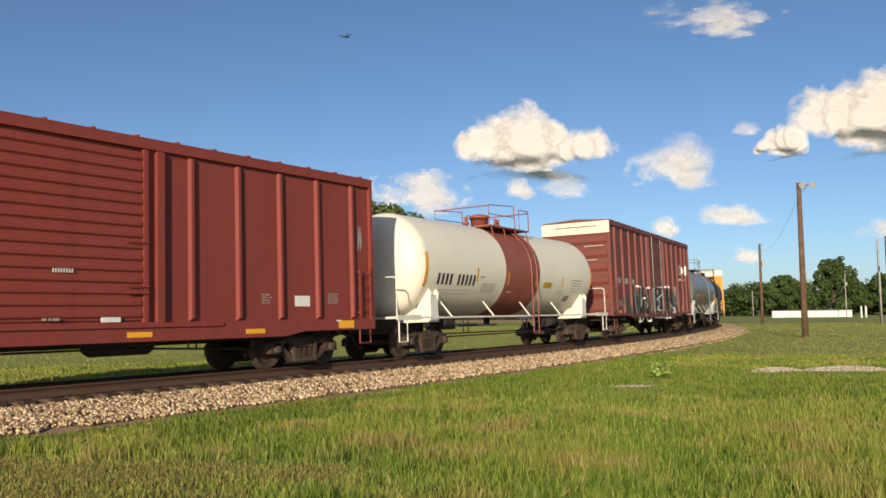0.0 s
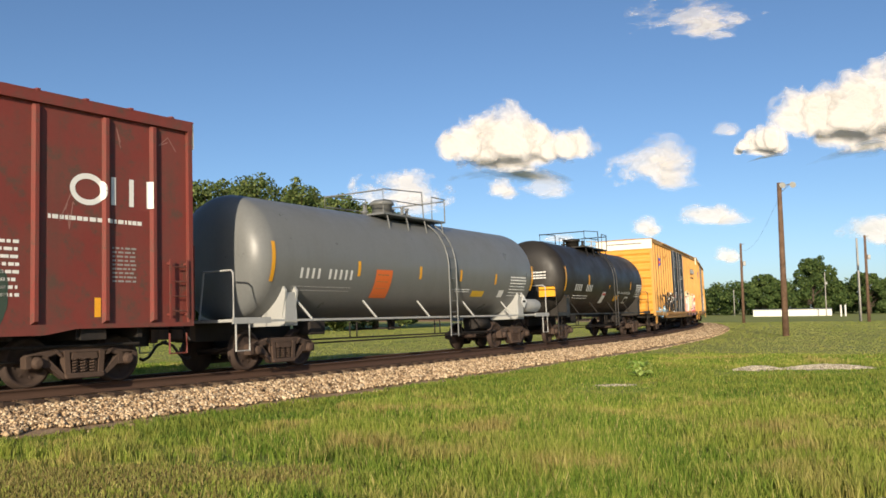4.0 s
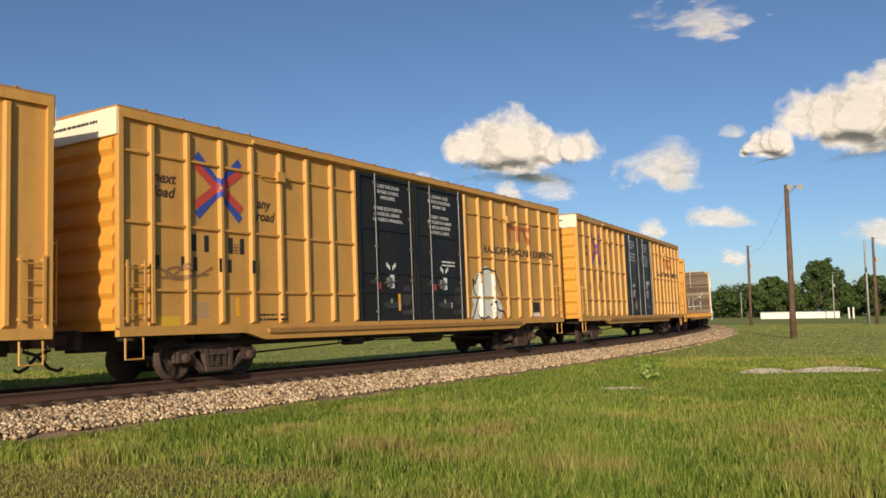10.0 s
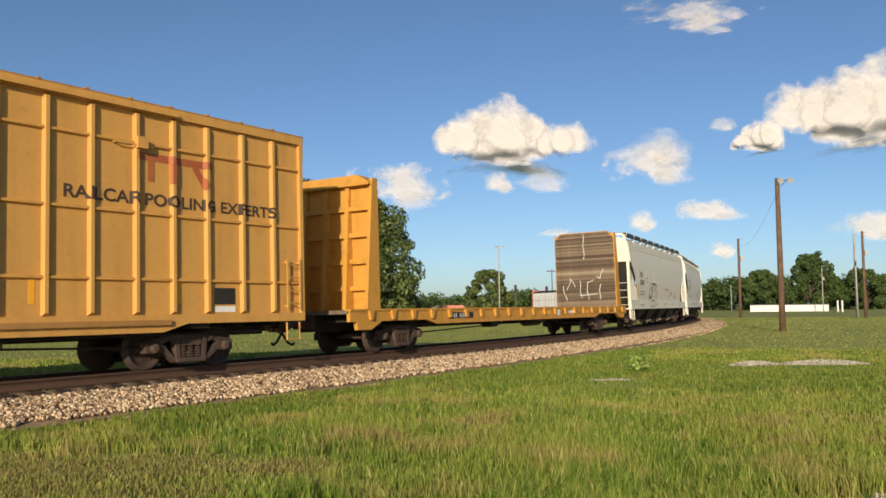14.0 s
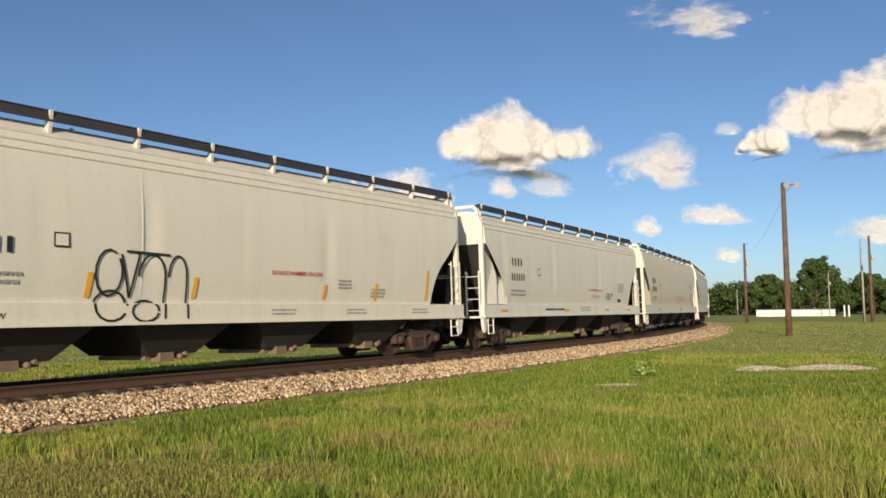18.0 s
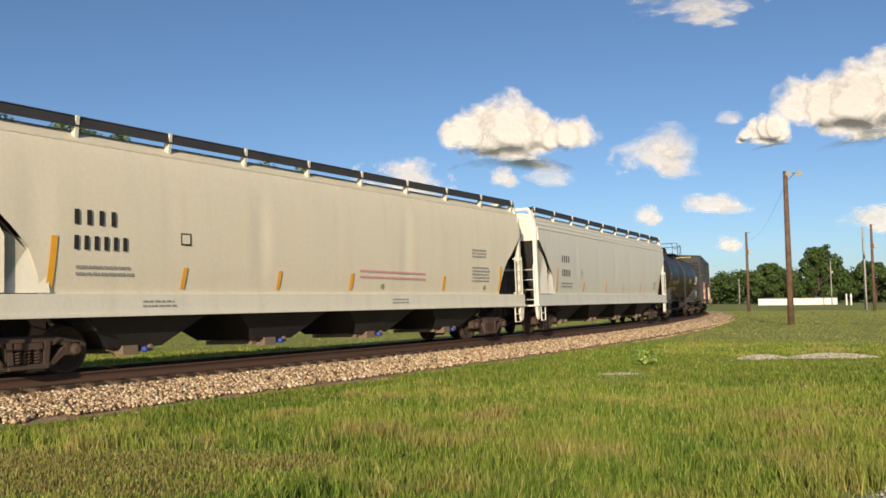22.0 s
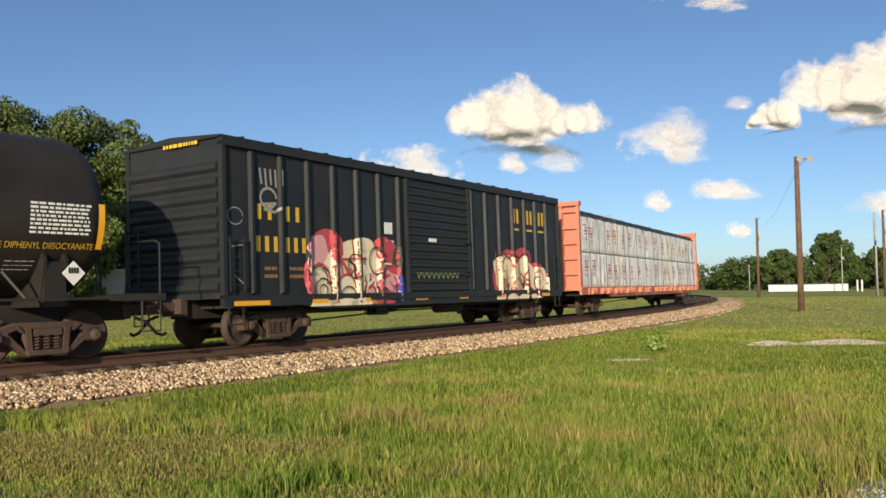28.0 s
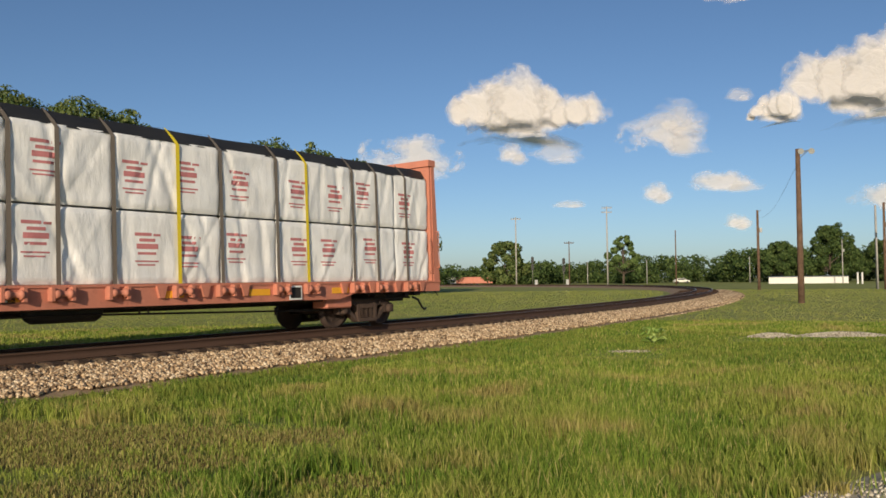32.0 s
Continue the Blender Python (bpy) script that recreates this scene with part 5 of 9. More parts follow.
def tank_words(car, text, x, z, size, material, axis, r, width=None, slant=0.0):
    """Words bent round the tank."""
    ob = words(car, text, 0, 0, size, material, 0, slant)
    span = max((v.co.x for v in ob.data.vertices), default=1)
    k = (width / span) if width else 1
    for v in ob.data.vertices:
        zz = z + v.co.y
        v.co = (x + v.co.x * k, -math.sqrt(max(0.02, (r + 0.005) ** 2 - (zz - axis) ** 2)), zz)
    ob.matrix_basis = Matrix()
    return ob


def tank_car(label, centre, spread, half, straight, axis, r, paints, walk_x, ladder_x, dome=0.55):
    """paints: shell, trim, railing. half: platform end; straight: half length of the cylinder."""
    shell, trim, rail = paints
    car = thing("tank_car", label, "tank car", centre, spread)
    depth = 0.62
    prof = [(-straight - depth * math.sin(a), r * math.cos(a) ** 0.62) for a in np.linspace(math.pi / 2 - 0.02, 0.0, 12)]
    prof += [(x, r) for x in np.linspace(-straight, straight, 9)[1:-1]]
    prof += [(straight + depth * math.sin(a), r * math.cos(a) ** 0.62) for a in np.linspace(0.0, math.pi / 2 - 0.02, 12)]
    part("tank", lathe(bmesh.new(), prof, "x", 56, (0, 0, axis)), shell, car)
    # saddles, stub sills, walkways along the foot
    for s in (-1, 1):
        bm = bmesh.new()
        x = s * spread / 2
        prism(bm, [(-1.25, 0.95), (-1.40, 1.75), (-1.30, 1.90), (-0.9, 1.35), (0.9, 1.35), (1.30, 1.90), (1.40, 1.75), (1.25, 0.95)], x - 0.22, x - 0.16, "x")
        prism(bm, [(-1.25, 0.95), (-1.40, 1.75), (-1.30, 1.90), (-0.9, 1.35), (0.9, 1.35), (1.30, 1.90), (1.40, 1.75), (1.25, 0.95)], x + 0.16, x + 0.22, "x")
        box(bm, x - 0.22, x + 0.22, -1.36, -1.25, 0.95, 1.72, (0.06, 0.0))
        box(bm, x - 0.22, x + 0.22, 1.25, 1.36, 0.95, 1.72, (0.06, 0.0))
        part("saddle", bm, trim, car)
        bm = bmesh.new()
        a, b = sorted((s * (half - 3.2), s * (half - 0.05)))
        box(bm, a, b, -0.28, 0.28, 0.66, 1.14)
        part("stub_sill", bm, STEEL_DARK, car)
        bm = bmesh.new()
        a, b = sorted((s * (half - 1.15), s * half))
        box(bm, a, b, -1.52, 1.52, 1.06, 1.12)
        box(bm, a, b, -1.53, -1.49, 1.02, 1.15)
        box(bm, a, b, 1.49, 1.53, 1.02, 1.15)
        part("end_platform", bm, trim, car)
        bm = bmesh.new()
        for y in (-1, 1):
            tube(bm, [(s * (half - 0.08), y * 1.46, 1.12), (s * (half - 0.08), y * 1.46, 2.1), (s * (half - 0.12), y * 1.36, 2.16), (s * (half - 0.12), y * 0.55, 2.16)], 0.022, 6)
            tube(bm, [(s * (half - 0.12), y * 0.55, 2.16), (s * (half - 0.12), y * 0.40, 1.12)], 0.022, 6)
            tube(bm, [(s * (half - 0.10), y * 1.50, 1.05), (s * (half - 0.10), y * 1.50, 0.45), (s * (half - 0.50), y * 1.50, 0.45), (s * (half - 0.50), y * 1.50, 1.05)], 0.022, 6)
        part("end_railing", bm, trim, car)
        bm = bmesh.new()
        y = 1.49
        box(bm, -half + 1.1, half - 1.1, s * y - 0.03, s * y + 0.03, 1.05, 1.10)
        for x in np.arange(-straight + 1.2, straight - 0.8, 2.6):
            tube(bm, [(x, s * 1.49, 1.08), (x - 0.28, s * 1.25, 1.55)], 0.03, 5)
        part("running_board", bm, trim, car)
    # top platform with railing, dome and valves; ladder down the side
    top = axis + r
    x0, x1 = walk_x
    mid = (x0 + x1) / 2
    plat = part("top_platform", box(box(bmesh.new(), x0, x1, -1.05, -0.45, top - 0.08, top - 0.03), x0, x1, 0.45, 1.05, top - 0.08, top - 0.03), rail, car)
    bm = bmesh.new()
    for y in (-1.03, 1.03):
        tube(bm, [(x0, y, top - 0.05), (x0, y, top + 0.62), (mid + 0.35, y, top + 0.74), (mid + 0.42, y, top - 0.05)], 0.022, 6)
        tube(bm, [(x1 - 0.75, y, top - 0.05), (x1 - 0.75, y, top + 0.66), (x1, y, top + 0.66), (x1, y, top - 0.05)], 0.022, 6)
        tube(bm, [(x0, y, top + 0.32), (mid + 0.38, y, top + 0.36)], 0.016, 5)
    for x in (x0, x1):
        tube(bm, [(x, -1.03, top + 0.60), (x, 1.03, top + 0.60)], 0.022, 6)
    for x in np.linspace(x0 + 0.2, x1 - 0.2, 4):
        tube(bm, [(x, -1.0, top - 0.05), (x, -1.1, axis + math.sqrt(r * r - 1.21) + 0.0)], 0.02, 5)
        tube(bm, [(x, 1.0, top - 0.05), (x, 1.1, axis + math.sqrt(r * r - 1.21) + 0.0)], 0.02, 5)
    part("railing", bm, rail, plat)
    bm = bmesh.new()
    lathe(bm, [(top - 0.06, 0.30), (top + dome * 0.55, 0.30), (top + dome * 0.56, 0.36), (top + dome * 0.68, 0.36), (top + dome * 0.76, 0.26), (top + dome * 0.82, 0.08)], "z", 24, (mid - 0.25, 0, 0))
    part("manway", bm, rail, car)
    for k, (dx, y) in enumerate(((0.45, -0.25), (0.62, 0.2), (0.85, -0.15), (-0.85, 0.2))):
        part("valve", lathe(bmesh.new(), [(top - 0.05, 0.07), (top + 0.12, 0.07), (top + 0.14, 0.12), (top + 0.18, 0.12), (top + 0.2, 0.05), (top + 0.34, 0.045), (top + 0.38, 0.09), (top + 0.40, 0.02)], "z", 12, (mid + dx, y, 0)), rail, car)
    bm = bmesh.new()
    w = 0.21
    for s in (-1, 1):
        pts = [(ladder_x + s * w, -math.sqrt(max(0, (r + 0.10) ** 2 - (z - axis) ** 2)) if z > axis else -(r + 0.10), z) for z in np.linspace(0.5, top - 0.12, 18)]
        tube(bm, pts, 0.022, 5)
        tube(bm, [(ladder_x + s * w, -r - 0.1, 1.09), (ladder_x + s * w, -1.45, 1.09)], 0.02, 5)
    for z in np.arange(0.55, top - 0.3, 0.33):
        y = -math.sqrt(max(0, (r + 0.10) ** 2 - (z - axis) ** 2)) if z > axis else -(r + 0.10)
        tube(bm, [(ladder_x - w, y, z), (ladder_x + w, y, z)], 0.014, 5)
    part("ladder", bm, rail, car)
    bm = bmesh.new()
    lathe(bm, [(axis - r - 0.30, 0.10), (axis - r - 0.05, 0.12), (axis - r + 0.1, 0.25)], "z", 16)
    box(bm, -0.9, -0.4, -0.6, 0.6, 0.78, 0.84)
    for x in (-3.2, -2.9, 1.0, 1.3, 2.6):
        tube(bm, [(x, -0.9, 1.0), (x, -0.9, 0.58)], 0.02, 5)
    tube(bm, [(-spread / 2 + 1.1, -0.9, 0.60), (spread / 2 - 1.1, -0.9, 0.58)], 0.022, 5)
    tube(bm, [(-spread / 2 + 1.1, -0.6, 0.50), (spread / 2 - 1.1, -0.6, 0.52)], 0.022, 5)
    part("bottom_outlet", bm, STEEL_DARK, car)
    part("brake_valve", bevel(box(bmesh.new(), -spread / 2 + 0.9, -spread / 2 + 1.5, -1.15, -0.6, 0.72, 1.04), 0.03), STEEL_DARK, car)
    part("air_reservoir", lathe(bmesh.new(), [(-0.45, 0.16), (0.45, 0.16)], "x", 14, (spread / 2 - 1.9, -0.75, 0.84)), STEEL_DARK, car)
    couplers(car, half)
    truck(car, -spread / 2)
    truck(car, spread / 2)
    return car


def white_tank():
    ax, r = 2.62, 1.50
    car = tank_car("off-white tank car with a brick-red band round its middle", 1.0, 11.2, 7.72, 6.05, ax, r, (TANK_WHITE, WHITE, TANK_BAND), (-1.5, 1.5), 0.62, 0.62)
    part("band", lathe(bmesh.new(), [(-1.31, r - 0.01), (-1.305, r + 0.008), (-1.29, r + 0.0085), (-1.27, r + 0.0085), *((x, r + 0.0085) for x in np.linspace(-1.2, 1.2, 9)), (1.26, r + 0.0085), (1.28, r + 0.0085), (1.295, r + 0.008), (1.30, r - 0.01)], "x", 56, (0, 0, ax)), TANK_BAND, car, "brick-red painted band")
    d = round_drape(ax, r)
    marks(car, "IIII IIIII", -5.5, 2.02, 0.31, BLACK_LETTER, d, 0.74)
    bars(car, -5.5, 1.86, 2.1, 2, 0.05, GREY_LETTER, d)
    bars(car, -2.8, 2.08, 0.9, 6, 0.03, GREY_LETTER, d)
    plate(car, -3.0, -2.75, 2.28, 2.5, BLACK_LETTER, d, "placard", "small framed data box", 0.004)
    plate(car, -2.975, -2.775, 2.305, 2.475, WHITE_LETTER, d, "placard", "", 0.007)
    on_tank(car, 1.7, 2.4, 2.05, 2.25, YELLOW_LETTER, ax, r, "placard", "yellow data panel", 0.009)
    bars(car, 1.72, 2.18, 0.65, 2, 0.05, BLACK_LETTER, lambda x, z: d(x, z) - 0.008)
    for z in (2.35, 2.25, 2.15, 2.05, 1.95):
        bars(car, 4.2, z, 1.0, 1, 0.07, GREY_LETTER, d)
    on_tank(car, 3.9, 4.4, 1.6, 1.8, GREY_LETTER, ax, r)
    bars(car, 3.0, 1.95, 0.6, 2, 0.04, GREY_LETTER, d)
    for x, z0, h, w in ((-6.15, 1.95, 0.95, 0.14), (-3.2, 2.15, 0.42, 0.10), (-1.1, 2.1, 0.38, 0.09), (1.08, 2.1, 0.40, 0.10), (3.35, 2.1, 0.36, 0.09), (6.1, 2.1, 0.85, 0.12)):
        on_tank(car, x - w / 2, x + w / 2, z0, z0 + h, AMBER, ax, r, "reflector_strip", "amber reflective strip", 0.010)
    bars(car, -0.95, 1.86, 0.3, 1, 0.03, WHITE_LETTER, lambda x, z: d(x, z) - 0.01)


def grey_tank():
    ax, r = 2.55, 1.50
    car = tank_car("mid-grey tank car with light grey saddles and an orange sign", 35.1, 12.0, 8.0, 6.6, ax, r, (TANK_GREY, GREY_TRIM, TANK_GREY), (-1.7, 1.6), 1.0, 0.7)
    d = round_drape(ax, r)
    marks(car, "IIII IIIII", -5.75, 2.05, 0.24, WHITE_LETTER, d, 0.88)
    bars(car, -5.9, 1.85, 2.2, 2, 0.05, GREY_LETTER, d)
    on_tank(car, -2.75, -2.0, 1.62, 2.35, ORANGE_SIGN, ax, r, "placard", "bright orange sign", 0.008)
    for i in range(4):
        bars(car, -2.65, 2.2 - 0.17 * i, 0.55, 1, 0.05, BROWN_SPRAY, lambda x, z: d(x, z) - 0.007)
    on_tank(car, 2.6, 3.4, 1.7, 1.88, YELLOW_LETTER, ax, r, "placard", "yellow panel")
    on_tank(car, 4.4, 4.75, 1.7, 1.92, WHITE_LETTER, ax, r, "placard", "white round label")
    bars(car, 1.5, 1.9, 0.9, 2, 0.04, WHITE_LETTER, d)
    for i in range(7):
        bars(car, 5.1, 2.35 - 0.1 * i, 1.2, 1, 0.06, WHITE_LETTER, d, "notice", i)
    for x, z0, h in ((-6.7, 1.95, 0.9), (-3.5, 2.15, 0.38), (-0.6, 2.15, 0.36), (1.7, 2.15, 0.34), (4.0, 2.1, 0.34), (6.75, 1.95, 0.85)):
        on_tank(car, x - 0.06, x + 0.06, z0, z0 + h, AMBER, ax, r, "reflector_strip", "amber reflective strip", 0.010)
    bm = lathe(bmesh.new(), [(-0.7, 0.02), (-0.66, 0.2), (-0.55, 0.24), (0.55, 0.24), (0.66, 0.2), (0.7, 0.02)], "x", 20, (7.15, -1.1, 1.42))
    part("air_tank", bm, GREY_TRIM, car)
    # white diamond placard on its holder
    bm = box(bmesh.new(), -0.16, 0.16, -0.01, 0.01, -0.16, 0.16)
    part("diamond_placard", bm, WHITE_LETTER, car, "white diamond hazard placard").matrix_basis = pose(6.15, -1.42, 1.55, 0, 45, 0)
    bm = box(bmesh.new(), -0.10, 0.10, -0.016, 0.0, -0.03, 0.04)
    part("placard_print", bm, BLACK_LETTER, car).matrix_basis = pose(6.15, -1.425, 1.55)


def black_tank():
    ax, r = 2.58, 1.50
    car = tank_car("matt black tank car with white lettering and amber strips", 51.05, 10.9, 7.15, 5.75, ax, r, (TANK_BLACK, TANK_BLACK, TANK_BLACK), (-1.9, 1.45), 0.65, 0.55)
    d = round_drape(ax, r)
    marks(car, "IIII", -4.65, 2.02, 0.27, WHITE_LETTER, d, 0.88)
    marks(car, "IIII", -3.2, 2.02, 0.27, WHITE_LETTER, d, 0.80)
    bars(car, -4.65, 1.82, 1.9, 2, 0.055, WHITE_LETTER, d)
    tank_words(car, "SODIUM HYDROXIDE SOLUTION", 1.55, 1.98, 0.15, WHITE_LETTER, ax, r, 2.2)
    on_tank(car, -0.75, -0.25, 1.55, 2.02, WHITE_LETTER, ax, r, "placard", "white notice with red head", 0.006)
    on_tank(car, -0.70, -0.30, 1.88, 1.98, LOGO_RED, ax, r, "placard", "", 0.011)
    on_tank(car, 1.25, 1.95, 1.65, 1.92, AMBER, ax, r, "placard", "orange panel", 0.006)
    on_tank(car, 3.1, 3.65, 1.55, 1.85, WHITE_LETTER, ax, r, "placard", "framed white notice", 0.006)
    on_tank(car, 3.15, 3.60, 1.60, 1.80, BLACK_LETTER, ax, r, "placard", "", 0.010)
    for i in range(7):
        bars(car, 4.75, 2.42 - 0.09 * i, 1.0, 1, 0.06, WHITE_LETTER, d, "notice", i)
    for x, z0, h, w in ((-5.9, 2.0, 0.95, 0.14), (-2.95, 2.28, 0.42, 0.17), (0.1, 2.2, 0.15, 0.1), (3.65, 2.2, 0.36, 0.12), (6.0, 2.0, 0.85, 0.12)):
        on_tank(car, x - w / 2, x + w / 2, z0, z0 + h, AMBER, ax, r, "reflector_strip", "amber reflective strip", 0.010)
    bm = box(bmesh.new(), -0.02, 0.0, -1.28, -0.62, 1.78, 2.18)
    part("placard", bm, AMBER, car, "amber square on the tank's end").matrix_basis = pose(-6.62, 0, 0)
    for z in (2.72, 2.6, 2.5):
        bars(car, 0.15, z, 0.7, 1, 0.07, WHITE_LETTER, lambda x, zz: -0.01).matrix_basis = pose(-6.42, 0, 0, 0, 0, -90)


def black_tank_two():
    ax, r = 2.60, 1.50
    car = tank_car("gloss-black tank car with yellow lettering and a white diamond", 232.1, 11.6, 7.9, 6.38, ax, r, (TANK_BLACK, TANK_BLACK, TANK_BLACK), (-1.8, 2.15), -1.2, 0.62)
    d = round_drape(ax, r)
    tank_words(car, "METHYLENE DIPHENYL DIISOCYANATE", 4.15, 1.94, 0.15, YELLOW_LETTER, ax, r, 2.35)
    on_tank(car, 2.15, 3.0, 2.22, 2.5, YELLOW_LETTER, ax, r, "placard", "yellow notice", 0.006)
    bars(car, 2.2, 2.42, 0.7, 3, 0.05, BLACK_LETTER, lambda x, z: d(x, z) - 0.006)
    for i in range(8):
        bars(car, 5.3, 2.68 - 0.07 * i, 1.1, 1, 0.05, WHITE_LETTER, d, "notice", i)
    marks(car, "IIII IIIIII", -5.2, 2.05, 0.22, YELLOW_LETTER, d, 0.85)
    bars(car, -5.2, 1.85, 2.0, 2, 0.05, YELLOW_LETTER, d)
    bars(car, 5.0, 1.72, 0.5, 3, 0.04, GREY_LETTER, d)
    for x, z0, h in ((3.2, 2.1, 0.45), (6.6, 1.95, 0.8), (-3.0, 2.1, 0.4), (-6.3, 1.95, 0.8), (0.2, 2.1, 0.4)):
        on_tank(car, x - 0.06, x + 0.06, z0, z0 + h, AMBER, ax, r, "reflector_strip", "amber reflective strip", 0.010)
    bm = box(bmesh.new(), -0.15, 0.15, -0.01, 0.01, -0.15, 0.15)
    part("diamond_placard", bm, WHITE_LETTER, car, "white diamond hazard placard").matrix_basis = pose(6.1, -1.42, 1.52, 0, 45, 0)
    bm = bmesh.new()
    for k in range(4):
        box(bm, -0.10 + 0.05 * k, -0.07 + 0.05 * k, -0.016, 0.0, 0.0, 0.10)
    part("placard_print", bm, BLACK_LETTER, car).matrix_basis = pose(6.1, -1.425, 1.52)


white_tank()
grey_tank()
black_tank()
black_tank_two()

# ---- covered hopper cars ----
HOP_GREY = paint("light_grey_hopper_paint", (0.73, 0.685, 0.575), dirt=(0.42, 0.38, 0.31), amount=0.3, rough=0.55)
HOP_PALE = paint("pale_grey_hopper_paint", (0.76, 0.715, 0.605), dirt=(0.44, 0.40, 0.34), amount=0.3, rough=0.55)
HOP_CREAM = paint("cream_hopper_paint", (0.76, 0.68, 0.52), dirt=(0.46, 0.39, 0.28), amount=0.3, rough=0.55)
CREAM_TRIM = paint("warm_white_trim", (0.74, 0.70, 0.58), dirt=(0.35, 0.28, 0.2), amount=0.35, rough=0.55)
# dark base colour paints in the deep shade under the sloped ends, over grime
SLOPE_SHADE = paint("shade_dark_grimy_slope", (0.12, 0.112, 0.098), dirt=(0.04, 0.033, 0.025), amount=0.7, rough=0.8)
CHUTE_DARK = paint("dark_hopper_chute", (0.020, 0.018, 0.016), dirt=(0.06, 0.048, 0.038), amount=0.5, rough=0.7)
BRASS_GATE = paint("worn_outlet_gate", (0.20, 0.14, 0.095), dirt=(0.08, 0.05, 0.035), amount=0.5, rough=0.6)
GRATING = paint("dark_walkway_grating", (0.035, 0.035, 0.035), amount=0.3, rough=0.6)


def hopper_car(label, centre, spread, half, top, skin, trim, chutes, lines=3, blue_caps=False):
    """A curved-side covered hopper: the tank-like body bulges between eave and sill, the ends slope in to the hoppers."""
    car = thing("covered_hopper", label, "hopper car", centre, spread)
    eave, sill_top, sill_low = top - 0.26, 1.40, 1.02
    # cross-section of the side, bulging to 1.58
    zs = [sill_top, 1.7, 1.95, 2.2, 2.5, 2.7, 2.9, 3.12, 3.34, 3.5, 3.8, eave - 0.1, eave, top - 0.08, top]
    ys = [1.46, 1.515, 1.54, 1.56, 1.57, 1.574, 1.575, 1.572, 1.565, 1.552, 1.525, 1.47, 1.43, 1.22, 1.05]
    a_end = half - 0.36          # side sheets end here at the top; the slope cuts in below
    cut = 3.34                   # the slope sheet's top on the side
    bm = bmesh.new()
    cols = np.linspace(-1, 1, 97)
    dents = [(k * a_end / 3.4 + 0.3 * math.sin(5 * k + centre), 0.020 + 0.010 * math.sin(3 * k + centre)) for k in range(-3, 4)]
    grid = []
    for z, y in zip(zs, ys):
        # below the cut the side recedes along the slope sheet
        inset = float(np.interp(z, [1.4, 1.75, 2.2, 2.5, 2.9, 3.34], [1.42, 1.39, 1.18, 0.90, 0.48, 0.0]))
        e = a_end - inset
        press = max(0.0, math.sin(math.pi * min(1, max(0, (z - 1.5) / 2.4))))
        grid.append([bm.verts.new((c * e, -y + press * sum(q * math.exp(-((c * e - x0) / 0.13) ** 2) - 0.28 * q * math.exp(-((c * e - x0 - 0.3) / 0.16) ** 2) for x0, q in dents), z)) for c in cols])
    for u, w in zip(grid, grid[1:]):
        for i in range(len(cols) - 1):
            bm.faces.new((u[i], u[i + 1], w[i + 1], w[i])).smooth = True
    side = part("side_sheet", bm, skin, car)
    again(side, car, pose(0, 0, 0, 0, 0, 180))
    bm = bmesh.new()
    prism(bm, [(-1.43, eave), (-1.20, top - 0.06), (0, top + 0.02), (1.20, top - 0.06), (1.43, eave), (0, eave - 0.05)], -a_end, a_end, "x")
    part("roof", bm, skin, car)
    # corrugated band lines under the eave
    for m in (Matrix(), pose(0, 0, 0, 0, 0, 180)):
        for k in range(lines):
            z = eave - 0.02 - 0.15 * k
            y = -np.interp(z, zs, ys)
            part("eave_band", prism(bmesh.new(), [(y + 0.01, z - 0.035), (y - 0.022, z - 0.018), (y - 0.022, z + 0.018), (y + 0.01, z + 0.035)], -a_end, a_end, "x"), skin, car).matrix_basis = m
        bm = bmesh.new()
        box(bm, -half + 0.12, half - 0.12, -1.55, -1.42, sill_low, sill_top)
        box(bm, -half + 0.12, half - 0.12, -1.58, -1.42, sill_low - 0.03, sill_low + 0.03)
        part("side_sill", bm, trim, car).matrix_basis = m
    # slope sheets, bulkheads, end posts
    for s, r in ((1, 0), (-1, 180)):
        m = pose(0, 0, 0, 0, 0, r)
        bm = bmesh.new()
        v = [bm.verts.new(p) for p in ((a_end, -1.54, cut), (a_end, 1.54, cut), (a_end - (cut - 0.75) * 1.02, 1.35, 0.75), (a_end - (cut - 0.75) * 1.02, -1.35, 0.75))]
        bm.faces.new(v)
        bmesh.ops.solidify(bm, geom=bm.faces[:], thickness=0.02)
        # slope sheet, sill web and slope ribs all take the shade-darkened colour
        part("slope_sheet", bm, SLOPE_SHADE, car, "grimy sloping sheet, its colour darkened for the deep shade beneath").matrix_basis = m
        part("sill_web", prism(bmesh.new(), [(a_end - 2.0, 1.02), (half - 0.5, 1.02), (half - 0.6, 1.5), (a_end - 0.5, 2.7), (a_end - 1.0, 2.4)], -0.10, 0.10), SLOPE_SHADE, car).matrix_basis = m
        bm = bmesh.new()
        prism(bm, [(-1.56, cut), (-1.525, 3.8), (-1.43, eave), (-1.05, top - 0.02), (0, top + 0.02), (1.05, top - 0.02), (1.43, eave), (1.525, 3.8), (1.56, cut)], a_end - 0.03, a_end + 0.02, "x")
        part("end_bulkhead", bm, trim if trim is not WHITE else skin, car).matrix_basis = m
        # a bent beam over the end carries the walkways
        beam = [(-1.46, top - 0.40), (-1.34, top + 0.05), (-1.24, top + 0.17), (1.24, top + 0.17), (1.34, top + 0.05), (1.46, top - 0.40), (1.36, top - 0.40), (1.26, top + 0.01), (1.18, top + 0.07), (-1.18, top + 0.07), (-1.26, top + 0.01), (-1.36, top - 0.40)]
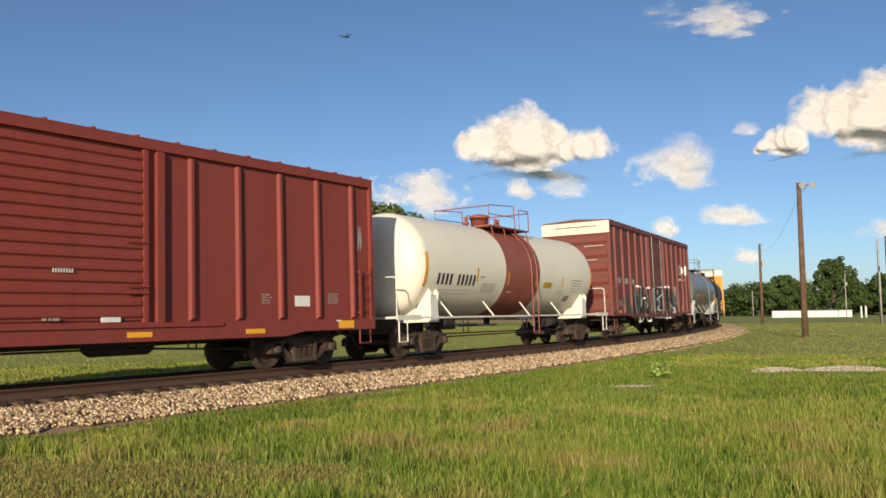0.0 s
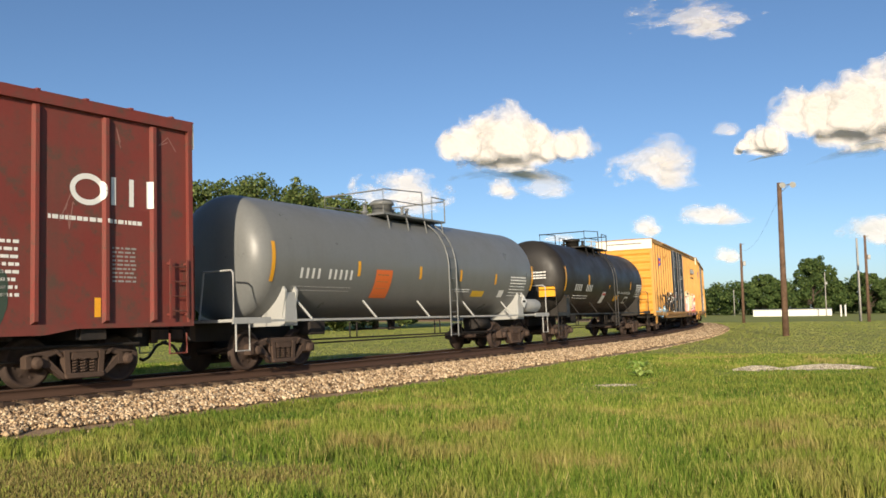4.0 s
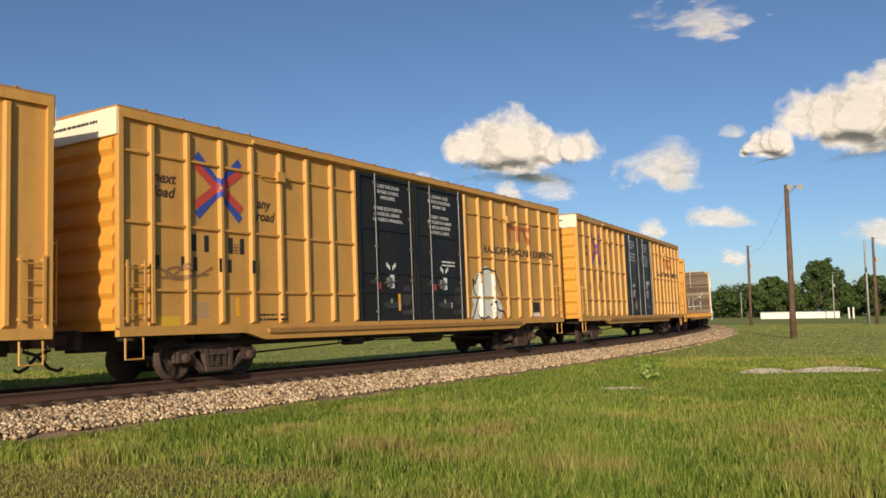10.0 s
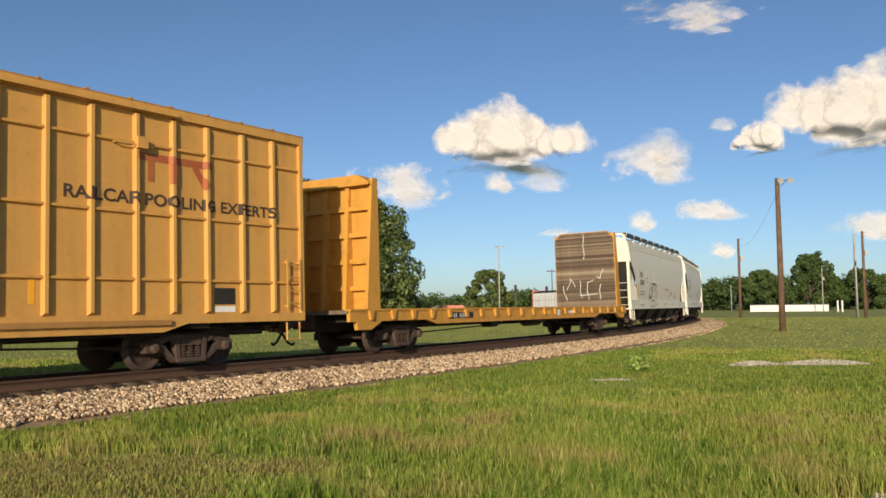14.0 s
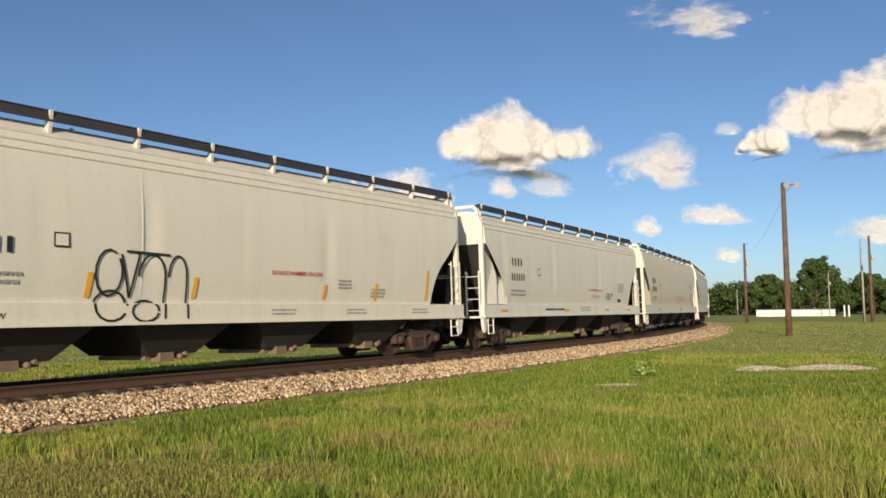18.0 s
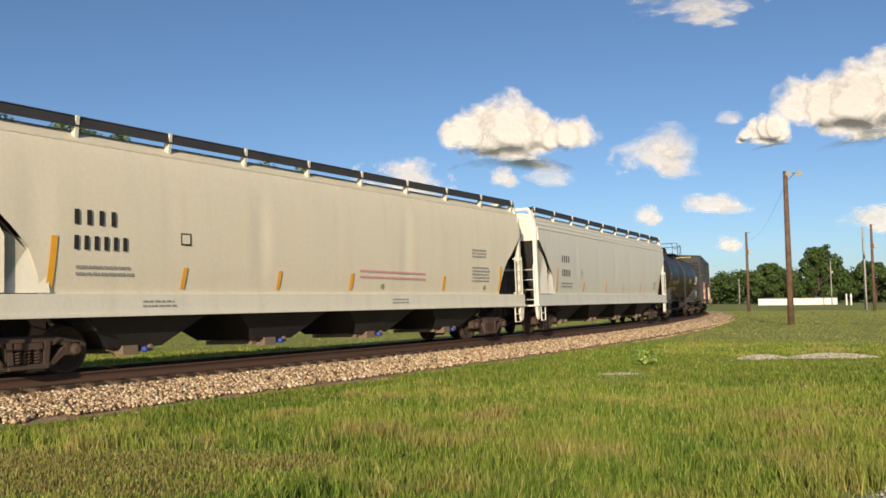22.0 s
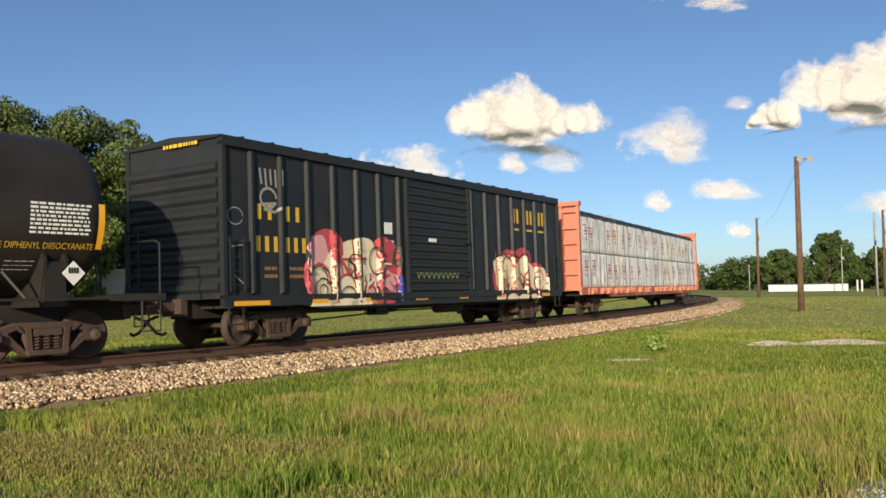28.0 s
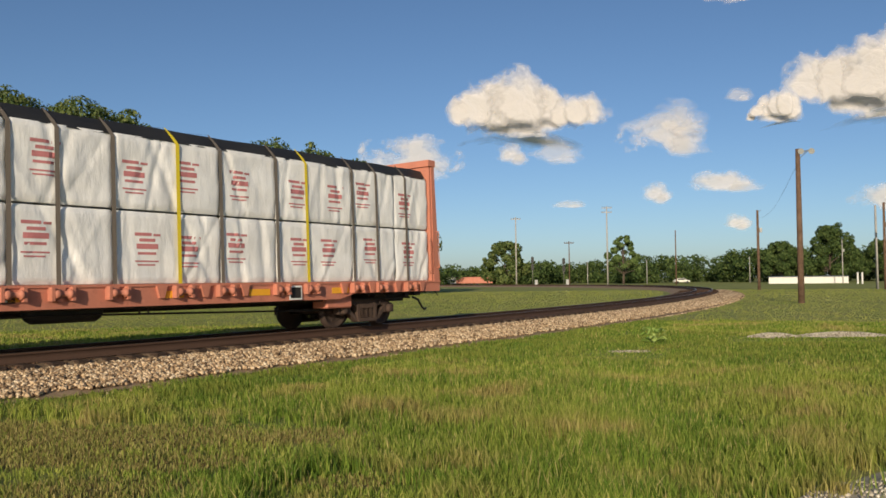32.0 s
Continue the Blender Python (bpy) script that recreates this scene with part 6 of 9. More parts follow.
        part("end_beam", prism(bmesh.new(), beam, a_end + 0.02, a_end + 0.12, "x"), trim, car).matrix_basis = m
        for y in (-0.45, 0.45):
            part("end_stiffener", prism(bmesh.new(), [(a_end + 0.018, top - 0.05), (a_end + 0.06, top - 0.12), (a_end + 0.06, cut + 0.1), (a_end + 0.018, cut)], y - 0.03, y + 0.03), trim, car).matrix_basis = m
            part("slope_rib", prism(bmesh.new(), [(a_end - 0.02, cut), (a_end + 0.05, cut - 0.02), (a_end - 1.93, 1.42), (a_end - 2.0, 1.42)], y - 0.03, y + 0.03), SLOPE_SHADE, car).matrix_basis = m
        for y in (-1, 1):
            bm = bmesh.new()
            box(bm, half - 0.34, half - 0.23, y * 1.44 - 0.07, y * 1.44 + 0.07, sill_low, top - 0.40)
            prism(bm, [(half - 0.40, sill_low), (half - 0.10, sill_low), (half - 0.18, 0.60), (half - 0.26, 0.52), (half - 0.32, 0.60)], y * 1.46 - 0.05, y * 1.46 + 0.05)
            part("end_post", bm, trim, car).matrix_basis = m
            if r == 180:
                # slanting webs behind the leading post, and the broad plate that steps down to the sill
                for nm, mt, pts in (("corner_web", skin, ((a_end + 0.02, 1.38, cut - 0.02), (a_end - 0.10, 1.40, 1.42), (a_end - 0.80, 1.52, 1.42), (a_end - 0.80, 1.52, 2.36), (a_end - 0.58, 1.482, 2.78))),
                                    ("corner_gusset", trim, ((a_end - 0.80, 1.37, 2.48), (a_end - 0.80, 1.37, 1.42), (a_end - 1.60, 1.525, 1.42), (a_end - 1.56, 1.517, 1.85), (a_end - 1.28, 1.463, 2.26)))):
                    bm = bmesh.new()
                    bm.faces.new([bm.verts.new((px, y * py, pz)) for px, py, pz in pts])
                    bmesh.ops.solidify(bm, geom=bm.faces[:], thickness=0.025)
                    part(nm, bm, mt, car).matrix_basis = m
            if y < 0:
                ladder(car, ("hopper_ladder", trim.name), "ladder", m @ pose(half - 0.56, -1.50, 1.36), 1.30, 0.46, 4, trim, 0.08)
            else:
                ladder(car, ("hopper_ladder", trim.name), "end_ladder", m @ pose(half - 0.14, 1.20, 1.04, 0, 0, 90), 1.42, 0.46, 4, trim, 0.08)
            bm = bmesh.new()
            tube(bm, [(half - 0.80, y * 1.52, 1.0), (half - 0.80, y * 1.52, 0.48), (half - 0.42, y * 1.52, 0.48), (half - 0.42, y * 1.52, 1.0)], 0.024, 5)
            tube(bm, [(half - 0.80, y * 1.52, 0.74), (half - 0.42, y * 1.52, 0.74)], 0.018, 5)
            part("sill_step", bm, trim, car).matrix_basis = m
        bm = bmesh.new()
        box(bm, half - 1.0, half - 0.02, -1.5, 1.5, 0.98, 1.04)
        tube(bm, [(half - 0.08, -0.98, 2.3), (half - 0.08, 1.0, 2.3)], 0.018, 5)
        part("end_platform", bm, trim, car).matrix_basis = m
        part("air_reservoir", lathe(bmesh.new(), [(-0.5, 0.05), (-0.48, 0.2), (0.48, 0.2), (0.5, 0.05)], "y", 14, (half - 0.75, 0.3, 1.28)), STEEL_DARK, car).matrix_basis = m
    # running boards and hatches on the roof
    wk = None
    for y in (-1.12, 1.12):
        board = part("roof_walkway", box(bmesh.new(), -a_end, a_end, y - 0.24, y + 0.24, top + 0.16, top + 0.19), GRATING, car, "dark steel grating walkway")
        part("walkway_edge", tube(bmesh.new(), [(-a_end, y - 0.24, top + 0.19), (a_end, y - 0.24, top + 0.19)], 0.02, 4), GRATING, board)
        part("kick_plate", prism(bmesh.new(), [(y - 0.25, top + 0.0), (y - 0.23, top + 0.17), (y - 0.26, top + 0.17), (y - 0.28, top + 0.0)], -a_end, a_end, "x"), GRATING, board)
        wk = wk or board
    first = None
    for x in np.linspace(-a_end + 0.15, a_end - 0.15, 10):
        for r in (0, 180):
            if first is None:
                first = part("walkway_bracket", prism(bmesh.new(), [(-1.36, top - 0.20), (-1.42, top + 0.20), (-1.34, top + 0.20), (-1.22, top - 0.10)], -0.035, 0.035, "x"), trim, wk)
                first.matrix_basis = pose(x, 0, 0)
            else:
                again(first, wk, pose(x, 0, 0, 0, 0, r))
    hatch = None
    for x in np.linspace(-a_end + 0.8, a_end - 0.8, 10):
        if hatch is None:
            hatch = part("hatch", bevel(box(bmesh.new(), -0.45, 0.45, -0.35, 0.35, top + 0.02, top + 0.12), 0.02), skin, car)
            hatch.matrix_basis = pose(x, 0, 0)
        else:
            again(hatch, car, pose(x, 0, 0))
    # hopper chutes with outlet gates
    w = (2 * (a_end - 1.9)) / chutes
    for k in range(chutes):
        x = -a_end + 1.9 + w * (k + 0.5)
        bm = bmesh.new()
        v0 = [bm.verts.new(p) for p in ((x - w * 0.41, -1.38, sill_low + 0.05), (x + w * 0.41, -1.38, sill_low + 0.05), (x + w * 0.41, 1.38, sill_low + 0.05), (x - w * 0.41, 1.38, sill_low + 0.05))]
        v1 = [bm.verts.new(p) for p in ((x - 0.58, -0.95, 0.40), (x + 0.58, -0.95, 0.40), (x + 0.58, 0.95, 0.40), (x - 0.58, 0.95, 0.40))]
        bm.faces.new(v1)
        for i in range(4):
            bm.faces.new((v0[i], v0[(i + 1) % 4], v1[(i + 1) % 4], v1[i]))
        bmesh.ops.recalc_face_normals(bm, faces=bm.faces[:])
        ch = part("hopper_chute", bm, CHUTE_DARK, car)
        bm = bmesh.new()
        box(bm, x - 0.50, x + 0.50, -0.75, 0.75, 0.30, 0.39)
        tube(bm, [(x + 0.3, -0.95, 0.38), (x + 0.3, 0.95, 0.38)], 0.05, 8)
        lathe(bm, [(-1.02, 0.04), (-1.0, 0.07), (-0.92, 0.07), (-0.90, 0.04)], "y", 10, (x + 0.3, 0, 0.38))
        box(bm, x - 0.36, x - 0.02, -1.02, -0.70, 0.26, 0.44)
        part("outlet_gate", bm, BRASS_GATE, ch)
        part("outlet_cap", lathe(bmesh.new(), [(-1.10, 0.02), (-1.09, 0.055), (-1.03, 0.06), (-1.0, 0.06)], "y", 12, (x + 0.12, 0, 0.35)), LOGO_BLUE if blue_caps else BRASS_GATE, ch)
    for a, b in ((-half + 0.2, -a_end + 2.4), (a_end - 2.4, half - 0.2)):
        part("stub_sill", box(bmesh.new(), a, b, -0.16, 0.16, 0.70, 1.02), STEEL_DARK, car)
    couplers(car, half)
    truck(car, -spread / 2)
    truck(car, spread / 2)

    def drape(x, z):
        return -float(np.interp(z, zs, ys)) - 0.018 if z > sill_top else -1.556
    # seams of the side sheets: faint vertical welds
    for x in np.linspace(-a_end + 2.8, a_end - 2.8, 5):
        bm = bmesh.new()
        for za, zb in zip(zs[:-3], zs[1:-2]):
            ya, yb = drape(x, za + 0.001) + 0.015, drape(x, zb) + 0.015
            v = [bm.verts.new(p) for p in ((x - 0.03, ya + 0.006, za), (x, ya + 0.001, za), (x + 0.03, ya + 0.006, za), (x - 0.03, yb + 0.006, zb), (x, yb + 0.001, zb), (x + 0.03, yb + 0.006, zb))]
            bm.faces.new((v[0], v[1], v[4], v[3]))
            bm.faces.new((v[1], v[2], v[5], v[4]))
        part("sheet_seam", bm, skin, car)
    return car, drape


def strips(car, places, d):
    for x, z0, h, w in places:
        bm = bmesh.new()
        n = 6
        rows = []
        for i in range(n + 1):
            z = z0 + h * i / n
            rows.append([bm.verts.new((x + s * w / 2 + 0.06 * (i / n - 0.5), d(x, z) - 0.004, z)) for s in (-1, 1)])
        for a, b in zip(rows, rows[1:]):
            bm.faces.new((a[0], a[1], b[1], b[0]))
        part("reflector_strip", bm, AMBER, car, "amber reflective strip")


def hoppers():
    car, d = hopper_car("light grey curved-side covered hopper with black loop tag", 155.15, 13.8, 8.8, 4.58, HOP_GREY, CREAM_TRIM, 4)
    marks(car, "III", -6.35, 2.62, 0.27, BLACK_LETTER, d, 0.92)
    marks(car, "IIIII", -6.35, 2.22, 0.27, BLACK_LETTER, d, 0.80)
    bars(car, -6.5, 1.85, 1.3, 2, 0.08, GREY_LETTER, d)
    plate(car, -4.65, -4.35, 2.36, 2.62, BLACK_LETTER, d, "placard", "small framed data box", 0.003)
    plate(car, -4.62, -4.38, 2.39, 2.59, HOP_GREY, d, "placard", "", 0.006)
    words(car, "CENTER FLOW", -6.5, 1.13, 0.15, BLACK_LETTER, -1.557, 0.1)
    sprayed(car, [arc(-3.55, 1.95, 0.28, 0.42, 60, 400), arc(-3.5, 1.35, 0.34, 0.28, 0, 330), [(-3.3, 2.3), (-3.1, 1.5), (-2.9, 2.35)], arc(-2.6, 1.9, 0.3, 0.42, 0, 180), [(-2.3, 1.9), (-2.3, 1.1)], arc(-2.0, 1.9, 0.22, 0.42, 0, 180), [(-1.78, 1.9), (-1.75, 1.1)], arc(-2.75, 1.25, 0.3, 0.2, 0, 350), [(-3.2, 2.36), (-2.2, 2.33)]], 0.045, BLACK_LETTER, d, 0.006, "painted_tag", "black line tag")
    painted_words(car, "DO NOT HAMMER ON CAR", 0.6, 2.05, 0.13, LOGO_RED, d, (), 1.7)
    bars(car, 2.9, 1.95, 0.5, 3, 0.05, GREY_LETTER, d)
    bars(car, 4.2, 1.75, 0.6, 3, 0.05, GREY_LETTER, d)
    for x in (0.6, 3.2, 6.0):
        bars(car, x, 1.24, 0.8, 2, 0.05, GREY_LETTER, d)
    strips(car, [(-6.95, 1.5, 0.85, 0.12), (-3.95, 1.5, 0.45, 0.11), (-1.55, 1.5, 0.42, 0.11), (2.4, 1.5, 0.36, 0.1), (4.4, 1.5, 0.42, 0.11), (6.75, 1.5, 0.85, 0.11)], d)

    car, d = hopper_car("pale grey curved-side covered hopper with black lettering", 173.75, 13.8, 8.85, 4.42, HOP_PALE, WHITE, 4)
    marks(car, "IIII", -6.55, 2.72, 0.26, BLACK_LETTER, d, 0.92)
    marks(car, "IIIIII", -6.6, 2.22, 0.24, BLACK_LETTER, d, 0.82)
    bars(car, -6.6, 1.85, 1.2, 2, 0.08, GREY_LETTER, d)
    plate(car, -4.3, -4.05, 2.45, 2.7, BLACK_LETTER, d, "placard", "small framed data box", 0.003)
    plate(car, -4.27, -4.08, 2.48, 2.67, HOP_PALE, d, "placard", "", 0.006)
    painted_words(car, "DO NOT HAMMER ON SIDES OF CAR", 1.2, 2.0, 0.11, LOGO_RED, d, (), 1.8)
    bars(car, 1.6, 1.80, 1.1, 2, 0.035, PINK, d)
    for i, tx in enumerate(("SUBJECT TO A SECURITY AGREEMENT", "RECORDED WITH THE SURFACE", "TRANSPORTATION BOARD")):
        painted_words(car, tx, 3.5, 1.86 - 0.10 * i, 0.08, BLACK_LETTER, d, (), 0.034 * len(tx))
    bars(car, 5.2, 2.35, 0.9, 5, 0.05, GREY_LETTER, d)
    plate(car, 5.3, 5.75, 1.55, 1.75, BLACK_LETTER, d, "placard", "black data panel")
    bars(car, -3.6, 1.2, 1.9, 1, 0.09, BLACK_LETTER, d)
    for x in (-7.5, -1.7, 3.3, 6.5):
        plate(car, x, x + 0.55, 1.16, 1.24, YELLOW_LETTER, d, "reflector_strip", "faded yellow strip")
    bars(car, 0.2, 1.3, 1.2, 3, 0.04, GREY_LETTER, d)

    car, d = hopper_car("cream curved-side covered hopper with rust-streaked sides", 193.27, 16.0, 9.83, 4.40, HOP_CREAM, CREAM_TRIM, 4, 1, True)
    marks(car, "IIII", -7.45, 2.62, 0.27, BLACK_LETTER, d, 0.92)
    marks(car, "IIIIII", -7.45, 2.18, 0.25, BLACK_LETTER, d, 0.80)
    bars(car, -7.4, 1.85, 1.2, 2, 0.07, GREY_LETTER, d)
    plate(car, -5.1, -4.85, 2.36, 2.6, BLACK_LETTER, d, "placard", "small framed data box", 0.003)
    plate(car, -5.07, -4.88, 2.39, 2.57, HOP_CREAM, d, "placard", "", 0.006)
    for i, z in enumerate((2.0, 1.85)):
        sprayed(car, [[(0.6, z), (3.6, z - 0.03)]], 0.05, PINK, d)
    bars(car, 6.2, 2.75, 0.9, 3, 0.06, GREY_LETTER, d)
    bars(car, 6.2, 2.2, 1.1, 5, 0.06, GREY_LETTER, d)
    for x in (1.6, 7.0):
        blotch(car, x, 1.6, 0.08, 0.08, LIME, d, 1, 0.006, "painted_spot")
    strips(car, [(-7.85, 1.5, 0.9, 0.12), (-5.0, 1.5, 0.42, 0.1), (-2.3, 1.5, 0.42, 0.1), (0.3, 1.5, 0.42, 0.12), (4.6, 1.5, 0.42, 0.12), (8.0, 1.5, 0.8, 0.12)], d)
    for x in (-6.0, 2.0):
        bars(car, x, 1.24, 0.8, 2, 0.05, GREY_LETTER, d)

    car, d = hopper_car("light grey curved-side covered hopper with black numbers", 213.75, 15.9, 9.88, 4.36, HOP_PALE, WHITE, 4)
    marks(car, "IIII", -7.25, 2.62, 0.26, BLACK_LETTER, d, 0.92)
    marks(car, "IIIII", -7.25, 2.1, 0.25, BLACK_LETTER, d, 0.80)
    bars(car, -7.3, 1.8, 1.3, 2, 0.07, GREY_LETTER, d)
    bars(car, 6.9, 2.0, 0.5, 4, 0.06, GREY_LETTER, d)
    bars(car, -5.0, 2.35, 0.2, 4, 0.05, GREY_LETTER, d)
    strips(car, [(-7.75, 1.5, 0.9, 0.1), (-4.6, 1.5, 0.42, 0.1), (-1.5, 1.5, 0.42, 0.1), (1.3, 1.5, 0.42, 0.1), (4.3, 1.5, 0.42, 0.1), (7.9, 1.5, 0.8, 0.1)], d)


hoppers()

# ---- bulkhead flat car and the wrapped-lumber flat car ----
WOOD_WALL = rough_stuff("weathered_planks", (0.15, 0.115, 0.075), (0.26, 0.205, 0.14), 2.0, 0.9, 24, (0.11, 0.08, 0.055))
SALMON = paint("faded_salmon_orange_paint", (0.56, 0.205, 0.13), dirt=(0.24, 0.10, 0.06), amount=0.5, rough=0.6, rust=0.3)
FLAT_YELLOW = paint("worn_yellow_flatcar_paint", (0.62, 0.30, 0.04), dirt=(0.17, 0.08, 0.035), amount=0.5, rough=0.6, rust=0.4)
STRAP = paint("grey_webbing_strap", (0.17, 0.14, 0.11), amount=0.3, rough=0.8)
YELLOW_STRAP = paint("yellow_webbing_strap", (0.75, 0.58, 0.02), amount=0.2, rough=0.6)
TARP_BLACK = paint("black_top_sheet", (0.016, 0.016, 0.017), dirt=(0.04, 0.04, 0.04), amount=0.4, rough=0.55)
PRINT_RED = paint("faded_red_print", (0.56, 0.20, 0.20), amount=0.3, rough=0.7)


def wrap_material():
    m, nt, b = shader("white_plastic_wrap")
    co = nt.nodes.new("ShaderNodeTexCoord").outputs["Object"]
    big, fine = noise_node(nt, co, 1.3, 4, 0.6), noise_node(nt, co, 9.0, 5, 0.6, (1.0, 1.0, 0.35))
    nt.links.new(mix(nt, ramp(nt, big, [(0.3, 0.0), (0.7, 1.0)]), (0.76, 0.74, 0.70), (0.88, 0.87, 0.84)), b.inputs["Base Color"])
    b.inputs["Roughness"].default_value = 0.42
    bump(nt, b, fine, 0.5, 0.03)
    return m


WRAP = wrap_material()


def flat_deck(car, half, spread, sill_m, deck_m, z_top=1.13, z_low=0.78):
    part("deck", box(bmesh.new(), -half, half, -1.42, 1.42, z_top - 0.10, z_top), deck_m, car)
    for y in (-1, 1):
        bm = bmesh.new()
        a, b = sorted((y * 1.36, y * 1.46))
        d = spread / 2 - 1.2
        prism(bm, [(-half, z_top - 0.004), (-half, z_low + 0.05), (-d - 0.4, z_low + 0.05), (-d + 0.2, z_low - 0.08), (d - 0.2, z_low - 0.08), (d + 0.4, z_low + 0.05), (half, z_low + 0.05), (half, z_top - 0.004)], a, b)
        box(bm, -half, half, min(a, b) - 0.03, max(a, b) + 0.03, z_top - 0.03, z_top + 0.02)
        part("side_sill", bm, sill_m, car)
        pocket = None
        for x in np.arange(-half + 0.9, half - 0.5, 1.05):
            if pocket is None:
                pocket = part("stake_pocket", prism(bmesh.new(), [(-0.12, z_top - 0.02), (0.12, z_top - 0.02), (0.05, z_top - 0.26), (-0.05, z_top - 0.26)], min(y * 1.46, y * 1.53), max(y * 1.46, y * 1.53)), sill_m, car)
                pocket.matrix_basis = pose(x, 0, 0)
            else:
                again(pocket, car, pose(x, 0, 0))
    couplers(car, half)
    underframe(car, half, spread, 0.60, z_top - 0.1)
    truck(car, -spread / 2)
    truck(car, spread / 2)


def bulkhead_flat():
    car = thing("bulkhead_flatcar", "empty yellow bulkhead flatcar with plank-faced end walls", "flat car", 134.3, 16.6)
    half = 11.25
    flat_deck(car, half, 16.6, FLAT_YELLOW, WOOD_WALL)
    top = 4.68
    plank = None
    rng = random.Random(12)
    for s, r in ((1, 0), (-1, 180)):
        m = pose(0, 0, 0, 0, 0, r)
        bulk = part("bulkhead", box(bmesh.new(), 10.00, 10.08, -1.42, 1.42, 1.13, top - 0.12), FLAT_YELLOW, car, "yellow steel end wall")
        bulk.matrix_basis = m
        for y in (-1, 1):
            bm = bmesh.new()
            prism(bm, [(9.86, 1.0), (11.0, 1.0), (10.9, 0.62), (10.3, 0.62), (9.86, 0.80)], y * 1.40 - 0.06, y * 1.40 + 0.06)
            prism(bm, [(9.90, 1.13), (10.50, 1.13), (10.16, top - 0.25), (10.12, top - 0.1), (9.90, top - 0.1)], y * 1.43 - 0.05, y * 1.43 + 0.05)
            part("side_brace", bm, FLAT_YELLOW, bulk)
        for y in (-0.7, 0.0, 0.7):
            part("upright", prism(bmesh.new(), [(10.08, 1.13), (10.45, 1.13), (10.18, top - 0.2), (10.08, top - 0.2)], y - 0.06, y + 0.06), FLAT_YELLOW, bulk)
        for z in (1.7, 2.4, 3.1, 3.8, 4.45):
            part("stiffener", box(bmesh.new(), 10.08, 10.22, -1.38, 1.38, z - 0.06, z + 0.06), FLAT_YELLOW, bulk)
        prism(bmm := bmesh.new(), [(-1.45, top - 0.20), (-1.1, top), (1.1, top), (1.45, top - 0.20), (1.45, top - 0.28), (-1.45, top - 0.28)], 9.88, 10.3, "x")
        part("top_rail", bmm, FLAT_YELLOW, bulk)
        bm = ladder_mesh(2.2, 0.40, 6, 0.08)
        part("ladder", bm, FLAT_YELLOW, bulk).matrix_basis = pose(10.75, -1.1, 1.1, 0, 0, 90)
        # planks facing the load space
        n = 46
        h = (top - 0.03 - 1.15) / n
        for k in range(n):
            z = 1.15 + k * h
            cutw = 0.0 if z < top - 0.36 else (z - (top - 0.36)) * 1.0
            mm = pose(9.86 - rng.uniform(0.0, 0.025), rng.uniform(-0.012, 0.012), z, rng.uniform(-0.12, 0.12))
            key = ("plank", cutw > 0)
            if plank is None:
                plank = part("plank", bevel(box(bmesh.new(), 0, 0.10, -1.44, 1.44, 0, h - 0.004), 0.004), PLANK, bulk)
                plank.matrix_basis = mm
            else:
                again(plank, bulk, mm @ Matrix.Diagonal((1, 1 - cutw / 1.44, 1, 1)))
    pl = [[(-0.9, 2.0), (-0.7, 2.5), (-0.5, 2.1)], [(-0.2, 1.6), (-0.25, 2.4)], [(0.15, 1.5), (0.1, 2.3), (0.4, 2.4)], [(0.6, 2.6), (0.75, 2.45), (0.9, 2.9)], [(-0.3, 1.7), (0.6, 1.75)], [(0.0, 3.4), (0.0, 4.6)], [(-1.1, 2.2), (-0.95, 1.5)], [(0.7, 1.5), (0.75, 2.2)]]
    for i, pts in enumerate(pl):
        bm = bmesh.new()
        stroke(bm, [(a + 0.03 * math.sin(9 * b), b) for (a0, b0), (a1, b1) in zip(pts, pts[1:]) for a, b in ((a0 + (a1 - a0) * k / 6, b0 + (b1 - b0) * k / 6) for k in range(7))], 0.024, lambda x, z: -0.035, 0.0005 * i)
        part("chalk_mark", bm, WHITE_LETTER, car, "white chalk line on the planks").matrix_basis = pose(9.855, 0, 0, 0, 0, -90)
    d = lambda x, z: -1.463
    plate(car, -6.2, -4.6, 0.84, 1.02, BLACK_LETTER, d, "name_plate", "black plate with pale marks")
    marks(car, "IIII IIIIII", -6.1, 0.86, 0.13, WHITE_LETTER, lambda x, z: -1.47, 0.9)
    marks(car, "IIIIII", 3.0, 0.86, 0.15, BLACK_LETTER, d, 0.95)
    plate(car, 2.4, 2.75, 0.82, 1.05, WHITE_LETTER, d, "placard", "framed white data plate")
    bars(car, 3.3, 0.9, 1.0, 1, 0.12, WHITE_LETTER, d)
    plate(car, 1.0, 1.8, 0.88, 1.02, AMBER, d, "reflector_strip", "amber reflective strip")
    plate(car, 5.5, 6.0, 0.88, 1.0, AMBER, d, "reflector_strip", "amber reflective strip")
    sprayed(car, [[(4.3, 1.0), (4.5, 0.85), (4.7, 1.02), (4.9, 0.85), (5.2, 1.0)], [(6.2, 0.86), (6.6, 1.0), (6.9, 0.86), (7.2, 1.0)]], 0.03, BLACK_LETTER, d, 0.005)
    bars(car, 8.4, 0.92, 0.9, 1, 0.09, BLACK_LETTER, d)


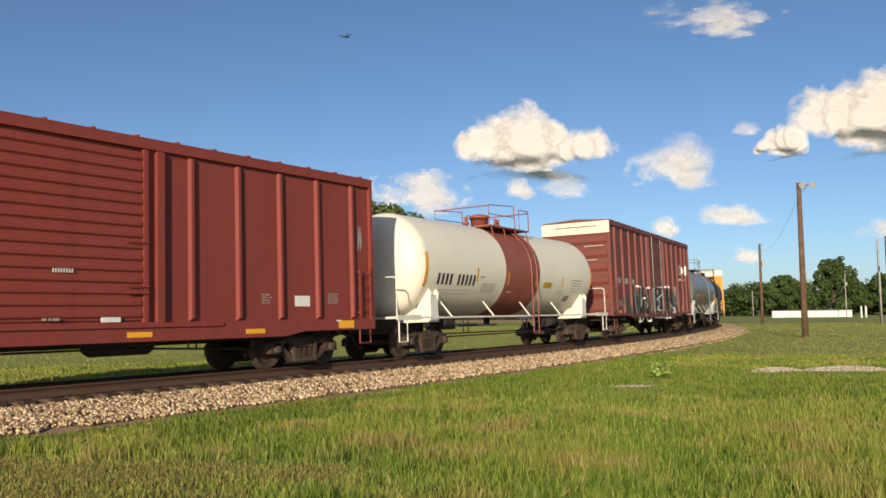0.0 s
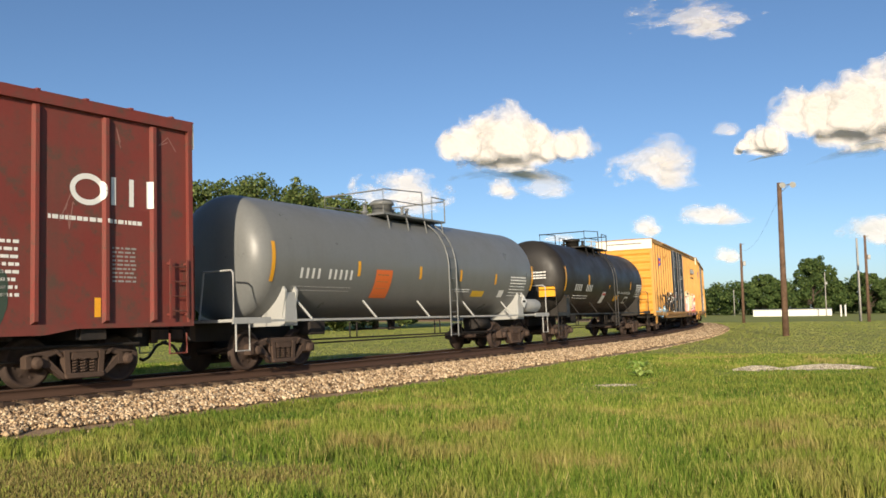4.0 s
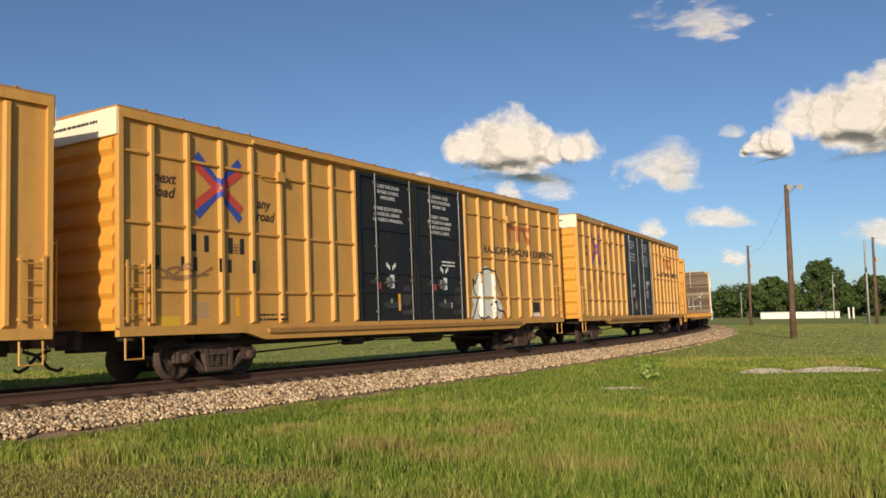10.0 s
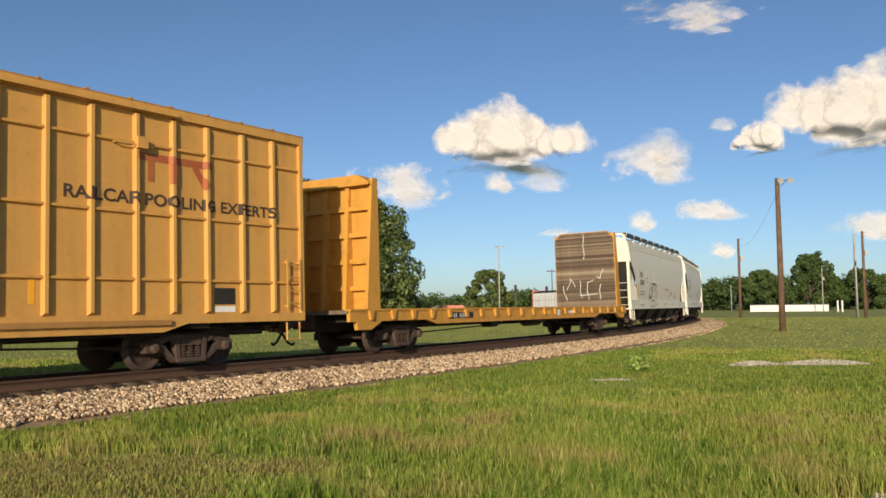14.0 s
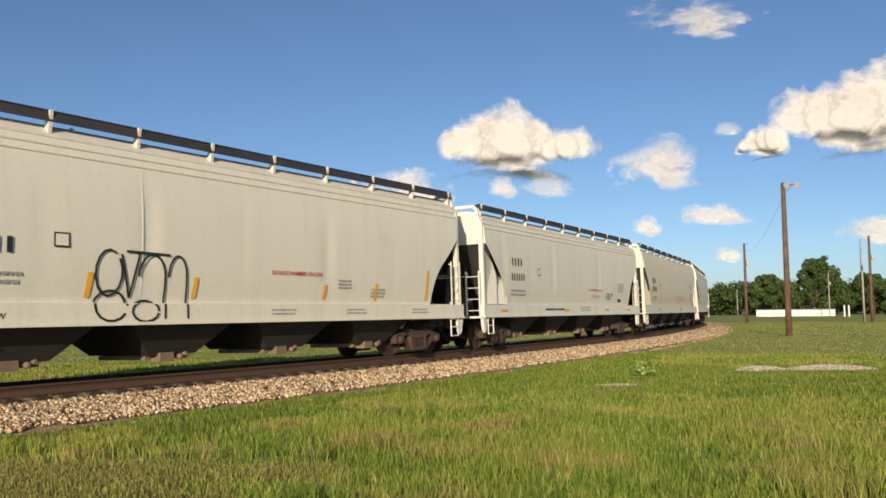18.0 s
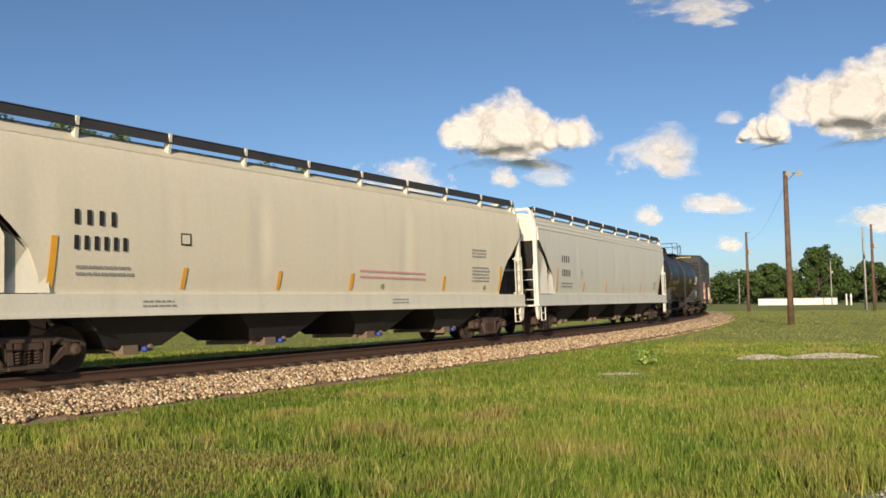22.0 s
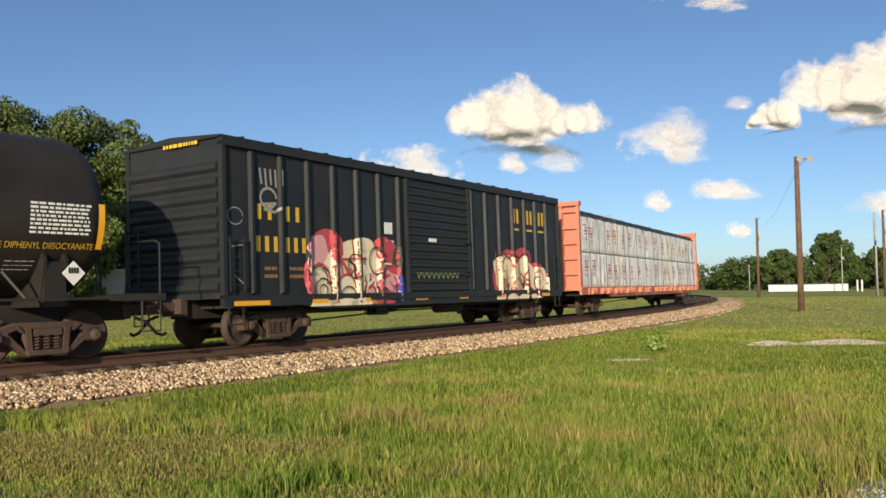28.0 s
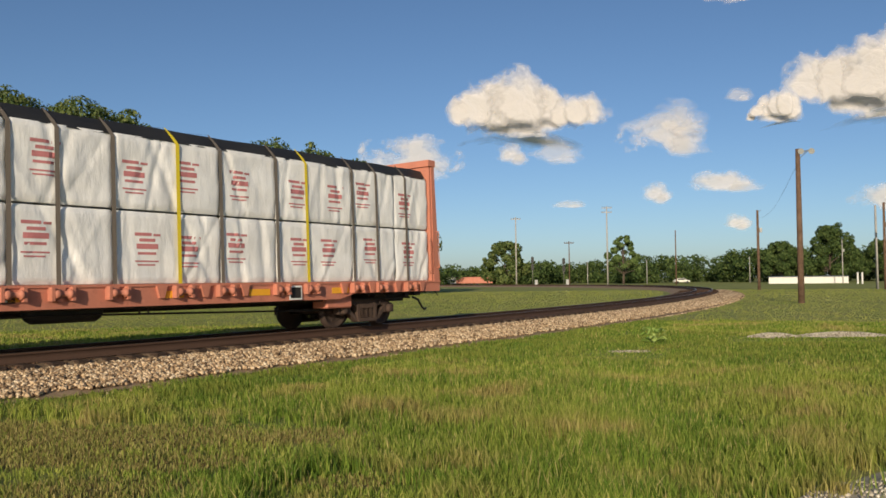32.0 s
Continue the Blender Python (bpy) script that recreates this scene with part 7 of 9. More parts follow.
def plank_material():
    m, nt, b = shader("bulkhead_plank")
    co = nt.nodes.new("ShaderNodeTexCoord").outputs["Object"]
    rnd = nt.nodes.new("ShaderNodeObjectInfo").outputs["Random"]
    base = ramp(nt, rnd, [(0.0, (0.085, 0.058, 0.036)), (0.55, (0.17, 0.12, 0.075)), (0.9, (0.25, 0.185, 0.12)), (1.0, (0.36, 0.29, 0.20))])
    grain = noise_node(nt, co, 9.0, 6, 0.7, (3.0, 0.25, 5.0))
    nt.links.new(mix(nt, 0.85, base, ramp(nt, grain, [(0.30, 0.35), (0.62, 1.25)]), "MULTIPLY"), b.inputs["Base Color"])
    b.inputs["Roughness"].default_value = 0.9
    bump(nt, b, grain, 0.5, 0.01)
    return m


PLANK = plank_material()


def wrapped_bundle(car, x0, x1, z0, z1, seed, prints):
    """A unit of boards under white plastic: puckered sheet with folds, red bars of print."""
    rng = random.Random(seed)
    nx, nz = max(10, int((x1 - x0) / 0.06)), 20
    folds = [(rng.uniform(x0, x1), rng.uniform(-2.4, 2.4), rng.uniform(0.03, 0.09), rng.uniform(-0.02, 0.032)) for _ in range(int((x1 - x0) * 3.6) + 3)]

    def face(x, z):
        y = -1.38 + 0.03 * noise.noise((x * 1.3, z * 1.7, seed)) + 0.014 * noise.noise((x * 5, z * 3, seed + 9))
        for fx, slope, w, dep in folds:
            d = (x - fx - slope * (z - z0) * 0.3) / w
            y += dep * math.exp(-d * d)
        e = min(z - z0, z1 - z, 0.07) / 0.07
        e2 = min(x - x0, x1 - x, 0.06) / 0.06
        return y + 0.035 * (1 - e) ** 2 + 0.022 * (1 - e2) ** 2
    bm = bmesh.new()
    g = [[bm.verts.new((x, face(x, z), z)) for x in np.linspace(x0, x1, nx)] for z in np.linspace(z0, z1, nz)]
    for a, b in zip(g, g[1:]):
        for i in range(nx - 1):
            bm.faces.new((a[i], a[i + 1], b[i + 1], b[i])).smooth = True
    box(bm, x0 + 0.01, x1 - 0.01, -1.27, 1.36, z0 + 0.005, z1 - 0.015)
    ob = part("wrapped_pack", bm, WRAP, car)
    for px, pz in prints:
        if not x0 + 0.1 < px < x1 - 0.5:
            continue
        bmp = bmesh.new()
        for i, (dx, w, dz, h) in enumerate(((0.0, 0.36, 0.0, 0.06), (0.40, 0.16, 0.0, 0.045), (0.10, 0.34, -0.11, 0.06), (0.04, 0.46, -0.25, 0.10), (0.06, 0.40, -0.36, 0.05), (0.0, 0.52, -0.50, 0.03), (0.05, 0.40, -0.57, 0.03))):
            n = max(2, int(w / 0.06))
            row0 = [bmp.verts.new((x, face(x, pz + dz) - 0.006, pz + dz)) for x in np.linspace(px + dx, px + dx + w, n)]
            row1 = [bmp.verts.new((x, face(x, pz + dz + h) - 0.006, pz + dz + h)) for x in np.linspace(px + dx, px + dx + w, n)]
            for k in range(n - 1):
                bmp.faces.new((row0[k], row0[k + 1], row1[k + 1], row1[k]))
        part("red_print", bmp, PRINT_RED, ob, "faded red printed bars")
    return ob


def lumber_flat():
    car = thing("bulkhead_flatcar", "salmon-orange flatcar loaded with white plastic-wrapped board bundles", "flat car", 272.2, 19.35)
    half = 12.45
    flat_deck(car, half, 19.35, SALMON, SALMON, 1.12, 0.80)
    top = 4.50
    for s, r in ((1, 0), (-1, 180)):
        m = pose(0, 0, 0, 0, 0, r)
        bulk = part("bulkhead", box(bmesh.new(), 12.14, 12.22, -1.42, 1.42, 1.12, top), SALMON, car, "salmon-orange steel end wall")
        bulk.matrix_basis = m
        for y in (-1.38, -0.7, 0, 0.7, 1.38):
            part("upright", prism(bmesh.new(), [(12.22, 1.0), (12.5, 1.0), (12.36, top), (12.22, top)], y - 0.06, y + 0.06), SALMON, bulk)
        for z in (1.7, 2.3, 2.9, 3.5, 4.15):
            part("stiffener", box(bmesh.new(), 12.22, 12.36, -1.40, 1.40, z - 0.07, z + 0.07), SALMON, bulk)
        part("top_rail", box(bmesh.new(), 12.08, 12.40, -1.46, 1.46, top - 0.16, top + 0.02), SALMON, bulk)
        part("ladder", ladder_mesh(2.4, 0.42, 7, 0.10), SALMON, bulk).matrix_basis = pose(12.4, -1.1, 0.95, 0, 0, 90)
        bm = bmesh.new()
        tube(bm, [(12.3, -1.50, 2.5), (12.3, -1.58, 2.5), (12.3, -1.58, 1.5), (12.3, -1.50, 1.5)], 0.018, 5)
        tube(bm, [(11.95, -1.46, 2.3), (11.95, -1.54, 2.3), (11.95, -1.54, 1.4), (11.95, -1.46, 1.4)], 0.018, 5)
        part("grab_iron", bm, SALMON, bulk)
    cuts = [-12.08, -11.1, -9.7, -8.75, -7.55, -6.3, -4.9, -3.3, -1.7, 0.22, 2.2, 4.72, 6.31, 8.88, 10.6, 12.08]
    rng = random.Random(5)
    for i, (a, b) in enumerate(zip(cuts, cuts[1:])):
        for k, (z0, z1) in enumerate(((1.15, 2.52), (2.56, 3.97))):
            pr = [(a + rng.uniform(0.15, 0.5), z0 + 0.95 + rng.uniform(-0.1, 0.1))]
            if b - a > 2.2:
                pr.append((a + rng.uniform(1.3, 1.7), z0 + 0.95 + rng.uniform(-0.1, 0.1)))
            wrapped_bundle(car, a + 0.012, b - 0.012, z0, z1, 10 * i + k, pr)
    # black cover that rises to the middle of the load
    bm = bmesh.new()
    nx = 90
    g = []
    for y, z in ((-1.36, 3.94), (-1.30, 4.02), (-1.18, 4.22), (-0.5, 4.36), (0, 4.42), (0.5, 4.36), (1.18, 4.22), (1.36, 3.94)):
        g.append([bm.verts.new((x, y, z + 0.03 * noise.noise((x * 1.1, y, 3.0)))) for x in np.linspace(-12.08, 12.08, nx)])
    for a, b in zip(g, g[1:]):
        for i in range(nx - 1):
            bm.faces.new((a[i], a[i + 1], b[i + 1], b[i])).smooth = True
    part("top_cover", bm, TARP_BLACK, car, "black plastic sheet over the load")
    for x in (-11.1, -9.7, -8.75, -7.55, -6.75, -5.6, -4.9, -3.3, -1.7, 0.22, 1.09, 2.19, 3.64, 4.72, 6.31, 7.26, 8.88, 9.81, 11.04):
        yel = x in (3.64, 7.26, -6.75)
        bm = bmesh.new()
        w = 0.045
        pts = [(-1.44, 1.10), (-1.425, 2.5), (-1.41, 3.90), (-1.33, 4.06), (-1.17, 4.26), (0, 4.46), (0.5, 4.40), (1.34, 4.06), (1.43, 1.10)]
        rows = [[bm.verts.new((x + sgn * (w if i < 4 or i > 6 else 0.02) - 0.18 * max(0, min(1, (i - 2) / 3)), y, z)) for sgn in (-1, 1)] for i, (y, z) in enumerate(pts)]
        for a, b in zip(rows, rows[1:]):
            bm.faces.new((a[0], a[1], b[1], b[0]))
        part("strap", bm, YELLOW_STRAP if yel else STRAP, car, "yellow webbing strap" if yel else "grey webbing strap")
        bm = lathe(bmesh.new(), [(-0.16, 0.03), (-0.15, 0.085), (-0.05, 0.085), (-0.04, 0.05), (0.10, 0.05), (0.11, 0.09), (0.18, 0.09)], "x", 10, (x, -1.54, 0.98))
        box(bm, x - 0.22, x - 0.16, -1.60, -1.46, 0.86, 1.10)
        box(bm, x + 0.16, x + 0.22, -1.60, -1.46, 0.86, 1.10)
        part("winch", bm, SALMON, car)
    d = lambda x, z: -1.465
    for x in (-11.2, -5.0, -0.2, 3.1, 5.4, 8.0):
        plate(car, x, x + 0.6, 0.86, 1.0, AMBER, d, "reflector_strip", "faded amber strip")
    plate(car, 6.55, 6.95, 0.74, 1.06, WHITE_LETTER, lambda x, z: -1.50, "placard", "framed white data plate")
    plate(car, 6.59, 6.91, 0.78, 1.02, BLACK_LETTER, lambda x, z: -1.507, "placard")
    plate(car, -0.6, 0.3, 0.84, 0.98, BLACK_LETTER, d, "name_plate", "dark plate")
    marks(car, "III IIII", -0.5, 0.86, 0.10, WHITE_LETTER, lambda x, z: -1.472, 0.9)
    part("end_box", bevel(box(bmesh.new(), 8.0, 8.9, -1.3, -0.8, 0.50, 0.80), 0.03), SALMON, car)


bulkhead_flat()
lumber_flat()

# ---- grass, stones, gravel ----
def polar(azimuth, d):
    """A place on the ground: degrees clockwise from +y, metres from the origin."""
    return d * math.sin(radians(azimuth)), d * math.cos(radians(azimuth))


def off_track(x, y):
    """Signed distance from the track's middle, outer side positive, for arrays of points."""
    ss = np.arange(-60, 260, 1.0)
    lx, ly, lh = (np.interp(ss, S_LINE, a) for a in (X_LINE, Y_LINE, HEAD))
    out = np.empty(len(x))
    for i in range(0, len(x), 20000):
        dx, dy = x[i:i + 20000, None] - lx, y[i:i + 20000, None] - ly
        k = np.argmin(dx * dx + dy * dy, 1)
        r = np.arange(len(k))
        out[i:i + 20000] = dx[r, k] * np.sin(lh[k]) - dy[r, k] * np.cos(lh[k])
    return out


PATCHES = ((8.82, 24.0, 0.72, 0.42), (10.75, 24.1, 1.3, 0.62), (3.95, 19.7, 0.5, 0.2))
BARE = ((-3.4, 9.2, 1.4, 0.75), (-4.9, 9.3, 1.1, 0.7), (-1.6, 9.3, 0.5, 0.45), (-2.6, 8.0, 0.8, 0.42), (-2.9, 7.0, 0.7, 0.4), (-5.8, 10.0, 0.9, 0.5), (-0.9, 7.1, 0.45, 0.25), (-4.0, 8.2, 0.7, 0.4))


def drive_side(x, y):
    """Positive on the gravel drive near the camera's right."""
    return 0.62 * (x - 3.05) - 0.78 * (y - 6.95)


def blades(name, n, r0, r1, wide, tall, seed, label, material=None):
    rng = np.random.default_rng(seed)
    r = r0 + (r1 - r0) * rng.random(n) ** 1.15
    a = np.radians(rng.uniform(-33, 33, n))
    x, y = r * np.sin(a), r * np.cos(a)
    # tufts: blades gather round random centres
    x += 0.05 * np.sin(17.3 * x + 9 * y) + 0.03 * np.sin(41 * y)
    w = off_track(x, y)
    keep = (w > np.interp(r, [20, 45], [2.95, 2.35]) + 0.22 * np.sin(x * 3.1) + 0.16 * np.sin(y * 7.7) + rng.normal(0, 0.16, n)) | (w < -4.0)
    for cx, cy, rx, ry in PATCHES:
        q = ((x - cx) / rx) ** 2 + ((y - cy) / ry) ** 2 + 0.6 * np.sin(5 * x) * np.sin(7 * y) + 0.3 * np.sin(13 * x + 4 * y)
        keep &= (q > 1) | (rng.random(n) < (0.05 if ry > 0.3 else 0.45))
    for cx, cy, rx, ry in BARE:
        q = ((x - cx) / rx) ** 2 + ((y - cy) / ry) ** 2 + 0.5 * np.sin(7 * x) * np.sin(9 * y)
        keep &= (q > 1) | (rng.random(n) < 0.2)
    keep &= (drive_side(x, y) + 0.18 * np.sin(6 * x) + 0.12 * np.sin(13 * y) < 0) | (rng.random(n) < 0.04)
    x, y, r, w = x[keep], y[keep], r[keep], w[keep]
    n = len(x)
    clump = 0.5 + 0.5 * np.sin(1.7 * x + 0.6 * y) * np.sin(0.9 * y - 0.5 * x) + 0.35 * np.sin(4.1 * x + 2) * np.sin(3.3 * y)
    near_patch = np.ones(n)
    for cx, cy, rx, ry in PATCHES:
        near_patch = np.where((abs(x - cx - 0.35 * (y - cy)) < rx + 0.5) & (y < cy + 0.6) & (y > cy - 2.6), 0.42, near_patch)
    for cx, cy, rx, ry in BARE:
        near_patch = np.where((abs(x - cx) < 1.25 * rx + 0.2 * np.sin(5 * y)) & (y < cy + 1.3 * ry) & (y > cy - ry - 0.9), 0.38, near_patch)
    h = near_patch * tall * np.interp(r, [8, 16, 40], [1.0, 0.66, 0.45]) * (0.45 + 0.75 * rng.random(n)) * (0.55 + 0.55 * np.clip(clump, 0, 1.3))
    h = h * np.where(w > 0, np.clip((w - 2.4) / 1.3, 0.3, 1.0), 1.0)
    wd = wide * (0.6 + 0.8 * rng.random(n)) * np.maximum(1.0, r / 11)
    uneven = 0.6 * np.sin(0.9 * x + 0.3 * y) + 0.5 * np.sin(2.3 * x - 0.7 * y) + 0.4 * np.sin(3.1 * x + y)
    lush = ((w > 0) & (w < 5.0 + uneven) & (r < 34)) | ((w > 0) & (r + 0.9 * uneven > 17.2) & (r + 1.2 * uneven < 27.0) & (rng.random(n) < 0.85))
    if lush.any() and material is None:
        blade_mesh("lush_grass", x[lush], y[lush], h[lush] * 0.9, wd[lush], rng, "short darker green grass along the ballast", LUSH)
        x, y, h, wd = x[~lush], y[~lush], h[~lush], wd[~lush]
    blade_mesh(name, x, y, h, wd, rng, label, material or GRASS)


def blade_mesh(name, x, y, h, wd, rng, label, material):
    """Bent, tapered blades at the places x, y."""
    n = len(x)
    face = rng.uniform(0, 2 * np.pi, n)
    lean, dirn = h * (0.10 + 0.42 * rng.random(n)), rng.uniform(0, 2 * np.pi, n)
    cx, cy = np.cos(face) * wd / 2, np.sin(face) * wd / 2
    lx, ly = np.cos(dirn) * lean, np.sin(dirn) * lean
    z0 = np.full(n, -0.01)
    P = np.stack([np.stack([x - cx, y - cy, z0], -1), np.stack([x + cx, y + cy, z0], -1),
                  np.stack([x + lx * .35 + cx * .8, y + ly * .35 + cy * .8, h * .6], -1), np.stack([x + lx * .35 - cx * .8, y + ly * .35 - cy * .8, h * .6], -1),
                  np.stack([x + lx, y + ly, h], -1)], 1).reshape(-1, 3)
    b = np.arange(n)[:, None] * 5
    F = np.concatenate([b + np.array([[0, 1, 2]]), b + np.array([[0, 2, 3]]), b + np.array([[3, 2, 4]])], 1).reshape(-1, 3)
    tagged(from_arrays(name, P, F, material), label, "grass", kind="stuff")


def dry_thatch():
    """Short straw and olive blades that lie thick over the bare places."""
    rng = np.random.default_rng(12)
    xs, ys = [], []
    for cx, cy, rx, ry in BARE:
        m = int(6000 * rx * ry)
        a, q = rng.uniform(0, 2 * np.pi, m), np.sqrt(rng.random(m)) * rng.uniform(0.8, 1.35, m)
        xs.append(cx + rx * q * np.cos(a)), ys.append(cy + ry * q * np.sin(a))
    x, y = np.concatenate(xs), np.concatenate(ys)
    h = rng.uniform(0.02, 0.07, len(x))
    blade_mesh("dry_grass", x, y, h, np.full(len(x), 0.011), rng, "short dry straw-brown grass", THATCH)


def stones(name, material, places, size, seed, label, category):
    """Broken stones, each a dented block of its own; places: arrays x, y, z."""
    rng = np.random.default_rng(seed)
    x, y, z = places
    n = len(x)
    base = np.array([(-1, -1, -1), (1, -1, -1), (1, 1, -1), (-1, 1, -1), (-1, -1, 1), (1, -1, 1), (1, 1, 1), (-1, 1, 1)], float) * 0.5
    quads = np.array([(3, 2, 1, 0), (4, 5, 6, 7), (0, 1, 5, 4), (1, 2, 6, 5), (2, 3, 7, 6), (3, 0, 4, 7)])
    v = base[None] * (size * rng.uniform(0.55, 1.35, (n, 1, 1))) * rng.uniform(0.6, 1.25, (n, 1, 3))
    v = v * (1 + rng.uniform(-0.38, 0.2, (n, 8, 1)))
    q = rng.normal(size=(n, 4))
    q /= np.linalg.norm(q, axis=1)[:, None]
    a, b, c, d = q.T
    R = np.stack([1 - 2 * (c * c + d * d), 2 * (b * c - a * d), 2 * (b * d + a * c), 2 * (b * c + a * d), 1 - 2 * (b * b + d * d), 2 * (c * d - a * b),
                  2 * (b * d - a * c), 2 * (c * d + a * b), 1 - 2 * (b * b + c * c)], -1).reshape(n, 3, 3)
    v = np.einsum("nij,nkj->nki", R, v) + np.stack([x, y, z], -1)[:, None]
    F = (np.arange(n)[:, None, None] * 8 + quads[None]).reshape(-1, 4)
    tagged(from_arrays(name, v.reshape(-1, 3), F, material), label, category, kind="stuff")


def ballast_stones():
    rng = np.random.default_rng(3)
    s = -17 + 92 * rng.random(84000) ** 1.5
    w = rng.uniform(0.86, 3.5, len(s)) ** 1.0
    few = rng.random(len(s)) < 0.12
    w = np.where(few, rng.uniform(-2.4, 0.7, len(s)), w)
    edge = 3.28 + 0.18 * np.sin(s * 2.1) + 0.10 * np.sin(s * 5.3)
    ok = (w < edge) | (rng.random(len(s)) < 0.1)
    s, w = s[ok], w[ok]
    prof_w, prof_z = [-4.0, -2.2, 1.12, 1.32, 1.75, 2.2, 3.35, 3.8], [0.0, RAIL_Z - 0.2, RAIL_Z - 0.2, RAIL_Z - 0.27, RAIL_Z - 0.28, RAIL_Z - 0.32, -0.02, -0.02]
    z = np.interp(w, prof_w, prof_z) + w * math.tan(radians(-CANT)) * (w < 3.2) + 0.012
    x, y, h = (np.interp(s, S_LINE, a) for a in (X_LINE, Y_LINE, HEAD))
    size = 0.042 * np.maximum(1.0, (s + 14) / 34)[:, None, None]
    clear = (w < 1.20) | (w > 1.42)
    s, w, z, x, y, h, size = s[clear], w[clear], z[clear], x[clear], y[clear], h[clear], size[clear]
    near = w < 1.40
    z = np.where(near, z - 0.03, z)
    place = np.stack([x + w * np.sin(h), y - w * np.cos(h), np.maximum(z, 0.005)])
    stones("ballast_stones", STONES, place[:, ~near], size[~near] * 1.08, 5, "pinkish-tan crushed ballast stones beside the rails", "gravel")
    stones("stained_ballast_stones", STAINED, place[:, near], size[near], 7, "dark rust-stained ballast stones along the rails", "gravel")


def gravel():
    rng = np.random.default_rng(8)
    xs, ys, zs = [], [], []
    for cx, cy, rx, ry in PATCHES:
        n = int(3600 * rx * ry)
        a, r = rng.uniform(0, 2 * np.pi, n), np.sqrt(rng.random(n))
        xs.append(cx + rx * r * np.cos(a)), ys.append(cy + ry * r * np.sin(a)), zs.append((0.11 if ry > 0.3 else 0.02) * (1 - r * r))
    x, y = rng.uniform(1.5, 9, 16000), rng.uniform(4.0, 10.0, 16000)
    k = drive_side(x, y) > 0.02 + 0.1 * np.sin(6 * x)
    xs.append(x[k]), ys.append(y[k]), zs.append(np.full(k.sum(), 0.027))
    stones("loose_gravel", GRAVEL, (np.concatenate(xs), np.concatenate(ys), np.concatenate(zs)), 0.024, 6, "pale grey loose gravel lying in the grass", "gravel")
    bm = bmesh.new()
    pts = [(-2.0, 2.9), (1.0, 5.3), (3.05, 6.95), (6.0, 9.3), (9.5, 12.1), (22, 20), (30, 2), (2, -12)]
    pts = [(px + 0.05 * math.sin(7 * px), py) for px, py in pts]
    prism(bm, pts, -0.02, 0.022, "z")
    tagged(part("gravel_drive", bm, SAND), "pale sandy gravel drive with a ragged grassy edge", "drive", kind="structure")
    for i, (cx, cy, rx, ry) in enumerate(PATCHES):
        heap("gravel_patch", cx, cy, rx, ry, 0.10 if ry > 0.3 else 0.015, i, SAND, "bare low heap of pale gravel in the grass", "gravel")
    for i, (cx, cy, rx, ry) in enumerate(BARE):
        heap("bare_soil", cx, cy, rx, ry, 0.02, 20 + i, SOIL, "bare patch of brown soil with dry thatch", "soil")


def heap(name, cx, cy, rx, ry, tall, seed, material, label, category):
    """A low uneven mound with a ragged rim."""
    rr = random.Random(seed)
    wob = [(rr.uniform(0.08, 0.2), k, rr.uniform(0, 6.3)) for k in (2, 3, 5, 8)]
    bm = bmesh.new()
    rings = []
    for q in (1.0, 0.85, 0.66, 0.42, 0.2):
        ring = []
        for j in range(36):
            a = 2 * math.pi * j / 36
            e = 1 + sum(w * math.sin(k * a + f) for w, k, f in wob)
            px, py = cx + rx * q * e * math.cos(a), cy + ry * q * e * math.sin(a)
            ring.append(bm.verts.new((px, py, -0.015 + tall * (1 - q * q) * (1 + 0.5 * noise.noise(Vector((px * 2.3, py * 2.3, seed)))))))
        rings.append(ring)
    for lo, hi in zip(rings, rings[1:]):
        for j in range(36):
            bm.faces.new((lo[j], lo[(j + 1) % 36], hi[(j + 1) % 36], hi[j]))
    bm.faces.new(rings[-1])
    tagged(part(name, bm, material), label, category, kind="structure")


GRAVEL = island_stuff("pale_gravel", [(0.0, (0.22, 0.185, 0.13)), (0.5, (0.48, 0.42, 0.32)), (1.0, (0.70, 0.63, 0.50))], 0.9)
SOIL = rough_stuff("brown_soil", (0.16, 0.115, 0.048), (0.26, 0.205, 0.085), 3.0, 0.95, 25, (0.27, 0.26, 0.085))
SAND = rough_stuff("pale_sand", (0.38, 0.335, 0.25), (0.54, 0.48, 0.37), 1.2, 0.95, 40)
LUSH = island_stuff("lush_grass_blades", [(0.0, (0.055, 0.11, 0.014)), (0.5, (0.135, 0.215, 0.026)), (0.9, (0.25, 0.31, 0.05)), (1.0, (0.42, 0.38, 0.12))], 0.7, 0.3, (0.5, (0.12, 0.17, 0.025), (0.30, 0.31, 0.06)))
blades("grass", 300000, 6.0, 34.0, 0.0105, 0.22, 1, "tall lush green grass with straw-coloured blades")
FAR_GRASS = island_stuff("far_grass_blades", [(0.0, (0.21, 0.255, 0.05)), (0.6, (0.26, 0.295, 0.062)), (1.0, (0.33, 0.34, 0.085))], 0.8, 0.35, (0.09, (0.275, 0.295, 0.065), (0.38, 0.365, 0.115)))
blades("far_grass", 110000, 30.0, 120.0, 0.013, 0.085, 2, "green grass further off in the field", FAR_GRASS)
THATCH = island_stuff("dry_thatch", [(0.0, (0.13, 0.095, 0.035)), (0.35, (0.26, 0.21, 0.07)), (0.75, (0.22, 0.255, 0.05)), (1.0, (0.46, 0.37, 0.15))], 0.85, 0.2)
dry_thatch()
ballast_stones()
gravel()


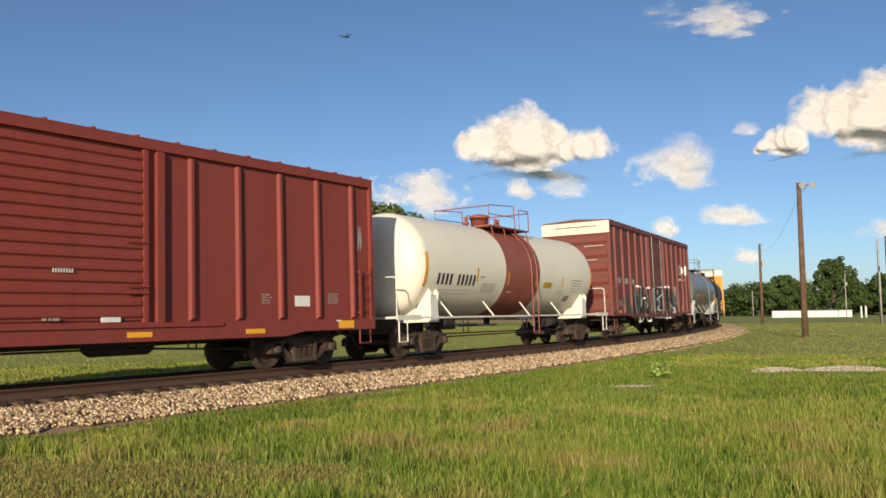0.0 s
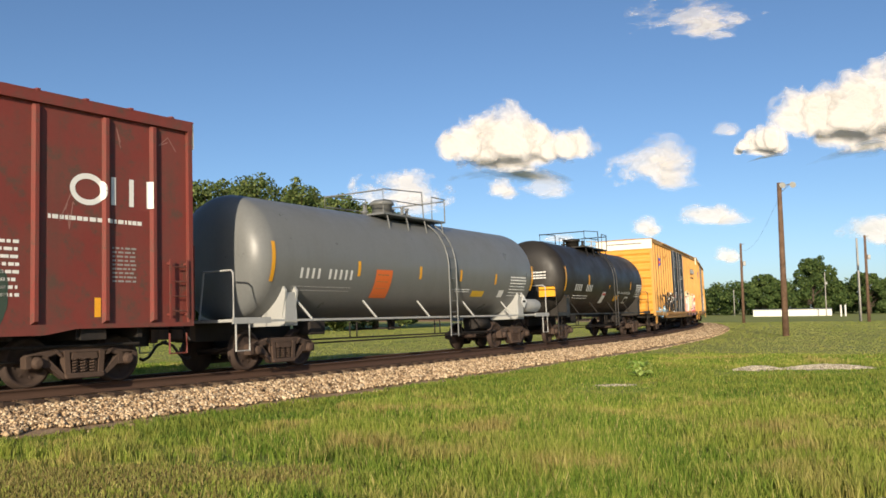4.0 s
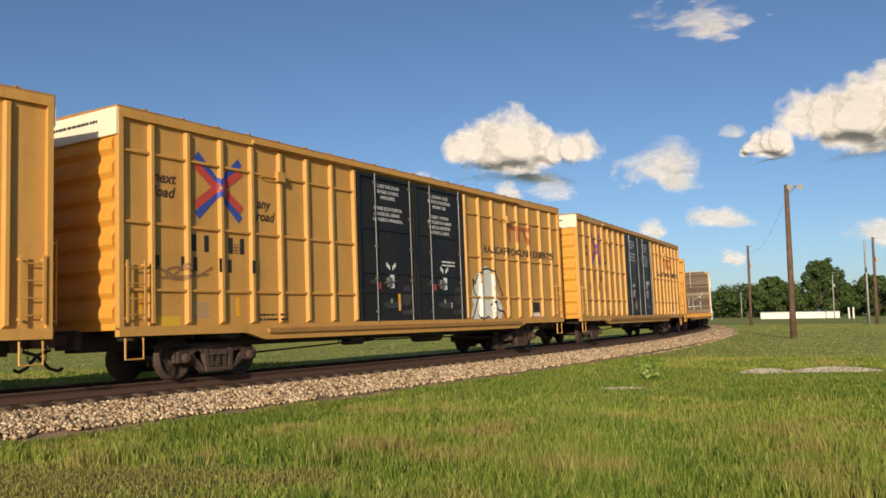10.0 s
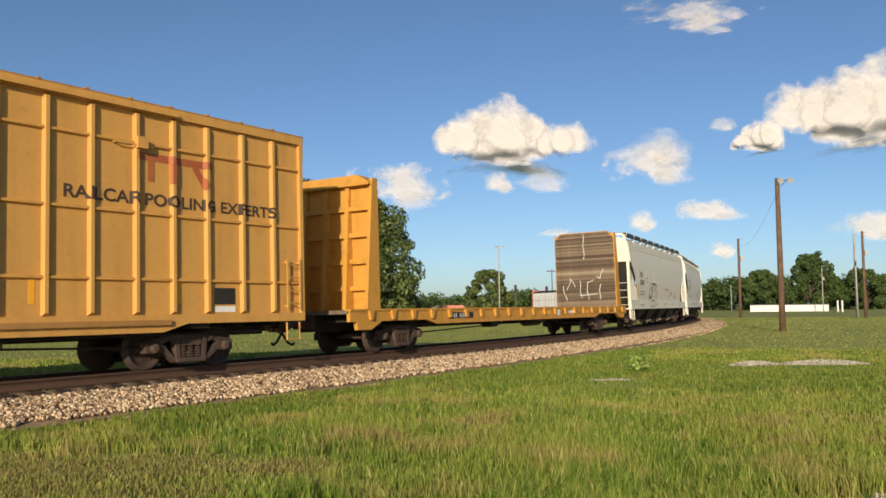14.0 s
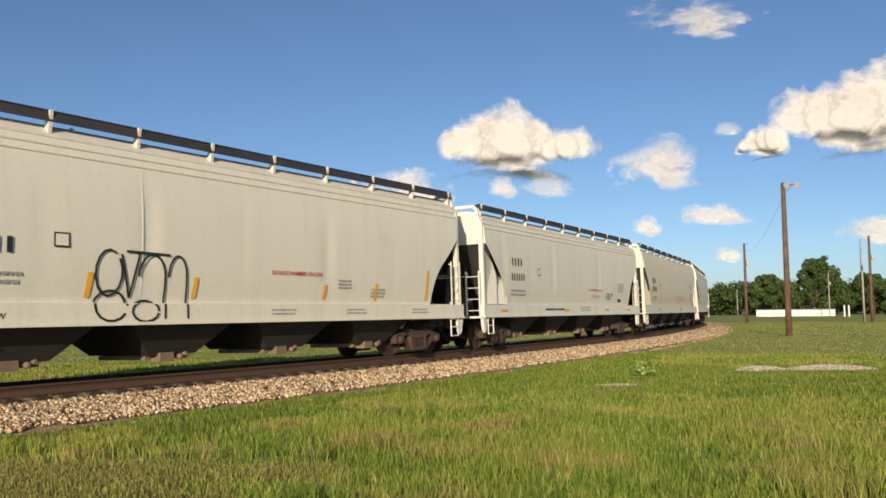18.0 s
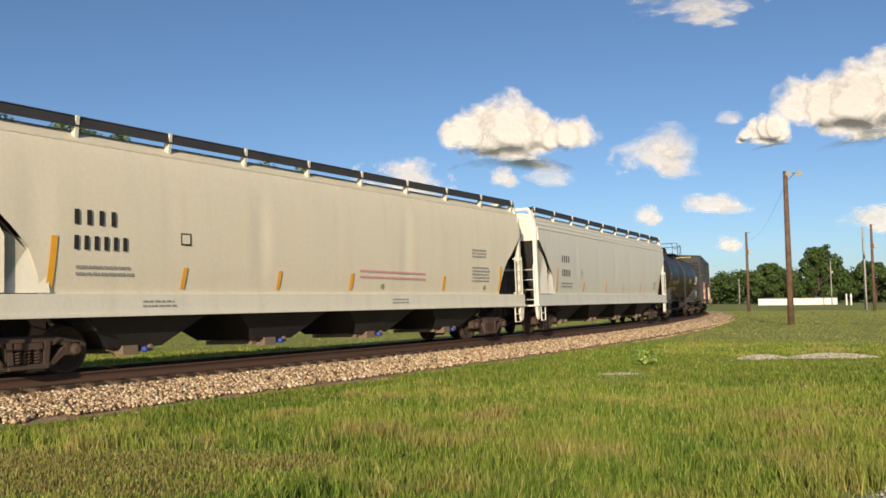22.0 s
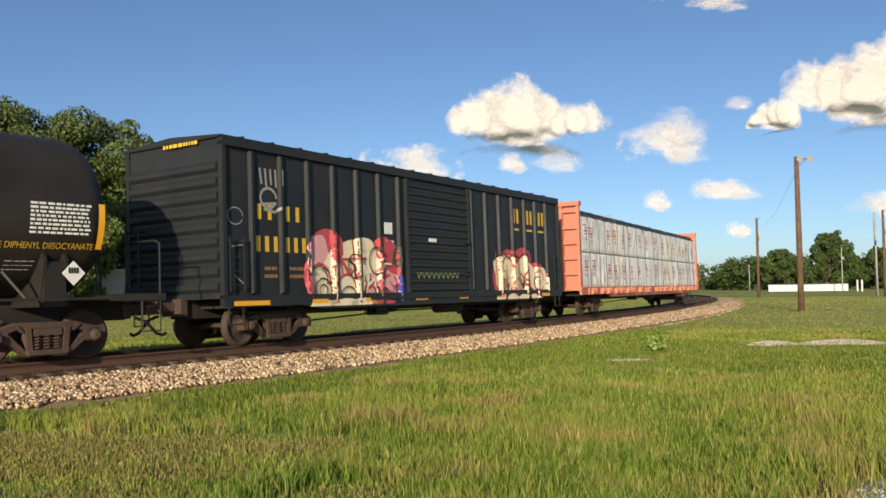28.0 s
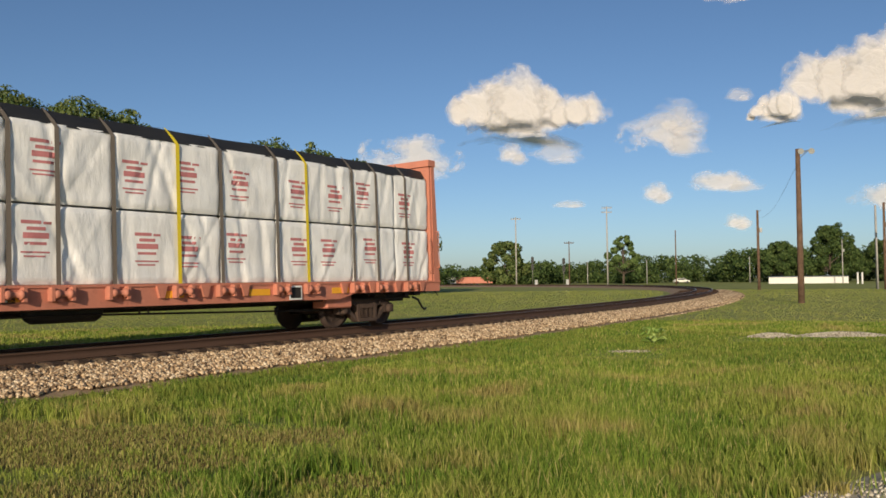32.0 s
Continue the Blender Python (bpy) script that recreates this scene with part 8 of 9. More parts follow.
# ---- weeds, trees, woods ----
LEAF = island_stuff("tree_leaves", [(0.0, (0.038, 0.064, 0.018)), (0.4, (0.082, 0.122, 0.031)), (0.8, (0.145, 0.180, 0.048)), (1.0, (0.21, 0.235, 0.075))], 0.6, 0.25, None, 0.3)
LEAF_FAR = island_stuff("far_leaves", [(0.0, (0.030, 0.056, 0.015)), (0.5, (0.065, 0.105, 0.028)), (1.0, (0.125, 0.165, 0.048))], 0.7, 0.2)
LEAF_LIGHT = island_stuff("light_leaves", [(0.0, (0.06, 0.10, 0.03)), (0.5, (0.12, 0.18, 0.05)), (1.0, (0.20, 0.26, 0.09))], 0.6, 0.3)
BARK = rough_stuff("tree_bark", (0.07, 0.052, 0.038), (0.13, 0.10, 0.075), 4.0, 0.95, 20)
WEED = island_stuff("weed_leaves", [(0.0, (0.24, 0.38, 0.06)), (1.0, (0.48, 0.58, 0.18))], 0.55, 0.3)


def leaf_cloud(rng, blobs, n, size, flat=0.8):
    """Leaf quads on and in a set of blobs (x, y, z, r)."""
    B = np.array(blobs)
    p = B[:, 3] ** 2
    k = rng.choice(len(B), n, p=p / p.sum())
    d = rng.normal(size=(n, 3))
    d /= np.linalg.norm(d, axis=1)[:, None]
    rad = B[k, 3] * (0.55 + 0.5 * rng.random(n) ** 0.6)
    c = B[k, :3] + d * rad[:, None] * np.array([1, 1, flat])
    s = size * rng.uniform(0.5, 1.3, n)
    u = rng.normal(size=(n, 3))
    u -= d * (u * d).sum(1)[:, None] * 0.6
    u /= np.linalg.norm(u, axis=1)[:, None]
    v = np.cross(d + 0.6 * rng.normal(size=(n, 3)), u)
    v /= np.linalg.norm(v, axis=1)[:, None]
    u, v = u * s[:, None], v * s[:, None] * 0.6
    P = np.stack([c - u, c + v * 0.9 - u * 0.1, c + u, c - v], 1).reshape(-1, 3)
    F = np.arange(n * 4).reshape(n, 4)
    return P, F


def tree(place, height, spread, seed, leaves=7000, size=0.42, material=None, label="", low=0.12, sparse=False):
    """A tapered trunk that forks into limbs, and a crown of leaf clumps with gaps."""
    rng = random.Random(seed)
    nrng = np.random.default_rng(seed)
    t = new("tree")
    t.matrix_basis = pose(*place, 0)
    tagged(t, label or "broad leafy green tree at the field's edge", "tree")
    bm = bmesh.new()
    h0 = height * (0.30 if not sparse else 0.35)
    r0 = height * 0.022
    tube(bm, [(0, 0, -0.1), (0.1, 0, h0 * 0.5), (0.0, 0.1, h0), (0.1, 0, height * 0.6), (0, 0, height * 0.86)], [r0 * 1.3, r0, r0 * 0.85, r0 * 0.5, r0 * 0.12], 8)
    blobs = []
    n = 26 if not sparse else 22
    for i in range(n):
        a = i * 2.4 + rng.uniform(-0.4, 0.4)
        f = low + (1 - low) * (i + 0.5) / n
        env = math.sin(math.pi * min(1, 0.16 + 0.80 * f)) ** 0.7
        rr = spread / 2 * env * rng.uniform(0.45, 0.98)
        br = height * (rng.uniform(0.09, 0.15) if not sparse else rng.uniform(0.045, 0.085)) * (0.7 + 0.5 * env)
        c = (rr * math.cos(a), rr * math.sin(a), min(f * height, height - br * 0.75))
        blobs.append((*c, br))
        z0 = max(h0 * 0.6, c[2] - height * 0.25)
        tube(bm, [(0, 0, z0), (c[0] * 0.5, c[1] * 0.5, (z0 + c[2]) / 2 + 0.2), c], [r0 * 0.45, r0 * 0.25, r0 * 0.08], 5)
    part("trunk", bm, BARK, t)
    if not sparse:
        for _ in range(10):   # small sprays that break the outline
            b = rng.choice(blobs)
            d = Vector((rng.uniform(-1, 1), rng.uniform(-1, 1), rng.uniform(-0.2, 1))).normalized() * b[3]
            blobs.append((b[0] + d.x, b[1] + d.y, b[2] + d.z, b[3] * 0.42))
    P, F = leaf_cloud(nrng, blobs, leaves, size)
    P[:, 2] = np.maximum(P[:, 2], 0.05)
    crown = from_arrays("crown", P, F, material or LEAF, t)
    return t


def trees():
    k = 0
    for az, d, h, w in ((-36, 74, 17, 13), (-31.5, 78, 17.5, 14), (-27.5, 74, 16.6, 13), (-23.6, 77, 16.6, 13), (-20.6, 80, 13.6, 9), (-25.5, 68, 10.5, 10), (-30, 70, 11.5, 11),
                        (-17.8, 104, 16.2, 12), (-15.2, 108, 18.3, 13), (-12.2, 110, 19.3, 14), (-9.2, 108, 18.0, 13), (-6.6, 106, 16.4, 11), (-4.3, 108, 15.4, 10), (-13.6, 98, 11, 10), (-7.8, 97, 10, 9)):
        tree(polar(az, d), h, w, 100 + k, 40000 if d < 90 else 19000, 0.17 if d < 90 else 0.25,
             label="tall dense dark-green broadleaf tree beyond the track" if h > 12 else "low bushy green tree at the wood's edge")
        k += 1
    tree(polar(-2.3, 135), 5.2, 5.0, 140, 4000, 0.26, label="small rounded green tree beyond the track")
    tree(polar(3.35, 230), 11.8, 11.5, 141, 9000, 0.36, LEAF, "round green tree standing alone in the field", 0.06)
    tree(polar(11.1, 240), 13.4, 11.0, 142, 4500, 0.34, LEAF_LIGHT, "thin-crowned pale green tree with open branches", 0.28, True)
    tree(polar(23.5, 255), 15.2, 15.0, 143, 13000, 0.36, LEAF_FAR, "tall broad tree rising over the wood's edge")
    tree(polar(20.8, 260), 11.5, 13, 144, 9000, 0.36, LEAF_FAR, "broad green tree in the wood's edge")
    tree(polar(26.6, 262), 11.0, 13, 145, 9000, 0.36, LEAF_FAR, "broad green tree in the wood's edge")


def far_woods():
    rng = random.Random(7)
    nrng = np.random.default_rng(7)
    blobs = []
    az = -34.0
    while az < 36:
        d = 300 + 25 * math.sin(az * 0.9)
        top = np.interp(az, [-34, 0, 3, 7, 12, 18, 19.5, 24, 28, 36], [11, 6.5, 6.5, 7.8, 8.8, 10.0, 11.5, 12, 11, 12]) * rng.uniform(0.82, 1.12)
        x, y = polar(az, d)
        for _ in range(9):
            r = rng.uniform(1.6, 3.2)
            blobs.append((x + rng.uniform(-3, 3), y + rng.uniform(-5, 8), rng.uniform(0.8, max(1.2, top - r * 0.7)), r))
        az += 0.42
    P, F = leaf_cloud(nrng, blobs, 120000, 0.52)
    P[:, 2] = np.maximum(P[:, 2], 0.0)
    tagged(from_arrays("far_woods", P, F, LEAF_FAR), "dark green line of woods along the horizon", "woods", kind="stuff")


def weed_plant():
    rng = random.Random(2)
    bm = bmesh.new()
    for i in range(46):
        a, h, l = rng.uniform(0, 2 * math.pi), rng.uniform(0.05, 0.34), rng.uniform(0.12, 0.26)
        c, s = math.cos(a), math.sin(a)
        p0 = Vector((c * 0.08, s * 0.08, h))
        p1 = p0 + Vector((c * l * 0.6, s * l * 0.6, 0.07))
        p2 = p0 + Vector((c * l, s * l, 0.01))
        side = Vector((-s, c, 0)) * l * 0.26
        v = [bm.verts.new(p) for p in (p0, p1 + side, p2, p1 - side)]
        bm.faces.new(v)
    for i in range(7):
        a = i * 0.9
        tube(bm, [(0, 0, -0.02), (0.05 * math.cos(a), 0.05 * math.sin(a), 0.2), (0.12 * math.cos(a), 0.12 * math.sin(a), 0.34)], [0.008, 0.006, 0.003], 4)
    t = tagged(part("weed", bm, WEED), "leafy bright green weed in the grass", "weed")
    t.matrix_basis = pose(5.0, 21.75, 0) @ Matrix.Diagonal((1.1, 1.1, 1.1, 1))


# ---- poles, buildings, far things ----
POLE_WOOD = rough_stuff("weathered_pole_wood", (0.11, 0.066, 0.042), (0.19, 0.12, 0.08), 3.0, 0.9, 30)
POLE_PALE = rough_stuff("pale_grey_pole", (0.34, 0.32, 0.29), (0.46, 0.43, 0.39), 2.0, 0.85, 30)
SHED_WHITE = paint("white_wall", (0.75, 0.73, 0.66), amount=0.15, rough=0.7)
GLASS = paint("dark_glass", (0.03, 0.035, 0.04), amount=0.1, rough=0.1)


def pole(place, height, r, material, kind, label, turn=0):
    t = new("utility_pole")
    tagged(t, label, "pole")
    t.matrix_basis = pose(*place, 0, 0, 0, turn)
    part("shaft", tube(bmesh.new(), [(0, 0, -0.2), (0, 0, height * 0.5), (0, 0, height)], [r, r * 0.86, r * 0.68], 14), material, t)
    if kind == "flood":
        bm = bmesh.new()
        tube(bm, [(-0.12, -0.05, height - 0.25), (0.9, -0.05, height - 0.1)], 0.035, 6)
        tube(bm, [(0.0, 0, height - 0.7), (0.55, -0.05, height - 0.18)], 0.02, 5)
        part("lamp_arm", bm, GREY_METAL, t)
        for x, y in ((0.25, -0.15), (0.85, -0.05)):
            bm = lathe(bmesh.new(), [(0.0, 0.07), (0.05, 0.12), (0.20, 0.19), (0.22, 0.19)], "y", 16)
            part("floodlight", bm, GREY_TRIM, t, "grey floodlight head").matrix_basis = pose(x, y, height - 0.12, -25, 0, 160)
    if kind == "box":
        part("meter_box", bevel(box(bmesh.new(), r * 0.9, r + 0.30, -0.18, 0.18, height * 0.72, height * 0.72 + 0.55), 0.03), GREY_TRIM, t)
        part("lamp_arm", tube(bmesh.new(), [(0, 0, height - 0.2), (0.45, 0, height - 0.05)], 0.03, 5), GREY_METAL, t)
    if kind in ("cross", "double"):
        for z in (height - 0.5,) if kind == "cross" else (height - 0.4, height - 1.5):
            arm = part("crossarm", box(bmesh.new(), -1.25, 1.25, -0.08, 0.08, z - 0.09, z + 0.09), material, t)
            for x in (-1.1, -0.5, 0.5, 1.1):
                part("insulator", lathe(bmesh.new(), [(z + 0.09, 0.05), (z + 0.2, 0.09), (z + 0.34, 0.06)], "z", 8, (x, 0, 0)), GREY_METAL, arm)
    return t


def signal(place, height):
    t = new("railway_signal")
    tagged(t, "black-headed railway signal on a grey mast", "signal")
    t.matrix_basis = pose(*place, 0)
    part("mast", tube(bmesh.new(), [(0, 0, -0.1), (0, 0, height)], 0.09, 8), GREY_METAL, t)
    for z in (height - 0.6, height - 2.4):
        head = part("signal_head", bevel(prism(bmesh.new(), [(-0.35, z - 0.7), (0.35, z - 0.7), (0.35, z + 0.5), (0.2, z + 0.75), (-0.2, z + 0.75), (-0.35, z + 0.5)], -0.22, -0.1), 0.02), BLACK, t)
        for dz in (-0.4, 0.0, 0.4):
            part("lens_hood", lathe(bmesh.new(), [(-0.42, 0.13), (-0.22, 0.13), (-0.2, 0.10)], "y", 10, (0, 0, z + dz)), BLACK, head)
    part("equipment_box", bevel(box(bmesh.new(), 0.5, 1.2, -0.3, 0.3, 0, 1.5), 0.04), GREY_TRIM, t)


def white_shed():
    x0, y0 = polar(20.0, 212)
    x1, y1 = polar(24.5, 212)
    t = new("white_shed")
    tagged(t, "long low white metal shed across the field", "shed")
    ln = math.hypot(x1 - x0, y1 - y0)
    t.matrix_basis = pose((x0 + x1) / 2, (y0 + y1) / 2, 0, 0, 0, math.degrees(math.atan2(y1 - y0, x1 - x0)))
    part("wall", box(bmesh.new(), -ln / 2, ln / 2, 0, 7, 0, 1.5), SHED_WHITE, t)
    part("roof", prism(bmesh.new(), [(-0.2, 1.5), (3.5, 1.66), (7.2, 1.5)], -ln / 2 - 0.2, ln / 2 + 0.2, "x"), GREY_TRIM, t)
    for k in range(9):
        x = -ln / 2 + (k + 0.5) * ln / 9
        part("wall_rib", box(bmesh.new(), x - 0.06, x + 0.06, -0.05, 0.0, 0, 1.48), SHED_WHITE, t)


def car_far(place, turn, material, label):
    t = new("parked_car")
    tagged(t, label, "car")
    t.matrix_basis = pose(*place, 0, 0, 0, turn)
    bm = prism(bmesh.new(), [(-2.2, 0.35), (-2.2, 0.85), (-1.9, 0.95), (-1.2, 1.42), (0.5, 1.45), (1.2, 1.0), (2.1, 0.85), (2.25, 0.4)], -0.85, 0.85)
    part("car_body", bevel(bm, 0.06), material, t)
    part("side_window", prism(bmesh.new(), [(-1.5, 1.0), (-1.1, 1.34), (0.4, 1.36), (0.95, 1.0)], -0.87, 0.87), GLASS, t)
    for x in (-1.35, 1.4):
        for y in (-0.82, 0.82):
            part("wheel", lathe(bmesh.new(), [(-0.1, 0.2), (-0.1, 0.33), (0.1, 0.33), (0.1, 0.2)], "y", 16, (x, y, 0.33)), BLACK, t)


def far_things():
    pole((21.347, 53.228), 9.55, 0.20, POLE_WOOD, "flood", "tall brown wooden pole with two floodlights at its top", -20)
    pole((37.6, 106.6), 9.9, 0.19, POLE_WOOD, "box", "brown wooden pole with a small box", 0)
    pole(polar(26.05, 117), 10.2, 0.17, POLE_PALE, "plain", "pale slender pole in the field")
    pole(polar(26.5, 113), 10.2, 0.19, POLE_WOOD, "box", "dark wooden pole with a lamp arm")
    pole(polar(4.13, 215), 17.2, 0.20, POLE_PALE, "cross", "tall pale pole with one crossarm")
    pole(polar(10.1, 215), 19.4, 0.20, POLE_PALE, "double", "tall pale pole with two crossarms")
    pole(polar(7.62, 220), 11.2, 0.16, POLE_WOOD, "cross", "dark wooden pole with a crossarm")
    pole(polar(14.43, 200), 12.3, 0.16, POLE_WOOD, "plain", "thin dark pole beside the bend")
    pole(polar(18.9, 250), 7.2, 0.12, POLE_PALE, "plain", "short pale wooden post far off")
    pole(polar(24.2, 205), 9.5, 0.12, POLE_PALE, "box", "slender grey pole with a lamp")
    pole(polar(12.6, 230), 6.4, 0.12, POLE_PALE, "plain", "short pale wooden post far off")
    pole(polar(8.8, 235), 6.2, 0.12, POLE_PALE, "plain", "short pale wooden post far off")
    signal(polar(5.2, 210), 7.0)
    signal(polar(7.25, 212), 6.6)
    white_shed()
    car_far(polar(14.75, 250), 6, WHITE, "white car parked far off by the woods")
    car_far(polar(11.6, 280), 5, GREY_TRIM, "grey car parked far off by the woods")
    for az, m, lab in ((-0.5, SHED_WHITE, "white box trailer"), (0.75, SALMON, "orange box trailer"), (1.9, SALMON, "orange box trailer")):
        t = new("box_trailer")
        tagged(t, lab + " parked far off beyond the track", "trailer")
        t.matrix_basis = pose(*polar(az, 290), 0, 0, 0, 2)
        part("trailer_body", bevel(box(bmesh.new(), -3.2, 3.2, -1.2, 1.2, 0.5, 2.6), 0.05), m, t)
        for x in (-2.0, 2.0):
            part("wheel", lathe(bmesh.new(), [(-1.15, 0.2), (-1.15, 0.5), (1.15, 0.5), (1.15, 0.2)], "y", 16, (x, 0, 0.5)), BLACK, t)
    # white posts beside the shed
    for az in (25.0, 25.25):
        p = tagged(part("white_post", bevel(box(bmesh.new(), -0.14, 0.14, -0.14, 0.14, 0, 2.3), 0.03), SHED_WHITE), "short white post beside the shed", "post")
        p.matrix_basis = pose(*polar(az, 190), 0)
    # slack wire between the two nearer poles
    a, b = Vector((21.347, 53.228, 8.7)), Vector((37.6, 106.6, 9.0))
    pts = [a.lerp(b, k / 16) - Vector((0, 0, 1.1 * math.sin(math.pi * k / 16))) for k in range(17)]
    tagged(part("overhead_wire", tube(bmesh.new(), pts, 0.008, 4), BLACK), "thin dark wire slung between two wooden poles", "wire")
    # old white shed half hidden under the trees
    t = tagged(part("porch_shed", box(box(bmesh.new(), -2.6, 2.6, -1.5, 1.5, 0, 2.2), -2.9, 2.9, -1.8, 1.8, 2.21, 2.45), SHED_WHITE), "small white shed half hidden under the trees", "shed")
    t.matrix_basis = pose(*polar(-20.8, 74), 1.2)


trees()
far_woods()
weed_plant()
far_things()

def dragonfly():
    """A small dark dragonfly that darts past near the camera."""
    t = tagged(new("dragonfly"), "small dark dragonfly with clear wings spread in flight", "insect")
    part("body", lathe(bmesh.new(), [(-0.045, 0.001), (-0.042, 0.003), (0.0, 0.003), (0.006, 0.006), (0.022, 0.0065), (0.026, 0.003), (0.03, 0.005), (0.035, 0.001)], "x", 8), BLACK, t)
    for x, sweep in ((0.017, 0.006), (0.008, -0.010)):
        for y in (-1, 1):
            bm = prism(bmesh.new(), [(x - 0.002, 0.004 * y), (x - 0.004 + sweep, 0.046 * y), (x + sweep, 0.050 * y), (x + 0.005 + sweep, 0.044 * y), (x + 0.002, 0.004 * y)], 0.004, 0.0045, "z")
            part("wing", bm, GREY_METAL, t)
    return t


DRAGONFLY = dragonfly()

# ---- clouds ----
def sheet_material(name, stretch, scale, core, gain, most, ragged=1.0):
    """A thin sheet of vapour: dense in its core, breaking up into shreds towards a flat lower edge and a ragged upper one."""
    m, nt, b = shader(name)
    tex = nt.nodes.new("ShaderNodeTexCoord")
    rnd = nt.nodes.new("ShaderNodeObjectInfo").outputs["Random"]

    def calc(op, x, y=0.0):
        k = nt.nodes.new("ShaderNodeMath")
        k.operation = op
        for socket, v in zip(k.inputs, (x, y)):
            if isinstance(v, (int, float)):
                socket.default_value = v
            else:
                nt.links.new(v, socket)
        return k.outputs[0]
    xyz = nt.nodes.new("ShaderNodeSeparateXYZ")
    nt.links.new(tex.outputs["Generated"], xyz.inputs[0])
    mp = nt.nodes.new("ShaderNodeMapping")
    mp.inputs["Scale"].default_value = stretch
    nt.links.new(tex.outputs["Object"], mp.inputs["Vector"])
    fields = []
    for sc, w in ((scale, 31.0), (scale * 3.1, 57.0)):
        n = node(nt, "TexNoise", Scale=sc, Detail=5.0, Roughness=0.52, Distortion=0.4)
        n.noise_dimensions = "4D"
        nt.links.new(mp.outputs[0], n.inputs["Vector"])
        nt.links.new(calc("MULTIPLY", rnd, w), n.inputs["W"])
        fields.append(n.outputs["Fac"])
    u = calc("MULTIPLY", calc("SUBTRACT", xyz.outputs["X"], 0.5), 2.0)
    up = calc("DIVIDE", calc("SUBTRACT", xyz.outputs["Z"], 0.34), 0.66)
    down = calc("DIVIDE", calc("SUBTRACT", 0.34, xyz.outputs["Z"]), 0.34)
    v = calc("MAXIMUM", up, down)
    far = calc("SQRT", calc("ADD", calc("MULTIPLY", u, u), calc("MULTIPLY", v, v)))
    lumps = calc("ADD", calc("MULTIPLY", calc("SUBTRACT", fields[0], 0.5), 2.0 * ragged), calc("MULTIPLY", calc("SUBTRACT", fields[1], 0.5), 0.7 * ragged))
    f = calc("MULTIPLY", calc("ADD", calc("SUBTRACT", core, far), lumps), gain)
    rim = calc("MULTIPLY", calc("SUBTRACT", 1.0, far), 6.0)
    f = calc("MINIMUM", calc("MAXIMUM", calc("MINIMUM", f, rim), 0.0), most)
    diff = node(nt, "BsdfDiffuse", Color=(0.72, 0.70, 0.70, 1), Roughness=1.0)
    height = node(nt, "Bump", Strength=0.8, Distance=30.0)
    nt.links.new(fields[0], height.inputs["Height"])
    nt.links.new(height.outputs[0], diff.inputs["Normal"])
    trans = node(nt, "BsdfTranslucent", Color=(0.72, 0.72, 0.74, 1))
    body = node(nt, "MixShader", Fac=0.2)
    nt.links.new(diff.outputs[0], body.inputs[1])
    nt.links.new(trans.outputs[0], body.inputs[2])
    clear = nt.nodes.new("ShaderNodeBsdfTransparent")
    mx = nt.nodes.new("ShaderNodeMixShader")
    for socket, v in zip(mx.inputs, (f, clear.outputs[0], body.outputs[0])):
        nt.links.new(v, socket)
    nt.links.new(mx.outputs[0], nt.nodes["Material Output"].inputs[0])
    return m


SOFT = sheet_material("soft_small_cloud", (1.0, 1.0, 1.3), 0.011, 0.86, 1.5, 0.80)
THIN = sheet_material("thin_cloud", (0.8, 1.0, 1.6), 0.009, 0.72, 0.9, 0.45)
PUFF = sheet_material("billowing_cloud", (1.0, 1.0, 1.1), 0.012, 0.90, 2.6, 0.98, 0.62)
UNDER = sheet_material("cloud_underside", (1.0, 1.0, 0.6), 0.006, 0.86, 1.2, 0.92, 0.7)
CIRRUS = sheet_material("wispy_cloud", (0.7, 1.0, 1.9), 0.010, 0.54, 1.0, 0.50, 1.3)
CLOUDS = []
CLOUD_D = 3000.0


def veil(name, x0, x1, z0, z1, y, seed, material, parent):
    """A thin, gently bowed sheet of vapour."""
    g = np.linspace(0, 1, 13)
    bow = 0.06 * (x1 - x0)
    v = np.array([(x0 + (x1 - x0) * a, y + bow * math.sin(3 * a + seed) + 0.7 * bow * math.sin(5 * c) + 3 * bow * ((a - 0.5) ** 2 + (c - 0.4) ** 2), z0 + (z1 - z0) * c) for c in g for a in g])
    f = np.array([(i * 13 + j, i * 13 + j + 1, i * 13 + j + 14, i * 13 + j + 13) for i in range(12) for j in range(12)])
    ob = from_arrays(name, v, f, material, parent)
    ob.data.polygons.foreach_set("use_smooth", [True] * len(f))
    return ob


